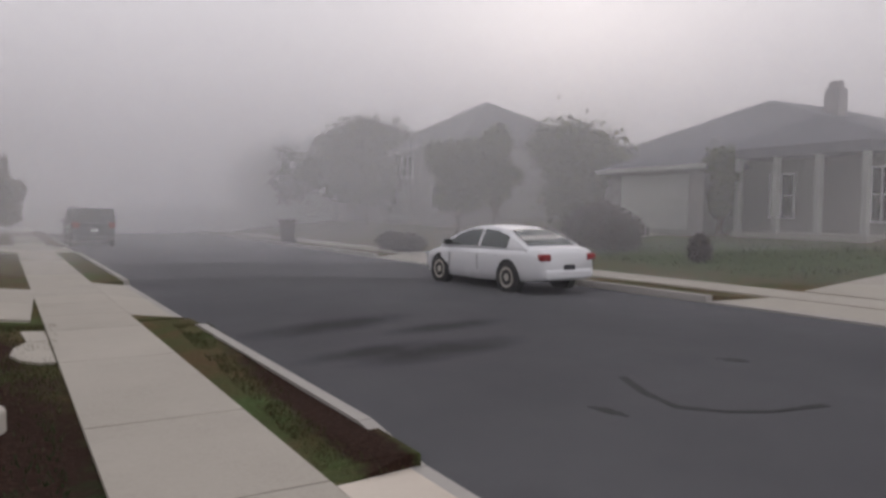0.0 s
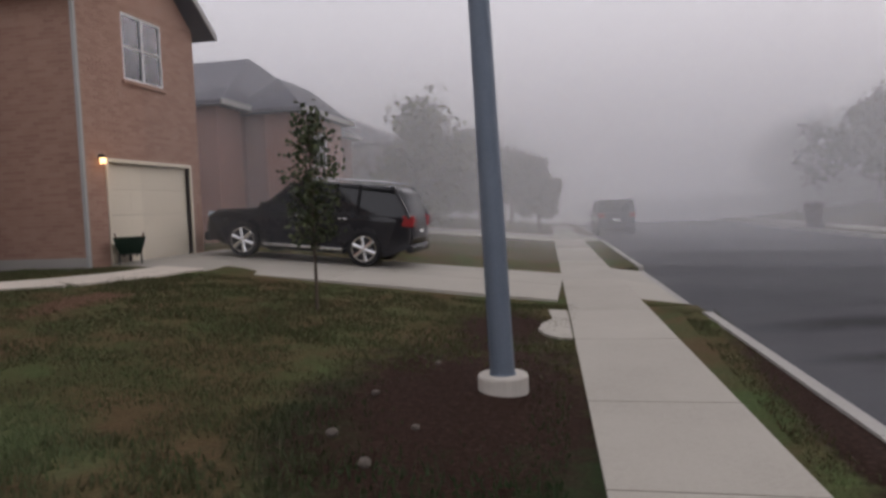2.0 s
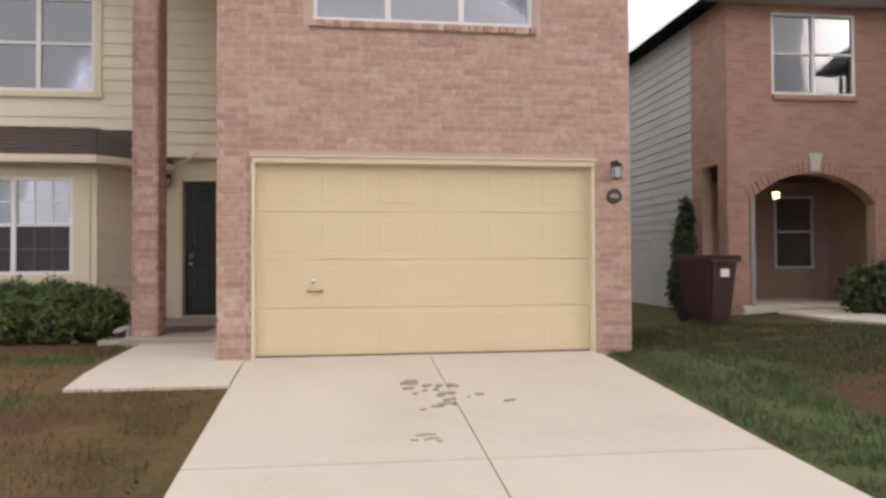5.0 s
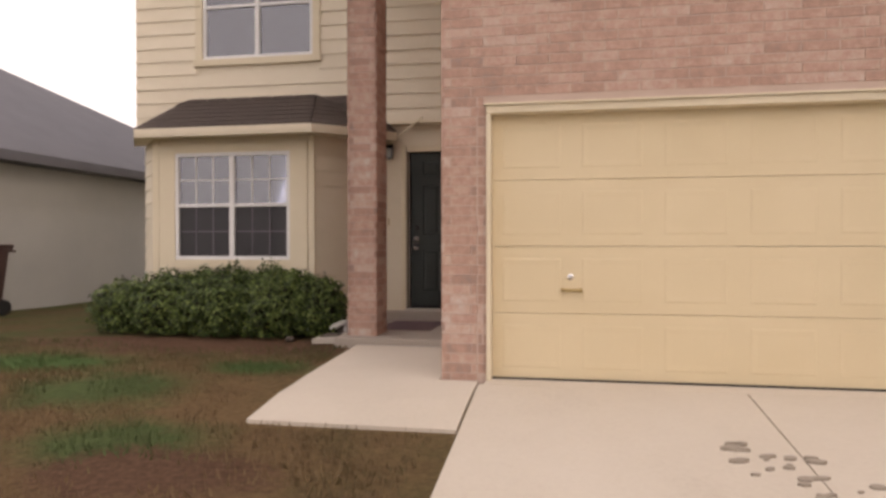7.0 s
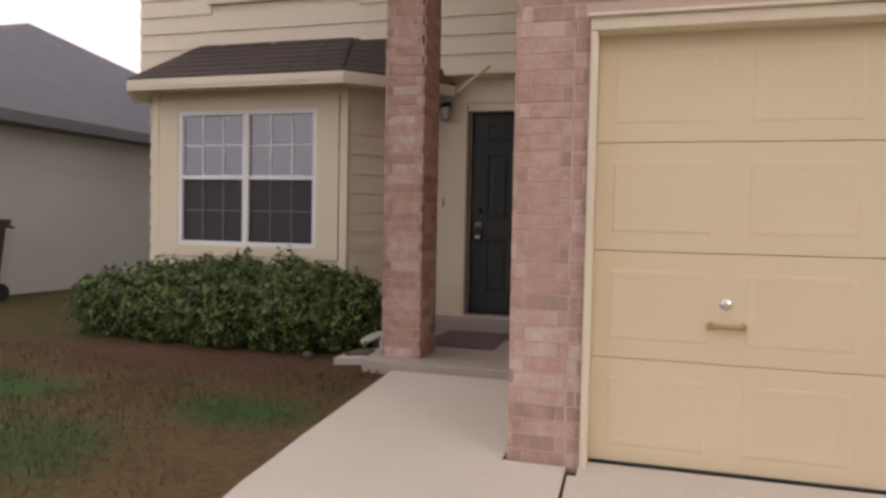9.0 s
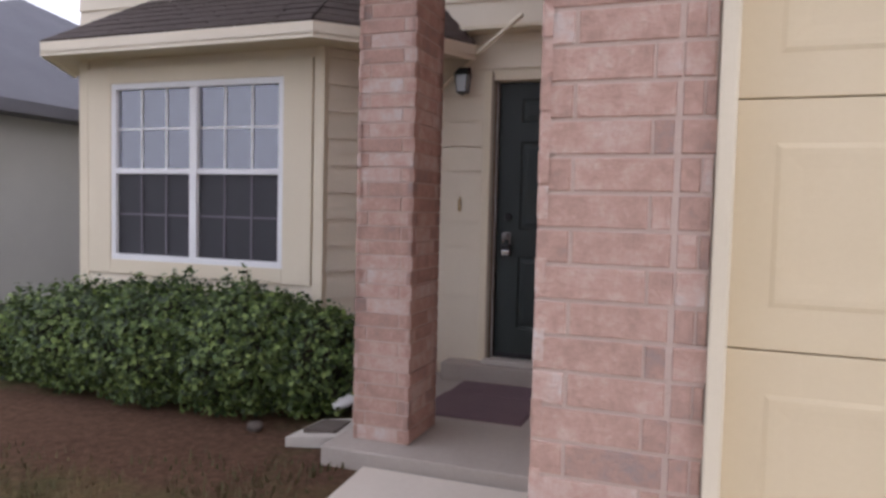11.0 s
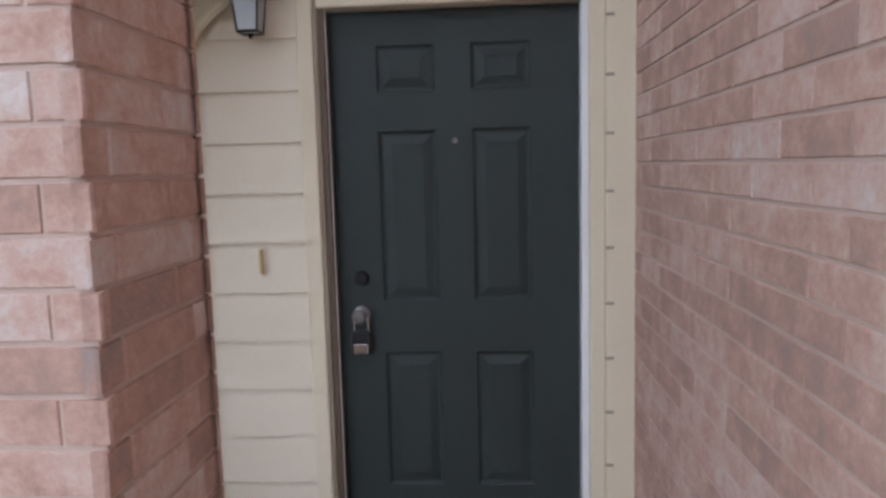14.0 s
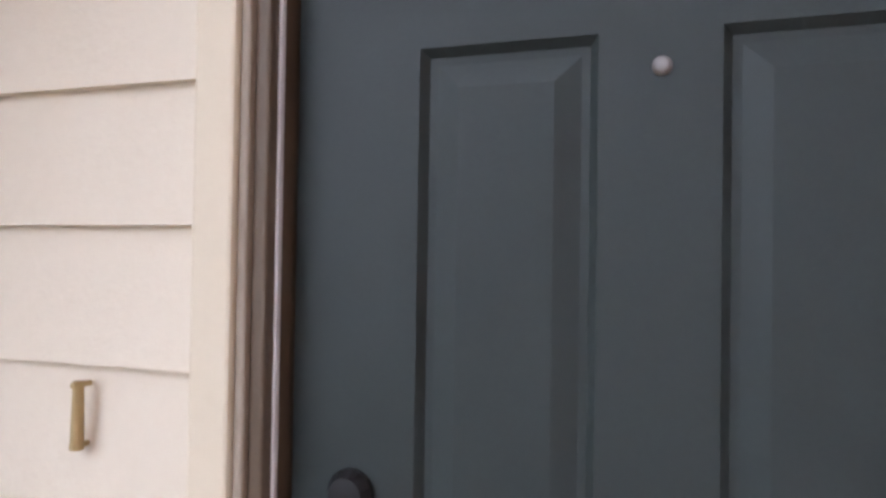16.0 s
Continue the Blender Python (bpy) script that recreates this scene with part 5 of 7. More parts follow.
hedge("clipped dark green leafy hedge under the bay window",
      [(-6.62, 2.52, 0.27, 0.48, 0.36, 0.34), (-6.0, 2.46, 0.32, 0.58, 0.42, 0.40), (-5.3, 2.42, 0.34, 0.60, 0.45, 0.43), (-4.65, 2.44, 0.36, 0.54, 0.43, 0.43), (-4.17, 2.52, 0.32, 0.36, 0.36, 0.36)],
      48000, 0.038, 7, 0.0)
hedge("low dark hedge before the neighbour's front wall",
      [(7.55, 2.65, 0.52, 0.62, 0.5, 0.46), (8.2, 2.6, 0.58, 0.7, 0.55, 0.5), (8.9, 2.55, 0.6, 0.7, 0.55, 0.52), (9.65, 2.5, 0.6, 0.65, 0.55, 0.52)], 9000, 0.085, 8, 0.15, M_FOLIAGE_D)


def tree(label, x, y, height, crown, seed, material=None, count=6000, leaf=0.22, trunk=0.14, base=None):
    """A tapered trunk with forking limbs and an uneven crown of leaf clumps; crown: radius, and the height at which it starts."""
    rnd = random.Random(seed)
    z0 = ground_z(x, y) - 0.05 if base is None else base
    t = tagged(thing("tree", label, "tree"))
    bm = bmesh.new()
    cr, cs = crown
    fork = z0 + cs + 0.15 * (height - cs)
    add_tube(bm, (x, y, z0), (x + rnd.uniform(-0.1, 0.1), y, fork), trunk, trunk * 0.7, 9)
    blobs = []
    for k in range(16):
        a = 2.4 * k + rnd.uniform(-0.3, 0.3)
        h = rnd.uniform(cs + 0.25 * (height - cs), height * 0.93)
        rr = cr * rnd.uniform(0.1, 0.62) * math.sin(math.pi * min(max((h - cs * 0.6) / (height - cs * 0.6), 0.15), 0.85))
        tip = (x + rr * math.cos(a), y + rr * math.sin(a), z0 + h)
        add_tube(bm, (x, y, fork - 0.3 * rnd.random()), tip, trunk * 0.4, trunk * 0.12, 6)
        for _ in range(2):
            b = cr * rnd.uniform(0.20, 0.44)
            blobs.append((tip[0] + rnd.gauss(0, 0.2) * cr, tip[1] + rnd.gauss(0, 0.2) * cr, tip[2] + rnd.gauss(0, 0.16) * cr, b, b, b * rnd.uniform(0.6, 1.0)))
    part("trunk", bm, M_BARK, t)
    leaf_cloud("crown", blobs, count, leaf, material or M_FOLIAGE_T, t, seed, 0.05, None, 1.0)
    return t


def sapling(x, y):
    rnd = random.Random(31)
    z0 = ground_z(x, y)
    t = tagged(thing("young_tree", "thin young tree with a narrow dark crown on the lawn", "tree"))
    bm = bmesh.new()
    add_tube(bm, (x, y, z0 - 0.05), (x + 0.02, y, z0 + 2.75), 0.028, 0.010, 8)
    blobs = []
    for k in range(30):
        h = 0.95 + 1.85 * k / 30
        a = k * 2.4
        w = 0.38 * (1 - ((h - 1.25) / 1.75) ** 2 * 0.9) * rnd.uniform(0.6, 1.1)
        tip = (x + w * math.cos(a), y + w * math.sin(a), z0 + h + 0.12)
        add_tube(bm, (x, y, z0 + h - 0.15), tip, 0.009, 0.004, 5)
        blobs.append((*tip, 0.19, 0.19, 0.15))
        blobs.append((x + 0.5 * w * math.cos(a), y + 0.5 * w * math.sin(a), z0 + h, 0.2, 0.2, 0.17))
    part("trunk", bm, M_BARK, t)
    leaf_cloud("crown", blobs, 1200, 0.08, M_FOLIAGE_D, t, 32, 0.1, None, 0.8)


sapling(8.6, -5.2)


# ---- street light pole ----
def light_pole(x, y):
    p = tagged(thing("street_lamp", "tall blue-grey steel street light pole on a round concrete footing", "street lamp"))
    z = ground_z(x, y) - 0.02
    part("footing", lathe([(0.235, z - 0.3), (0.235, z + 0.14), (0.225, z + 0.16), (0.17, z + 0.165)], 28, (x, y, 0)), M_STONE, p, "round pale concrete footing")
    lean = Vector((-0.10, 0.22, 8.2))
    base = Vector((x - 0.02, y, z + 0.12))
    part("shaft", tube(base, base + lean, 0.115, 0.07, 20), M_STEEL, p)
    bm = bmesh.new()
    add_lathe(bm, [(0.17, 0), (0.17, 0.025), (0.13, 0.03), (0.12, 0.06)], 20, base)
    part("base_plate", bm, M_STEEL, p)
    top = base + lean
    part("arm", tube(top - Vector((0, 0, 0.1)), top + Vector((0.1, -2.0, 0.35)), 0.04, 0.03, 12), M_STEEL, p)
    part("lamp_head", box(top.x - 0.02, top.x + 0.22, top.y - 2.6, top.y - 1.95, top.z + 0.28, top.z + 0.42, 0.04), M_STEEL, p)


light_pole(5.34, -8.27)


# ---- neighbour's house ----
NZ = 0.12


def neighbour():
    h = tagged(thing("house", "two-storey red-brown brick house with an arched porch and lit lamps", "house"))
    FY, GY = 4.0, 0.3
    X0, X1, GXa, GXb = 5.72, 10.88, 10.88, 15.15
    top = 5.62
    # front wall with the arch, the windows cut through
    AX0, AX1, AZ, AR = 6.13, 8.56, 2.02, 2.57
    bm = wall_with_holes(X0 + 0.012, X1, FY + 0.012, FY + 0.25, -0.4, top, [(AX0, AX1, -0.4, AR), (6.59, 8.2, 3.96, 5.42), (9.46, 10.06, 2.28, 3.78)])
    front = part("wall", bm, M_MORTAR_N, h)
    bm = bmesh.new()
    n = 16
    for k in range(n):
        t0, t1 = k / n, (k + 1) / n
        xa, xb = AX0 + (AX1 - AX0) * t0, AX0 + (AX1 - AX0) * t1
        za = AZ + (AR - AZ) * math.sin(math.pi * t0) ** 0.7
        zb = AZ + (AR - AZ) * math.sin(math.pi * t1) ** 0.7
        v = [(xa, FY + 0.004, za), (xb, FY + 0.004, zb), (xb, FY + 0.004, AR + 0.03), (xa, FY + 0.004, AR + 0.03)]
        w = [(a, FY + 0.25, c) for a, b, c in v]
        vs = [bm.verts.new(p) for p in v + w]
        for f in ((0, 1, 2, 3), (4, 7, 6, 5), (0, 4, 5, 1), (2, 6, 7, 3)):
            bm.faces.new([vs[i] for i in f])
    bmesh.ops.remove_doubles(bm, verts=bm.verts[:], dist=0.0005)
    part("arch", bm, M_BRICK_N, h, "segmental brick arch over the porch")
    for k in range(26):
        t = (k + 0.5) / 26
        xm = AX0 + (AX1 - AX0) * t
        zm = AZ + (AR - AZ) * math.sin(math.pi * t) ** 0.7
        a = math.atan2((AR - AZ) * 2.2 * math.cos(math.pi * t), (AX1 - AX0))
        bm = bmesh.new()
        add_box(bm, -0.04, 0.04, FY - 0.015, FY + 0.03, 0.0, 0.2, 0, Matrix.Translation((xm, 0, zm)) @ Matrix.Rotation(-a, 4, "Y"))
        part("voussoir", bm, M_BRICK_N, h)
    part("keystone", faces_bm([(7.29, FY - 0.04, 2.6), (7.45, FY - 0.04, 2.6), (7.50, FY - 0.04, 2.92), (7.24, FY - 0.04, 2.92), (7.29, FY + 0.02, 2.6), (7.45, FY + 0.02, 2.6), (7.50, FY + 0.02, 2.92), (7.24, FY + 0.02, 2.92)], [(0, 1, 2, 3), (0, 4, 5, 1), (1, 5, 6, 2), (2, 6, 7, 3), (3, 7, 4, 0)]), M_STONE, h, "pale keystone")
    # porch recess: back wall with a window, side walls, ceiling, floor
    part("porch_wall", box(6.0, 9.6, FY + 2.6, FY + 2.7, 0.1, 2.9), M_MORTAR_N, h)
    part("porch_wall", box(9.5, 9.6, FY + 0.25, FY + 2.6, 0.1, 2.9), M_MORTAR_N, h)
    part("porch_wall", box(6.0, 6.12, 5.3, FY + 2.6, 0.1, 2.9), M_MORTAR_N, h)
    part("porch_ceiling", box(5.9, 9.6, FY + 0.25, FY + 2.7, 2.7, 2.8), M_BROWNPLASTIC, h)
    part("porch_floor", box(5.95, 8.75, FY - 0.1, FY + 2.6, 0.0, 0.22, 0.01), M_CONC, h)
    # garage wing
    gw = part("wall", wall_with_holes(GXa + 0.012, GXb, GY + 0.012, GY + 0.25, -0.5, top, [(11.65, 14.65, -0.1, 2.25), (12.37, 13.79, 4.02, 5.42)]), M_MORTAR_N, h)
    side = part("wall", box(GXa + 0.012, GXa + 0.25, GY + 0.25, FY + 0.25, -0.5, top), M_MORTAR_N, h)
    gab = part("gable", faces_bm([(GXa, GY + 0.014, top), (GXb, GY + 0.014, top), ((GXa + GXb) / 2, GY + 0.014, top + 1.75), (GXa, GY + 0.24, top), (GXb, GY + 0.24, top), ((GXa + GXb) / 2, GY + 0.24, top + 1.75)], [(0, 1, 2), (3, 5, 4), (0, 3, 4, 1), (1, 4, 5, 2), (2, 5, 3, 0)]), M_BRICK_N, h)
    part("wall", box(GXb - 0.25, GXb, GY + 0.25, 12.0, -0.5, top), M_GREYSIDE, h, "grey siding side wall")
    # west side: a brick return and grey lapped siding behind
    part("wall", box(X0 + 0.012, X0 + 0.2, FY + 0.25, 4.34, -0.4, 2.75), M_MORTAR_N, h)
    part("wall", box(X0 + 0.012, X0 + 0.2, 4.92, 5.3, -0.4, 2.75), M_MORTAR_N, h)
    part("wall", box(X0 + 0.012, X0 + 0.2, FY + 0.25, 5.3, 2.75, top), M_MORTAR_N, h)
    sw = part("wall", box(X0 + 0.02, X0 + 0.2, 5.3, 12.0, -0.4, top), M_GREYSIDE, h, "grey siding side wall")
    siding("n", 6.7, 0.0, top, wall_frame(X0 + 0.02, 12.0, 0, -1), M_GREYSIDE, sw)
    part("wall", box(X0 + 0.2, GXb - 0.25, 11.8, 12.0, -0.4, top), M_GREYSIDE, h)
    BRICK_JOBS.append(("n_front", h, wall_frame(X0, FY + 0.012, 1, 0), brick_cells(X1 - X0, 0.05, top, [(AX0 - X0 - 0.02, AX1 - X0 + 0.02, -1, AR + 0.02), (0.87, 2.48, 3.96, 5.42), (3.74, 4.34, 2.28, 3.78)], seed=51)))
    BRICK_JOBS.append(("n_side", h, wall_frame(GXa + 0.012, FY + 0.1, 0, -1), brick_cells(FY + 0.1 - GY, 0.35, top, seed=52)))
    BRICK_JOBS.append(("n_garage", h, wall_frame(GXa, GY + 0.012, 1, 0), brick_cells(GXb - GXa, -0.05, top, [(0.69, 3.85, -1, 2.3), (1.49, 2.91, 4.02, 5.42)], seed=53)))
    BRICK_JOBS.append(("n_west", h, wall_frame(X0 + 0.012, 5.3, 0, -1), brick_cells(1.3, 0.0, top, [(0.37, 0.97, -1, 2.76)], seed=54)))
    part("plinth", box(GXa - 0.015, GXa + 0.05, GY, FY, -0.4, 0.38), M_KERB, h, "pale concrete footing")
    # roofs
    bm = faces_bm([(X0 - 0.4, FY - 0.45, top), (GXa + 1, FY - 0.45, top), (GXa + 1, 8.0, top + 2.0), (X0 + 2.2, 8.0, top + 2.0), (X0 - 0.4, 12.4, top), (GXb + 0.4, 12.4, top), (GXb - 1.5, 8.0, top + 2.0)], [(0, 1, 2, 3), (0, 3, 4), (3, 2, 6, 5, 4)])
    part("roof", bm, M_SHINGLE_G, h)
    xm = (GXa + GXb) / 2
    rw = 2.55
    rise = 1.75 + 0.15
    bm = faces_bm([(xm - rw, GY - 0.4, top - 0.02), (xm, GY - 0.4, top + rise), (xm + rw, GY - 0.4, top - 0.02), (xm - rw, 9.0, top - 0.02), (xm, 9.0, top + rise), (xm + rw, 9.0, top - 0.02),
                   (xm - rw, GY - 0.4, top - 0.16), (xm, GY - 0.4, top + rise - 0.16), (xm + rw, GY - 0.4, top - 0.16), (xm - rw, 9.0, top - 0.16), (xm, 9.0, top + rise - 0.16), (xm + rw, 9.0, top - 0.16)],
                  [(0, 1, 4, 3), (1, 2, 5, 4), (6, 9, 10, 7), (7, 10, 11, 8), (0, 6, 7, 1), (1, 7, 8, 2), (0, 3, 9, 6), (2, 8, 11, 5)])
    part("roof", bm, M_SHINGLE_G, h)
    for s in (-1, 1):
        bm = faces_bm([(xm, GY - 0.43, top + rise + 0.02), (xm + s * (rw + 0.02), GY - 0.43, top), (xm + s * (rw + 0.02), GY - 0.43, top - 0.19), (xm, GY - 0.43, top + rise - 0.2), (xm, GY - 0.40, top + rise + 0.02), (xm + s * (rw + 0.02), GY - 0.40, top), (xm + s * (rw + 0.02), GY - 0.40, top - 0.19), (xm, GY - 0.40, top + rise - 0.2)], [(0, 1, 2, 3), (4, 7, 6, 5), (0, 4, 5, 1), (3, 2, 6, 7), (1, 5, 6, 2)])
        part("bargeboard", bm, M_GREYSIDE, h)
    part("gutter", box(X0 - 0.45, GXa - 0.3, FY - 0.52, FY - 0.42, top - 0.07, top + 0.05, 0.01), M_GREYSIDE, h)
    part("gutter", box(xm - rw - 0.09, xm - rw + 0.01, GY - 0.4, FY - 0.4, top - 0.12, top - 0.01, 0.01), M_GREYSIDE, h)
    part("soffit", box(X0 - 0.38, GXa, FY - 0.42, FY, top - 0.06, top - 0.03), M_GREYSIDE, h)
    part("soffit", box(xm - rw, GXa, GY - 0.3, FY - 0.4, top - 0.18, top - 0.15), M_GREYSIDE, h)
    pipe = part("downspout", box(GXa - 0.09, GXa - 0.02, GY - 0.10, GY - 0.02, 0.1, top - 0.12, 0.008), M_GREYSIDE, h, "pale square downspout")
    for k, (a, b) in enumerate(((AX0 + 0.0, 0.0),)):
        part("porch_post", box(6.14, 6.22, FY - 0.02, FY + 0.05, 0.2, 2.1, 0.004), M_FARWALL, h, "slim dull edge board at the arch")
    part("trim", box(11.57, 11.65, GY - 0.02, GY + 0.2, 0.0, 2.33, 0.005), M_SIDING, h)
    part("trim", box(14.65, 14.73, GY - 0.02, GY + 0.2, 0.0, 2.33, 0.005), M_SIDING, h)
    part("trim", box(11.65, 14.65, GY - 0.021, GY + 0.2, 2.25, 2.33, 0.005), M_SIDING, h)
    for args in ((6.59, 8.2, 3.86), (9.40, 10.12, 2.18), (12.30, 13.86, 3.92)):
        y = GY if args[0] > 11 else FY
        part("window_sill", box(args[0], args[1], y - 0.05, y + 0.04, args[2], args[2] + 0.09, 0.006), M_BRICK_N, h)
    return h


neighbour()
garage_door(11.65, 14.65, 0.42, 0.10, 2.25, "closed pale grey-beige garage door of the next house", 4, M_SIDING)
window("window_4", 6.59, 8.2, 3.96, 5.42, 4.035, "white twin upper window with a half-lowered white blind", grille=False, blind=0.5, screen=False)
window("window_5", 9.46, 10.06, 2.28, 3.78, 4.10, "narrow white stair window in red brick", cols=1, grille=False, screen=False)
window("window_6", 12.37, 13.79, 4.02, 5.42, 0.335, "white twin window over the neighbour's garage with a half blind", grille=False, blind=0.5, screen=False)
window("window_7", 8.2, 9.1, 0.85, 2.4, 6.52, "porch window with a pale lower rail", cols=1, grille=False, screen=False)
wall_lantern(6.98, 4.62, 2.22, True, "lit warm wall lantern inside the arched porch")
wall_lantern(11.40, 0.30, 2.26, True, "lit warm wall lantern beside the neighbour's garage")
for x, y, z, e in ((6.98, 4.55, 2.15, 1.0), (11.40, 0.12, 2.2, 0.9)):
    lp = new("lantern_light", bpy.data.lights.new("lantern_light", "POINT"))
    lp.data.energy, lp.data.color, lp.data.shadow_soft_size = e, (1.0, 0.6, 0.28), 0.05
    lp.location = (x, y - 0.12, z)


zb = ground_z(5.35, 5.15)
hedge("tall slim dark shrub against the grey siding", [(5.38, 5.1, zb + 0.5, 0.24, 0.26, 0.55), (5.42, 5.05, zb + 1.2, 0.22, 0.22, 0.6), (5.46, 5.0, zb + 1.75, 0.15, 0.15, 0.42)], 4500, 0.06, 84, zb, M_FOLIAGE_D, "shrub", "shrub")


def wheelie_bin(x, y, turn, label, s=1.0):
    b = tagged(thing("wheelie_bin", label, "bin", at=pose(x, y, ground_z(x, y), 0, 0, turn)))
    w0, w1, d0, d1, h = 0.24 * s, 0.31 * s, 0.26 * s, 0.36 * s, 1.02 * s
    lo = [(-w0, -d0), (w0, -d0), (w0, d0), (-w0, d0)]
    hi = [(-w1, -d1), (w1, -d1), (w1, d1), (-w1, d1)]
    bm = bmesh.new()
    v = [bm.verts.new((a, c, 0.04)) for a, c in lo] + [bm.verts.new((a, c, h)) for a, c in hi] + [bm.verts.new((a * 1.07, c * 1.07, h)) for a, c in hi] + [bm.verts.new((a * 1.07, c * 1.07, h - 0.06)) for a, c in hi]
    bm.faces.new(v[:4][::-1])
    for k in (0, 4, 8):
        for i in range(4):
            j = (i + 1) % 4
            bm.faces.new((v[k + i], v[k + j], v[k + 4 + j], v[k + 4 + i]))
    bmesh.ops.bevel(bm, geom=[e for e in bm.edges if abs(e.verts[0].co.z - e.verts[1].co.z) > 0.5], offset=0.04, segments=2, affect="EDGES")
    part("body", bm, M_BROWNPLASTIC, b)
    bm = bmesh.new()
    add_box(bm, -w1 * 1.09, w1 * 1.09, -d1 * 1.1, d1 * 1.12, h + 0.002, h + 0.055, 0.018)
    part("lid", bm, M_BROWNPLASTIC, b)
    part("bar", tube((-w1 * 0.9, d1 * 1.22, h - 0.05), (w1 * 0.9, d1 * 1.22, h - 0.05), 0.016, sides=10), M_BROWNPLASTIC, b)
    for sx in (-1, 1):
        wh = part("wheel", lathe([(0.10, -0.03), (0.12, -0.02), (0.12, 0.02), (0.10, 0.03)], 18, (sx * w0 * 1.02, d0 * 1.05, 0.12), "X"), M_RUBBER, b)
    part("sticker", box(-0.10, 0.08, -d1 * 1.0 - 0.004, -d1 * 0.97, h * 0.72, h * 0.84), M_WHITE, b, "small white label")
    return b


wheelie_bin(4.85, 3.1, 20, "brown plastic wheelie bin beside the neighbour's corner")
wheelie_bin(-10.0, 3.7, -25, "dark wheelie bin at the side of the house next door")
wheelie_bin(35.2, -19.75, 160, "dark wheelie bin standing in the street by the far kerb", 1.15)


def toy_cart(x, y):
    z = ground_z(x, y) + 0.02
    t = tagged(thing("wheelbarrow", "small dark green wheelbarrow leaning by the garage", "wheelbarrow", at=pose(x, y, z, 0, 0, 35)))
    part("tray", faces_bm([(-0.32, -0.2, 0.22), (0.3, -0.2, 0.16), (0.3, 0.2, 0.16), (-0.32, 0.2, 0.22), (-0.46, -0.3, 0.55), (0.42, -0.28, 0.36), (0.42, 0.28, 0.36), (-0.46, 0.3, 0.55)], [(0, 3, 2, 1), (0, 1, 5, 4), (1, 2, 6, 5), (2, 3, 7, 6), (3, 0, 4, 7)]), M_GREENPLASTIC, t)
    for s in (-1, 1):
        part("handle", tube((0.5, s * 0.12, 0.12), (-0.62, s * 0.26, 0.62), 0.016, sides=8), M_WOODFENCE, t)
        part("leg", tube((-0.25, s * 0.2, 0.26), (-0.34, s * 0.2, 0.0), 0.014, sides=8), M_BLACKMETAL, t)
    part("wheel", lathe([(0.12, -0.03), (0.15, -0.02), (0.15, 0.02), (0.12, 0.03)], 18, (0.5, 0, 0.15), "Y"), M_RUBBER, t)
    return t


toy_cart(11.75, 0.0)


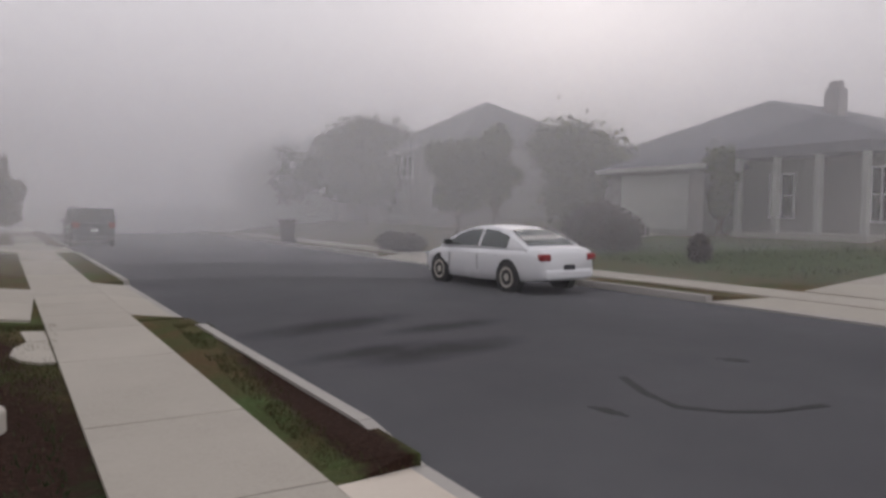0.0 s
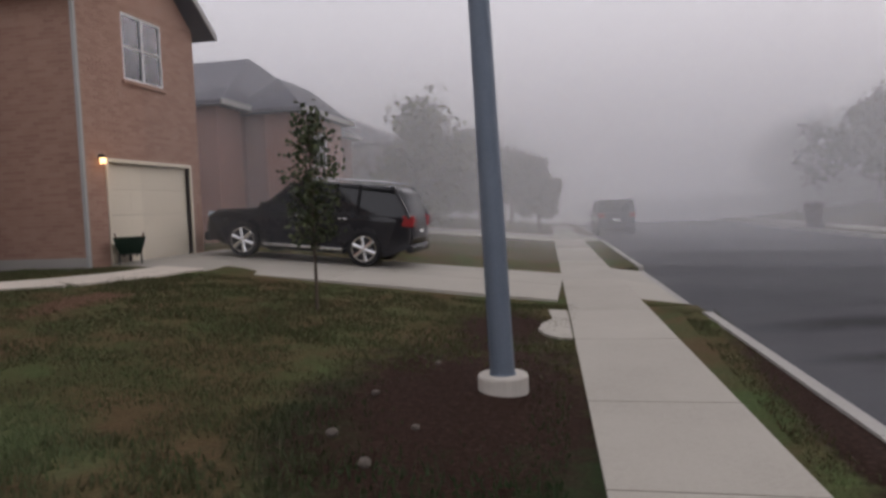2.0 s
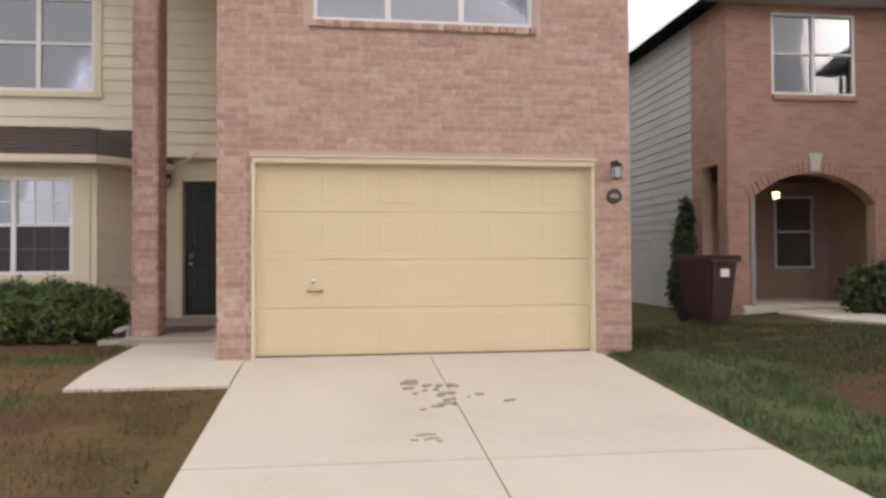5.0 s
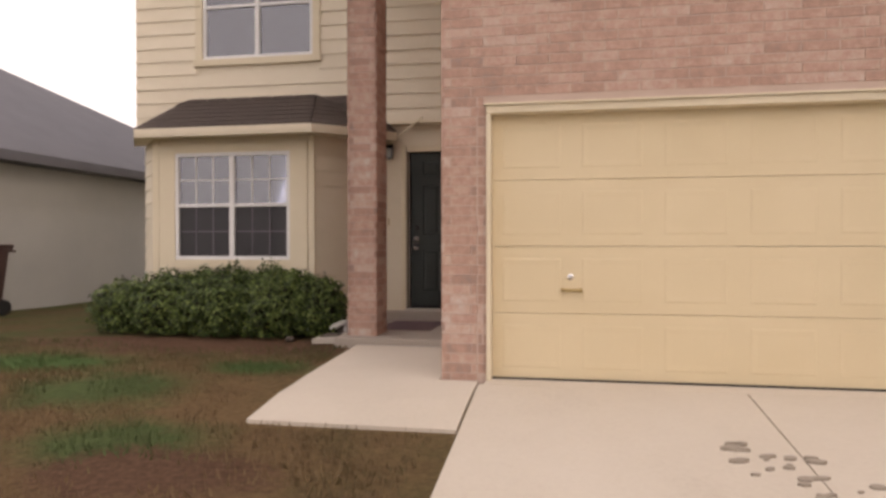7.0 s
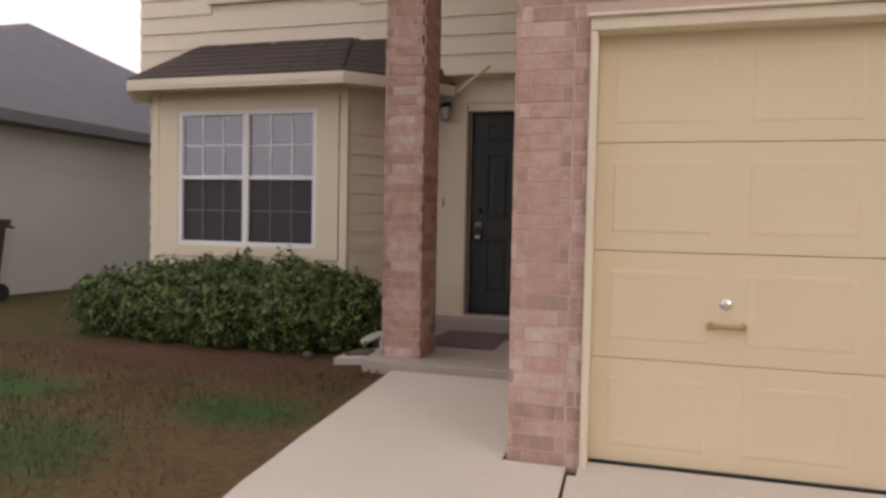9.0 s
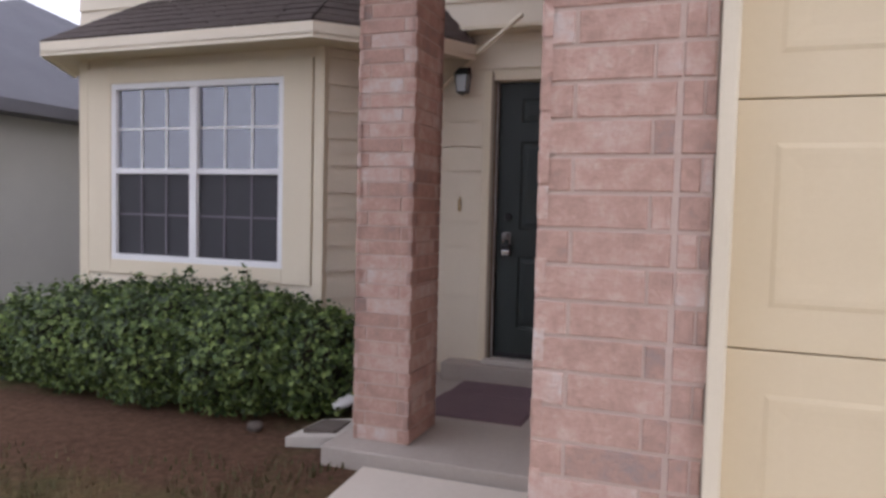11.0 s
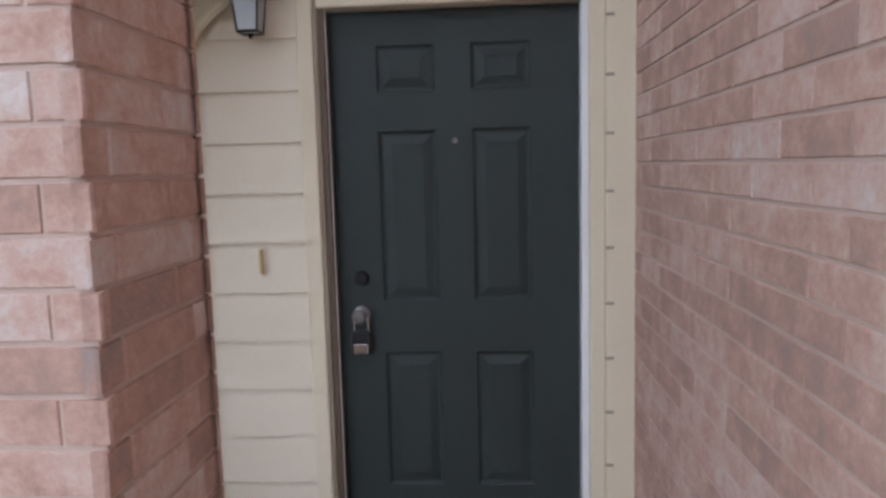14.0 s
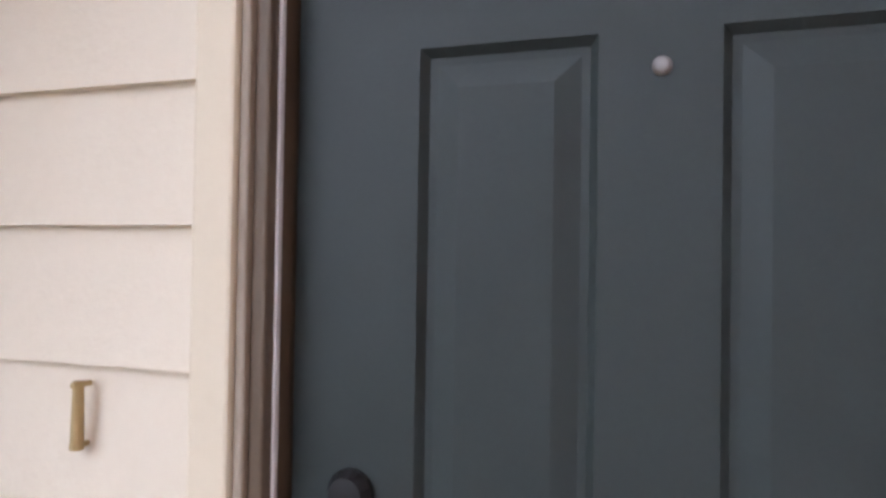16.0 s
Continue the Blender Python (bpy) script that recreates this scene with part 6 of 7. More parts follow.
# ---- vehicles ----
def vehicle(name, label, category, place, length, width, body_pts, glass_pts, arches, paint, belt, tumble, wheel_r, lamps=True, rack=False, rim=None):
    """A car along its own x axis, nose at +x: a lofted body with wheel arches, glasshouse, wheels, lamps, plate and mirrors."""
    v = tagged(thing(name, label, category, at=place))
    hw = width / 2

    def loft(pts, w_of, inset_bottom=0.0):
        bm = bmesh.new()
        rows = []
        for y in (-1, -0.97, -0.88, -0.5, 0.5, 0.88, 0.97, 1):
            k = {1: 0.965, 0.97: 0.985, 0.88: 0.997, 0.5: 1.008}[abs(y)]
            dz = {1: 0.05, 0.97: 0.02, 0.88: 0.004, 0.5: 0.0}[abs(y)]
            rows.append([bm.verts.new((x * k if abs(x) > length * 0.4 else x, y * w_of(x, z), z - (dz if z > 0.66 else 0))) for x, z in pts])
        n = len(pts)
        for r in range(7):
            for i in range(n):
                j = (i + 1) % n
                bm.faces.new((rows[r][i], rows[r][j], rows[r + 1][j], rows[r + 1][i]))
        bm.faces.new(rows[0][::-1])
        bm.faces.new(rows[7])
        return bm

    def half_width(x, z):
        end = max(0.0, (abs(x) - length * 0.36) / (length * 0.14))
        k = 1 - 0.10 * min(end, 1) ** 2
        if z > belt:
            k -= tumble * (z - belt)
        elif z < belt - 0.35:
            k -= 0.05
        return hw * k

    # side outline with the wheel arches cut into the sill
    low = []
    for ax in sorted(arches, reverse=True):
        for k in range(9):
            t = math.pi * k / 8
            low.append((ax + (wheel_r + 0.05) * math.cos(t), 0.30 * 0 + wheel_r * 0.62 + (wheel_r * 0.62) * math.sin(t)))
    part("body", loft(body_pts + low, half_width), paint, v, smooth=False)
    gh = loft(glass_pts, lambda x, z: half_width(x, z) * 0.985)
    part("glasshouse", gh, M_GLASS_D, v, "dark tinted windows")
    # roof panel and pillars over the glass
    zs = sorted(z for x, z in glass_pts)
    zr = zs[-1]
    rp = [p for p in glass_pts if p[1] > zr - 0.09]
    xa, xb = min(p[0] for p in rp), max(p[0] for p in rp)
    w = half_width(0, zr)
    part("roof", loft([(x, z + 0.016) for x, z in rp] + [(x, z - 0.03) for x, z in rp[::-1]], lambda x, z: half_width(x, z) * 1.0), paint, v)
    base = [p for p in glass_pts if p[1] < belt + 0.06]
    ba, bb = min(p[0] for p in base), max(p[0] for p in base)
    wb = half_width(0, belt)
    for s in (-1, 1):
        for lowx, hix in ((bb, xb), (ba, xa), ((ba + bb) / 2 - 0.05, (ba + bb) / 2 - 0.06), (ba * 0.5 + bb * 0.0, (xa * 0.62))):
            part("pillar", tube((lowx, s * wb * 0.985, belt), (hix, s * w * 0.99, zr - 0.01), 0.034, 0.03, 6), paint if lowx in (ba, bb) else M_BLACKMETAL, v)
        part("mirror", box(bb - 0.25, bb - 0.12, s * (wb + 0.02) - (0.0 if s > 0 else 0.16), s * (wb + 0.02) + (0.16 if s > 0 else 0.0), belt + 0.02, belt + 0.16, 0.03), paint, v)
        for hx in (0.62, -0.42):
            part("door_handle", box(hx - 0.62, hx - 0.40, s * (hw + 0.004) - 0.02, s * (hw + 0.004) + 0.02, belt - 0.13, belt - 0.09, 0.01), M_CHROME if rack else paint, v)
        if lamps:
            part("tail_lamp", box(-length / 2 - 0.012, -length / 2 + 0.26, hw * 0.62 if s > 0 else -hw * 0.925, hw * 0.925 if s > 0 else -hw * 0.62, belt - (0.20 if rack else 0.15), belt + (0.05 if rack else -0.02), 0.03), M_TAIL, v, "red tail lamp")
            part("head_lamp", box(length / 2 - 0.30, length / 2 * 0.975, s * hw * 0.72 - 0.16, s * hw * 0.72 + 0.16, belt - 0.30, belt - 0.15, 0.04), M_LANTERN, v)
        if rack:
            part("roof_rail", tube((xa + 0.1, s * w * 0.86, zr + 0.07), (xb - 0.2, s * w * 0.86, zr + 0.07), 0.02, sides=8), M_CHROME, v)
            part("running_board", box(arches[0] + 0.5 if arches[0] < 0 else arches[1] + 0.5, max(arches) - 0.5, s * hw * 0.92 - 0.08, s * hw * 0.92 + 0.08, 0.32, 0.38, 0.01), M_CHROME, v)
    part("number_plate", box(-length / 2 - 0.012, -length / 2 + 0.02, -0.16, 0.16, belt - 0.38, belt - 0.26, 0.006), M_BLIND, v)
    part("bumper", box(-length / 2 - 0.03, -length / 2 + 0.16, -hw * 0.86, hw * 0.86, 0.36, 0.56, 0.05), paint, v)
    part("bumper", box(length / 2 - 0.16, length / 2 + 0.03, -hw * 0.84, hw * 0.84, 0.30, 0.52, 0.05), paint, v)
    for ax in arches:
        for s in (-1, 1):
            y0 = s * (hw - 0.12)
            wh = new("wheel")
            wh.parent = v
            part("tyre", lathe([(wheel_r * 0.72, -0.10), (wheel_r * 0.95, -0.105), (wheel_r, -0.07), (wheel_r, 0.07), (wheel_r * 0.95, 0.105), (wheel_r * 0.72, 0.10)], 28, (ax, y0, wheel_r), "Y"), M_RUBBER, wh)
            bm = bmesh.new()
            yo = y0 + s * 0.10
            add_lathe(bm, [(wheel_r * 0.74, yo - 0.012), (wheel_r * 0.74, yo + 0.012), (wheel_r * 0.66, yo + 0.012), (wheel_r * 0.66, yo - 0.012)], 28, (ax, 0, wheel_r), "Y")
            for k in range(6):
                t = 2 * math.pi * k / 6 + 0.3
                c, q = math.cos(t), math.sin(t)
                add_tube(bm, (ax, yo + s * 0.008, wheel_r), (ax + wheel_r * 0.70 * c, yo, wheel_r + wheel_r * 0.70 * q), wheel_r * (0.16 if rim else 0.10), wheel_r * (0.30 if rim else 0.13), 6)
            add_lathe(bm, [(wheel_r * 0.2, yo - 0.01), (wheel_r * 0.2, yo + 0.02), (wheel_r * 0.05, yo + 0.03)], 14, (ax, 0, wheel_r), "Y")
            part("rim", bm, rim or M_CHROME, wh, "bright spoked rim")
    return v


def on_street(x, s):
    return s + STREET_SLOPE * (x - 3.0)


def sedan(label, place):
    """A rounded four-door saloon, nose at +x: lofted body and cabin with glass let into the cabin."""
    v = tagged(thing("car", label, "car", at=place))

    def mix(table, x):
        for (x0, a), (x1, b) in zip(table, table[1:]):
            if x <= x1:
                k = max(0.0, (x - x0) / (x1 - x0))
                k = k * k * (3 - 2 * k) * 0.5 + k * 0.5
                return a + (b - a) * k
        return table[-1][1]

    deck = ((-2.42, 0.88), (-2.30, 1.00), (-2.1, 1.035), (-1.4, 1.01), (0.9, 0.97), (1.5, 0.92), (2.1, 0.80), (2.34, 0.68), (2.42, 0.56))
    wide = ((-2.42, 0.70), (-2.28, 0.82), (-1.9, 0.885), (-0.5, 0.90), (1.3, 0.89), (2.0, 0.83), (2.3, 0.72), (2.42, 0.58))
    sill = ((-2.42, 0.34), (-2.0, 0.26), (0, 0.19), (2.0, 0.20), (2.42, 0.27))
    cabin = ((-1.98, 1.0), (-1.55, 1.20), (-1.1, 1.375), (-0.7, 1.455), (-0.2, 1.48), (0.25, 1.455), (0.62, 1.36), (1.05, 1.16), (1.42, 0.95))

    def body_ring(x):
        t, w, b = mix(deck, x), mix(wide, x), mix(sill, x)
        half = [(0.0, t + 0.015), (0.5 * w, t + 0.010), (0.82 * w, t - 0.015), (0.95 * w, t - 0.07), (w, t - 0.20), (w, 0.55), (0.97 * w, 0.40), (0.93 * w, b + 0.04), (0.84 * w, b)]
        return half + [(-y, z) for y, z in half[:0:-1]]

    def skin(xs, ring):
        bm = bmesh.new()
        rows = [[bm.verts.new((x, y, z)) for y, z in ring(x)] for x in xs]
        n = len(rows[0])
        for r in range(len(rows) - 1):
            for i in range(n):
                j = (i + 1) % n
                bm.faces.new((rows[r][i], rows[r][j], rows[r + 1][j], rows[r + 1][i]))
        bm.faces.new(rows[0])
        bm.faces.new(rows[-1][::-1])
        return bm

    def cab_half(x, z):
        """Half width of the cabin at a height."""
        k = max(0.0, z - 0.95)
        return 0.845 - 0.30 * k - 0.35 * k * k

    def cab_ring(x):
        t = mix(cabin, x)
        half = [(0.0, t + 0.012), (0.30, t + 0.009), (max(cab_half(x, t) - 0.14, 0.3) , t - 0.004)]
        for q in (0.93, 0.8, 0.55, 0.25, 0.0):
            z = 0.90 + (t - 0.90) * q
            half.append((cab_half(x, z), z))
        return half + [(-y, z) for y, z in half[:0:-1]]

    xs = [-2.42 + 4.84 * k / 40 for k in range(41)]
    part("body", skin(xs, body_ring), M_CARWHITE, v, smooth=True)
    part("cabin", skin([-1.98 + 3.4 * k / 30 for k in range(31)], cab_ring), M_CARWHITE, v, "white roof and pillars", smooth=True)

    def patch(f, nu=12, nv=6):
        bm = bmesh.new()
        g = [[bm.verts.new(f(i / nu, j / nv)) for j in range(nv + 1)] for i in range(nu + 1)]
        for i in range(nu):
            for j in range(nv):
                bm.faces.new((g[i][j], g[i + 1][j], g[i + 1][j + 1], g[i][j + 1]))
        return bm

    for sgn in (-1, 1):
        for xa, xb in ((-1.28, -0.27), (-0.17, 1.12)):
            def side(u, w, xa=xa, xb=xb):
                x = xa + (xb - xa) * u
                lo = 0.985
                z = lo + (max(mix(cabin, x) - 0.085, lo + 0.01) - lo) * w
                return (x, sgn * (cab_half(x, z) + 0.007), z)
            part("side_window", patch(side), M_CARGLASS, v)
        part("mirror", box(0.86, 1.02, sgn * 0.96 - 0.09, sgn * 0.96 + 0.09, 0.98, 1.12, 0.04), M_BLACKMETAL, v, "black door mirror")
        for hx in (-0.95, 0.12):
            part("door_handle", box(hx - 0.09, hx + 0.09, sgn * 0.905 - 0.014, sgn * 0.905 + 0.014, 0.80, 0.835, 0.01), M_CARWHITE, v)
        for hx in (-0.22, 0.95):
            part("door_seam", box(hx - 0.006, hx + 0.006, sgn * 0.902 - 0.006, sgn * 0.902 + 0.006, 0.42, 0.80), M_BLACKMETAL, v)

        part("tail_lamp", box(-2.44, -2.22, sgn * 0.66 - 0.14, sgn * 0.66 + 0.14, 0.74, 0.90, 0.045), M_TAIL, v, "red tail lamp")
        part("head_lamp", box(2.10, 2.36, sgn * 0.60 - 0.13, sgn * 0.60 + 0.13, 0.60, 0.72, 0.04), M_LANTERN, v)
    for xa, xb, nm in ((-1.86, -1.02, "rear_window"), (0.52, 1.34, "windscreen")):
        def pane(u, w, xa=xa, xb=xb):
            x = xa + (xb - xa) * w
            t = mix(cabin, x)
            y = (2 * u - 1) * (cab_half(x, t) - 0.10)
            return (x, y, t + 0.022 - 0.012 * abs(2 * u - 1))
        part(nm, patch(pane), M_CARGLASS, v)
    part("number_plate", box(-2.445, -2.40, -0.16, 0.16, 0.55, 0.66, 0.006), M_SCREEN, v, "dark number plate recess")
    part("bumper", box(-2.47, -2.28, -0.70, 0.70, 0.34, 0.56, 0.06), M_CARWHITE, v)
    part("bumper", box(2.26, 2.45, -0.60, 0.60, 0.27, 0.50, 0.06), M_CARWHITE, v)
    r = 0.33
    for ax in (1.42, -1.35):
        for sgn in (-1, 1):
            w = mix(wide, ax)
            part("wheel_arch", lathe([(0.01, sgn * (w - 0.2)), (r + 0.065, sgn * (w - 0.2)), (r + 0.065, sgn * (w + 0.004)), (0.01, sgn * (w + 0.004))], 28, (ax, 0, r + 0.02), "Y"), M_RUBBER, v, "dark wheel arch")
            wh = new("wheel")
            wh.parent = v
            y0 = sgn * (w - 0.085)
            part("tyre", lathe([(r * 0.72, y0 - 0.1), (r * 0.95, y0 - 0.105), (r, y0 - 0.07), (r, y0 + 0.07), (r * 0.95, y0 + 0.105), (r * 0.72, y0 + 0.1)], 28, (ax, 0, r), "Y"), M_RUBBER, wh)
            yo = y0 + sgn * 0.092
            bm = lathe([(0.005, yo + sgn * 0.02), (r * 0.2, yo + sgn * 0.018), (r * 0.3, yo), (r * 0.62, yo + sgn * 0.01), (r * 0.70, yo + sgn * 0.014), (r * 0.70, yo - sgn * 0.05)], 28, (ax, 0, r), "Y")
            part("rim", bm, M_STONE, wh, "pale wheel cover")
    return v


turn_st = math.degrees(math.atan(STREET_SLOPE))
cx = 14.2
sedan("white four-door sedan parked by the far kerb", pose(cx, -19.1, -0.80, 0, 0, turn_st + 1.5) @ Matrix.Scale(1.05, 4))
SUV_BODY = [(-2.50, 0.45), (-2.55, 0.70), (-2.52, 1.16), (-2.3, 1.22), (0.9, 1.20), (1.2, 1.17), (2.2, 1.08), (2.48, 0.92), (2.55, 0.60), (2.5, 0.36), (2.2, 0.32)]
SUV_GLASS = [(-2.48, 1.18), (-2.30, 1.72), (-2.05, 1.85), (0.1, 1.87), (0.45, 1.78), (1.15, 1.18), (0.9, 1.1), (-2.2, 1.1)]
gz_r, gz_f = ground_z(15.25, -4.1) + 0.03, ground_z(15.25, -1.15) + 0.03
tilt = math.degrees(math.atan2(gz_f - gz_r, 2.95))
suv_pose = Matrix.Translation((15.25, -2.65, (gz_r + gz_f) / 2)) @ Matrix.Rotation(radians(90), 4, "Z") @ Matrix.Rotation(radians(-tilt), 4, "Y")
vehicle("suv", "black sport utility vehicle with bright rims on the driveway", "car", suv_pose, 5.1, 2.0, SUV_BODY, SUV_GLASS, (1.5, -1.46), M_CARBLACK, 1.16, 0.16, 0.40, rack=True)
tx = 38.5
vehicle("truck", "dark pickup parked by the near kerb in the mist", "car", pose(tx, on_street(tx, -12.35), -0.80, 0, 0, turn_st), 5.4, 2.0, SUV_BODY, SUV_GLASS, (1.5, -1.46), M_CARDARK, 1.16, 0.16, 0.40, rack=True)


# ---- houses further off ----
def far_house(label, x0, x1, y0, y1, base, eave, ridge, wall_m, roof_m, front=-1, hip=2.0, ridge_axis="x", garage=None, windows=(), porch=None, chimney=None):
    """A house with storeys, openings and roofline; front: the way its street side faces on y."""
    h = tagged(thing("house", label, "house"))
    fy = y0 if front < 0 else y1
    part("wall", box(x0, x1, y0, y1, base - 1.2, eave), wall_m, h)
    o = 0.45
    if ridge_axis == "x":
        ym = (y0 + y1) / 2
        a, b = (x0 + hip, ym, ridge), (x1 - hip, ym, ridge)
    else:
        xm = (x0 + x1) / 2
        a, b = (xm, y0 + hip, ridge), (xm, y1 - hip, ridge)
    c = [(x0 - o, y0 - o, eave), (x1 + o, y0 - o, eave), (x1 + o, y1 + o, eave), (x0 - o, y1 + o, eave)]
    d = [(p[0], p[1], eave - 0.16) for p in c]
    if ridge_axis == "x":
        fs = [(0, 1, 5, 4), (1, 2, 5), (2, 3, 4, 5), (3, 0, 4)]
    else:
        fs = [(0, 1, 4), (1, 2, 5, 4), (2, 3, 5), (3, 0, 4, 5)]
    part("roof", faces_bm(c + [a, b] + d, fs + [(0, 6, 7, 1), (1, 7, 8, 2), (2, 8, 9, 3), (3, 9, 6, 0), (6, 9, 8, 7)]), roof_m, h)
    part("fascia", box(x0 - o - 0.02, x1 + o + 0.02, (y0 - o - 0.03) if front < 0 else (y1 + o), (y0 - o) if front < 0 else (y1 + o + 0.03), eave - 0.17, eave + 0.02), M_GREYSIDE, h)
    for wx0, wx1, wz0, wz1 in windows:
        f = front
        win = part("window", box(wx0, wx1, fy + f * 0.03 - 0.03, fy + f * 0.03 + 0.03, wz0, wz1), M_GLASS_D, h)
        for q in ((wx0 - 0.06, wx0, wz0, wz1), (wx1, wx1 + 0.06, wz0, wz1), (wx0 - 0.06, wx1 + 0.06, wz1, wz1 + 0.06), (wx0 - 0.08, wx1 + 0.08, wz0 - 0.07, wz0), (wx0, wx1, (wz0 + wz1) / 2 - 0.02, (wz0 + wz1) / 2 + 0.02), ((wx0 + wx1) / 2 - 0.02, (wx0 + wx1) / 2 + 0.02, wz0, wz1)):
            part("window_frame", box(q[0], q[1], fy + f * 0.05 - 0.04, fy + f * 0.05 + 0.04, q[2], q[3]), M_WHITE, win)
    if garage:
        gx0, gx1 = garage
        g = part("garage_door", box(gx0, gx1, fy + front * 0.02 - 0.03, fy + front * 0.02 + 0.03, base, base + 2.15), M_GREYSIDE, h)
        for k in range(1, 4):
            part("section_line", box(gx0, gx1, fy + front * 0.055 - 0.01, fy + front * 0.055 + 0.01, base + k * 0.54 - 0.012, base + k * 0.54 + 0.012), M_FARWALL, g)
    if porch:
        px0, px1, ph = porch
        part("porch_roof", box(px0 - 0.2, px1 + 0.2, fy + front * 1.6 if front < 0 else fy, fy if front < 0 else fy + 1.6, base + ph, base + ph + 0.35), roof_m, h)
        n = 4
        for k in range(n):
            px = px0 + (px1 - px0) * k / (n - 1)
            part("porch_post", box(px - 0.1, px + 0.1, fy + front * 1.45 - 0.1, fy + front * 1.45 + 0.1, base - 0.1, base + ph, 0.01), M_GREYSIDE, h)
        part("porch_floor", box(px0 - 0.2, px1 + 0.2, fy + front * 1.6 if front < 0 else fy, fy if front < 0 else fy + 1.6, base - 0.4, base), M_KERB, h)
    if chimney:
        qx, qy, qz = chimney
        part("chimney", box(qx - 0.30, qx + 0.30, qy - 0.3, qy + 0.3, eave, qz, 0.01), wall_m, h)
        part("chimney_cap", box(qx - 0.2, qx + 0.2, qy - 0.2, qy + 0.2, qz, qz + 0.3, 0.02), wall_m, h)
    return h


fb = 0.45
far_house("pale single-storey house with a white-posted porch and a chimney", 11.0, 27.0, -44, -32.2, fb, 3.25, 6.0, M_FARWALL, M_SHINGLE_G, front=1, hip=4.0, ridge_axis="y", windows=((15.0, 15.9, 1.0, 2.5), (11.6, 12.2, 0.9, 2.6)), porch=(11.6, 16.2, 2.6), chimney=(16.1, -36.2, 6.05))
far_house("pale low garage wing across the street", 17.3, 22.3, -36, -30.2, fb, 2.9, 4.3, M_FARWALL, M_SHINGLE_G, front=1, hip=2.2, garage=(18.0, 21.6))
far_house("tan two-storey house in the mist across the street", 33.0, 46.0, -40, -29.0, 0.5, 4.9, 8.3, M_FARWALL, M_SHINGLE_G, front=1, hip=6.0, windows=((35, 36.4, 3.2, 4.5), (39, 40.4, 3.2, 4.5), (43, 44.4, 3.2, 4.5), (35, 36.4, 1.2, 2.6)), garage=(39.5, 44.5))
far_house("misty two-storey house further along the far side", 49, 62, -40, -29, 0.5, 5.2, 8.8, M_FARWALL, M_SHINGLE_G, front=1, hip=5.0, windows=((51, 52.5, 3.4, 4.7), (56, 57.5, 3.4, 4.7)), garage=(56.5, 61))
far_house("misty house at the end of the far side", 66, 80, -40, -29, 0.5, 5.4, 9.0, M_FARWALL, M_SHINGLE_G, front=1, hip=5.0, windows=((68, 69.5, 3.4, 4.7),))
far_house("pink brick two-storey house beyond the black car", 21.5, 36.0, 3.2, 14.0, 0.2, 5.0, 8.0, M_FARBRICK, M_SHINGLE_G, front=-1, hip=2.2, ridge_axis="y", windows=((26.5, 27.3, 3.3, 4.4), (29.5, 30.8, 3.3, 4.4), (29.5, 30.8, 1.0, 2.4)))
far_house("pink brick projecting wing beyond the black car", 23.6, 28.6, 1.2, 3.2, 0.2, 4.9, 6.2, M_FARBRICK, M_SHINGLE_G, front=-1, hip=0.9, windows=((25.2, 26.4, 2.9, 4.1),), garage=(24.2, 27.8))
far_house("misty house further along the near side", 40, 52, 2, 12, 0.2, 5.0, 7.6, M_FARWALL, M_SHINGLE_G, front=-1, hip=4.0, windows=((42, 43.4, 3.2, 4.5), (46, 47.4, 1.0, 2.4)), garage=(47.5, 51.5))
far_house("grey single-storey house next door with a dark shingle roof", -24, -10.3, 2.6, 14.5, 0.0, 2.55, 5.1, M_GREYSIDE, M_SHINGLE_G, front=-1, hip=3.8, windows=((-14, -12.6, 0.9, 2.0),))

# trees and shrubs in the mist
tree("leafy green street tree by the next-but-one house", 36.2, -0.4, 5.2, (3.6, 0.0), 61, count=11000, leaf=0.34)
tree("tall ragged tree behind the parked car", 42.6, -2.8, 4.9, (2.4, 0.4), 62, count=11000, leaf=0.36)
tree("small tree near the pavement in the mist", 44, -6.3, 4.0, (1.7, 0.6), 63, count=6000, leaf=0.36)
tree("misty tree further down the near side", 50, -4.0, 6.0, (2.4, 1.6), 64, count=4000, leaf=0.3)
tree("broad green tree before the far houses", 43, -27.5, 7.0, (3.8, 0.8), 65, count=12000, leaf=0.4)
tree("rounded tree before the tan house", 29.6, -26.8, 4.9, (1.7, 0.3), 66, count=9000, leaf=0.26)
tree("slim rounded tree beside it", 26.9, -27.2, 5.0, (1.2, 0.3), 67, count=8000, leaf=0.26)
tree("dark spreading tree behind the white car", 26.2, -31.6, 4.5, (3.3, 0.0), 68, count=14000, leaf=0.28)
tree("narrow evergreen against the pale porch", 16.7, -30.4, 3.4, (0.8, 0.0), 69, count=6000, leaf=0.16)
tree("misty tree beyond the far bins", 55, -26.0, 6.5, (3.2, 1.2), 70, count=5000, leaf=0.3)
tree("pale tree at the end of the street", 66, -26, 6.5, (3.2, 1.2), 71, count=4000, leaf=0.35)
tree("pale tree at the end of the near pavement", 62, -3, 6.5, (3.0, 1.2), 72, count=4000, leaf=0.35)
zb = ground_z(17.4, -26.2)
hedge("large rounded dark purple-brown shrub on the far lawn", [(17.7, -26.3, zb + 0.65, 1.0, 0.9, 0.75), (18.6, -26.2, zb + 0.8, 1.1, 1.0, 0.85), (19.4, -26.4, zb + 0.6, 0.8, 0.9, 0.7)], 9000, 0.11, 81, zb, M_FOLIAGE_P, "shrub", "shrub")
zb = ground_z(15.3, -26.6)
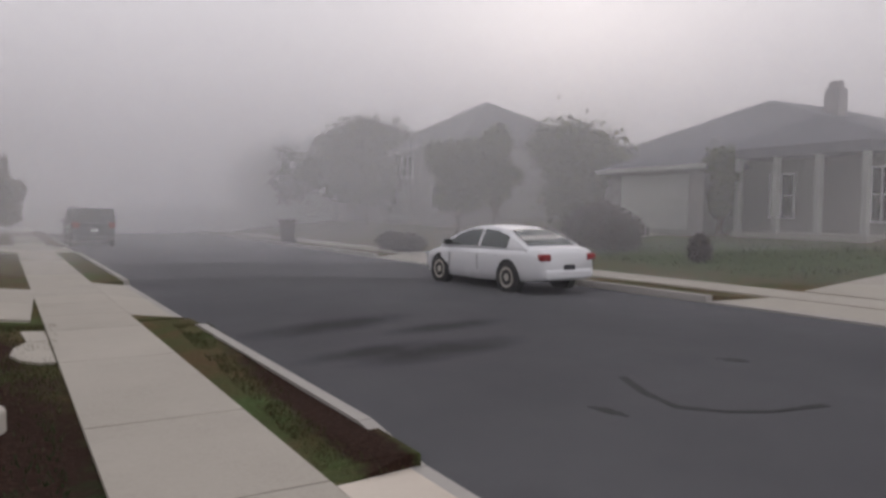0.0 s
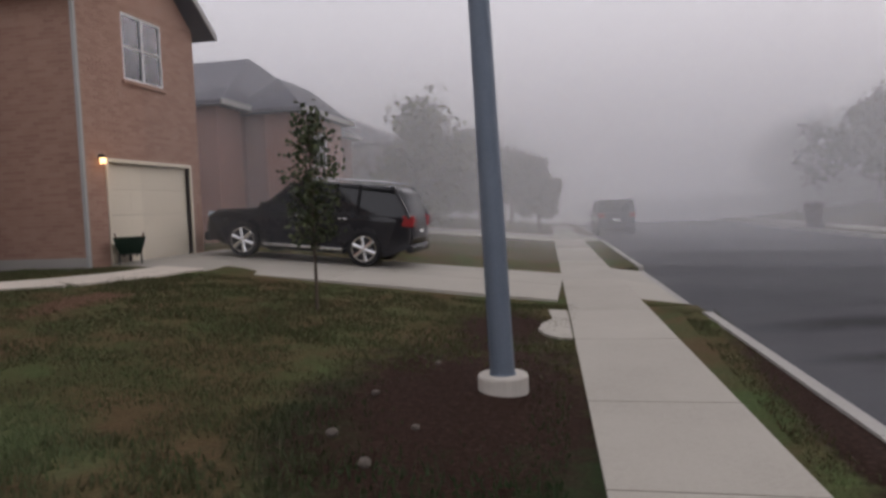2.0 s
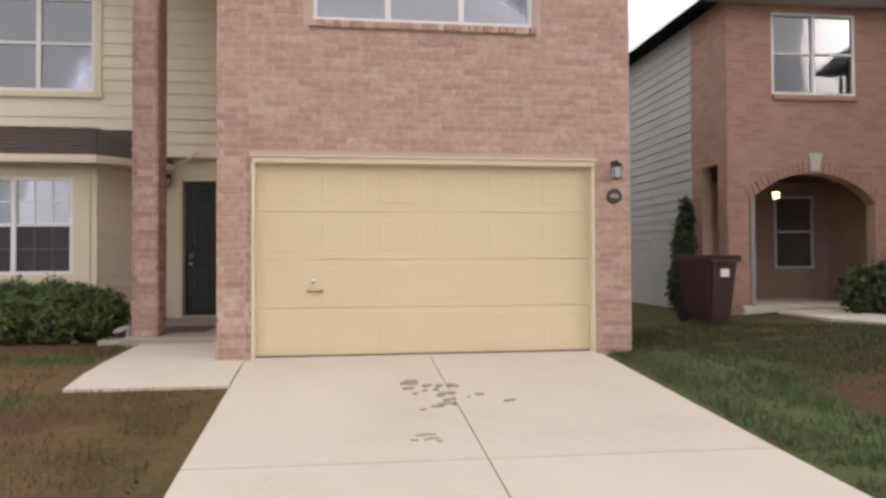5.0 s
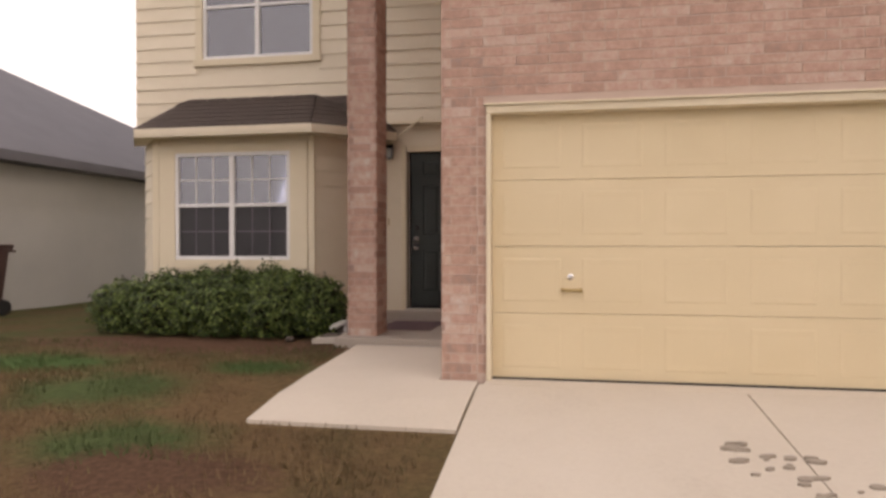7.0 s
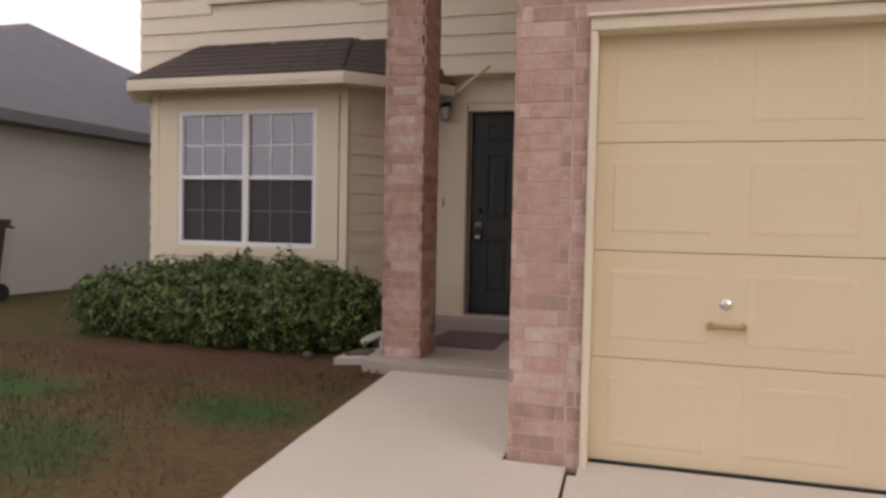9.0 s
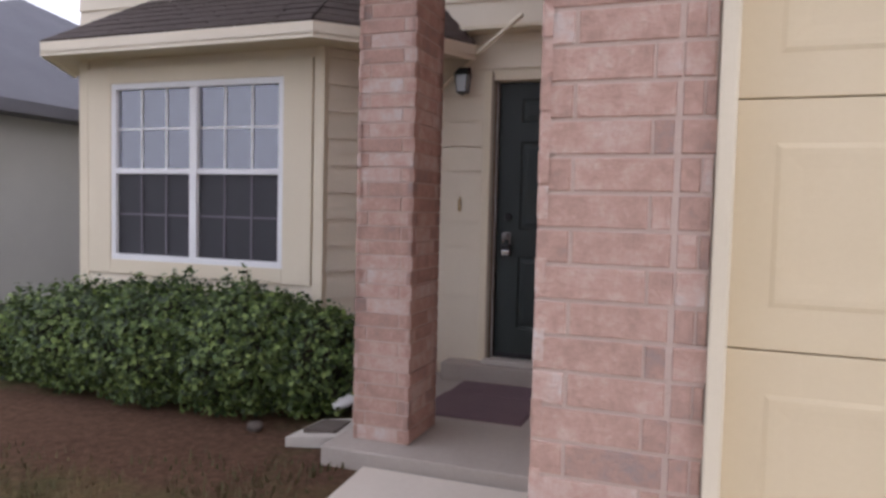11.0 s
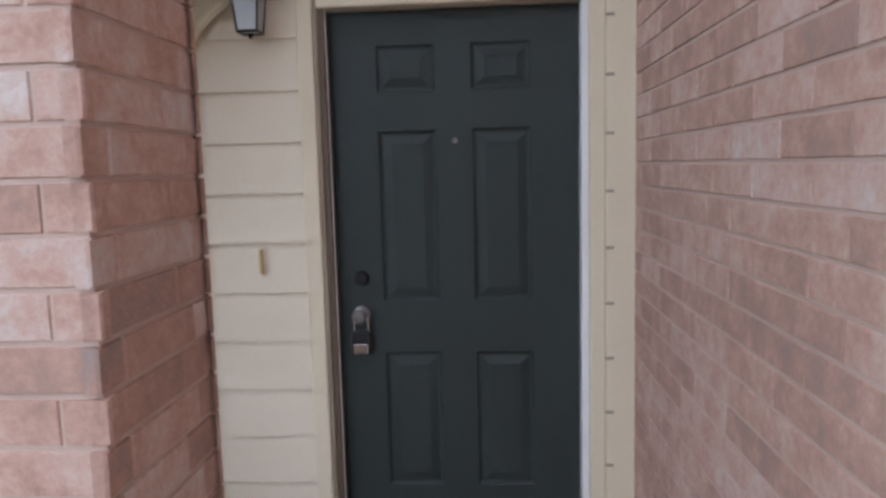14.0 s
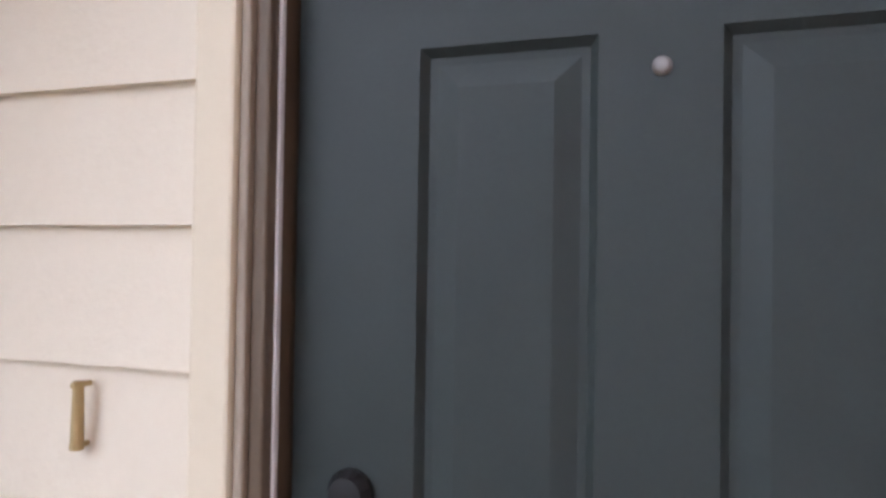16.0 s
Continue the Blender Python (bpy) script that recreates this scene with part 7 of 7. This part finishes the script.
hedge("small dry brown shrub on the far lawn", [(13.4, -25.6, ground_z(13.4, -25.6) + 0.35, 0.32, 0.3, 0.45)], 1500, 0.09, 82, ground_z(13.4, -25.6), M_FOLIAGE_P, "shrub", "shrub")
zb = ground_z(26.5, -22.2)
hedge("low dark scrubby bush by the far kerb", [(25.6, -22.0, zb + 0.35, 0.9, 0.7, 0.42), (27.2, -22.1, zb + 0.35, 0.9, 0.7, 0.42)], 3500, 0.11, 83, zb, M_FOLIAGE_P, "shrub", "shrub")

# ---- mist banks ----
def mist_bank(radius, density, height, top=0.08):
    """A thin upright sheet of mist that bends round the gardens."""
    pts = []
    n = 48
    for k in range(n + 1):
        a = radians(-118 + 190 * k / n)
        pts.append((1.0 + radius * math.cos(a), -7.0 + radius * math.sin(a)))
    verts = [(x, y, z) for z in (-2.0, height + 50.0) for x, y in pts]
    faces = [(k, k + 1, n + 2 + k, n + 1 + k) for k in range(n)]
    me = bpy.data.meshes.new("mist")
    me.from_pydata(verts, [], faces)
    me.materials.append(mist_mat("thin_mist", density, height, top))
    ob = tagged(new("mist", me), "thin pale morning mist hanging over the street", "mist", kind="stuff")
    return ob


for r_, d_, h_ in ((14, 0.05, 8), (19, 0.13, 10), (24.5, 0.22, 12), (31, 0.23, 14.5), (37.5, 0.23, 18), (47, 0.23, 21)):
    mist_bank(r_, d_, h_)
mist_bank(56, 0.86, 17, 0.36)


# ---- grass blades ----
def grass():
    rnd = random.Random(90)
    verts, faces = [], []

    def blade(x, y, s):
        z = ground_z(x, y) - 0.03
        a = rnd.uniform(0, 6.283)
        w = 0.006 * s + 0.003
        h = s * rnd.uniform(0.018, 0.045)
        dx, dy = math.cos(a) * w, math.sin(a) * w
        lx, ly = rnd.gauss(0, 0.4) * h, rnd.gauss(0, 0.4) * h
        i = len(verts)
        verts.extend(((x - dx, y - dy, z), (x + dx, y + dy, z), (x + lx, y + ly, z + h + 0.02)))
        faces.append((i, i + 1, i + 2))

    for n, x0, x1, y0, y1, dens in ((120000, 2.05, 11.0, -8.9, 3.0, 1.05), (52000, -8.5, -1.99, -6.5, 1.7, 1.05), (5000, 3.2, 10.3, -10.98, -10.45, 0.8), (3000, 9.0, 17.0, -30.0, -24.5, 2.4)):
        k = 0
        while k < n:
            x, y = rnd.uniform(x0, x1), rnd.uniform(y0, y1)
            k += 1
            if x > -3.5 and x < -1.85 and y > -1.3:
                continue
            if 6.4 < x < 11.5 and y > -1.2 and abs(y - (0.9 - (x - 7.0) * 0.7)) < 0.75:
                continue
            if x > 5.6 and y > 2.0:
                continue
            bare = 0.0
            for cx_, cy_, rx, ry in SOIL_PATCHES:
                bare = max(bare, 1 - math.hypot((x - cx_) / rx, (y - cy_) / ry))
            if rnd.random() < bare * 1.35 or rnd.random() < 0.55 - 1.6 * noise.noise(Vector((x * 1.7, y * 1.7, 3))) - 0.6 * noise.noise(Vector((x * 5, y * 5, 9))) - 0.35:
                continue
            s = dens * (1.0 + 0.8 * max(0, noise.noise(Vector((x * 0.5, y * 0.5, 7)))))
            if 2.0 < x < 3.2:
                s *= 1.5
            blade(x, y, s)
    me = bpy.data.meshes.new("grass")
    me.from_pydata(verts, [], faces)
    me.materials.append(M_BLADE)
    tagged(new("grass", me), "short uneven grass blades on the lawn", "grass", kind="stuff")


grass()

# ---- bricks, laid last ----
for nm, parent, fm, cells in BRICK_JOBS:
    if nm == "column":
        near = [c for c in cells if c[1] < 2.3]
        rest = [c for c in cells if c[1] >= 2.3]
    elif nm == "side":
        near = [c for c in cells if 0.15 < c[1] < 2.5 and c[0] > 0.9][:300]
        rest = [c for c in cells if c not in near]
    elif nm == "front":
        near = [c for c in cells if c[0] < 0.36 and c[1] < 2.6]
        rest = [c for c in cells if c not in near]
    else:
        near, rest = [], cells
    for u, z, ln in near:
        brick_object(ln, fm @ Matrix.Translation((u, 0, z)), parent, M_BRICK)
    mat = M_BRICK_N if nm.startswith("n_") else M_BRICK_J
    if rest:
        joined_bricks("bricks", rest, fm, mat, parent)
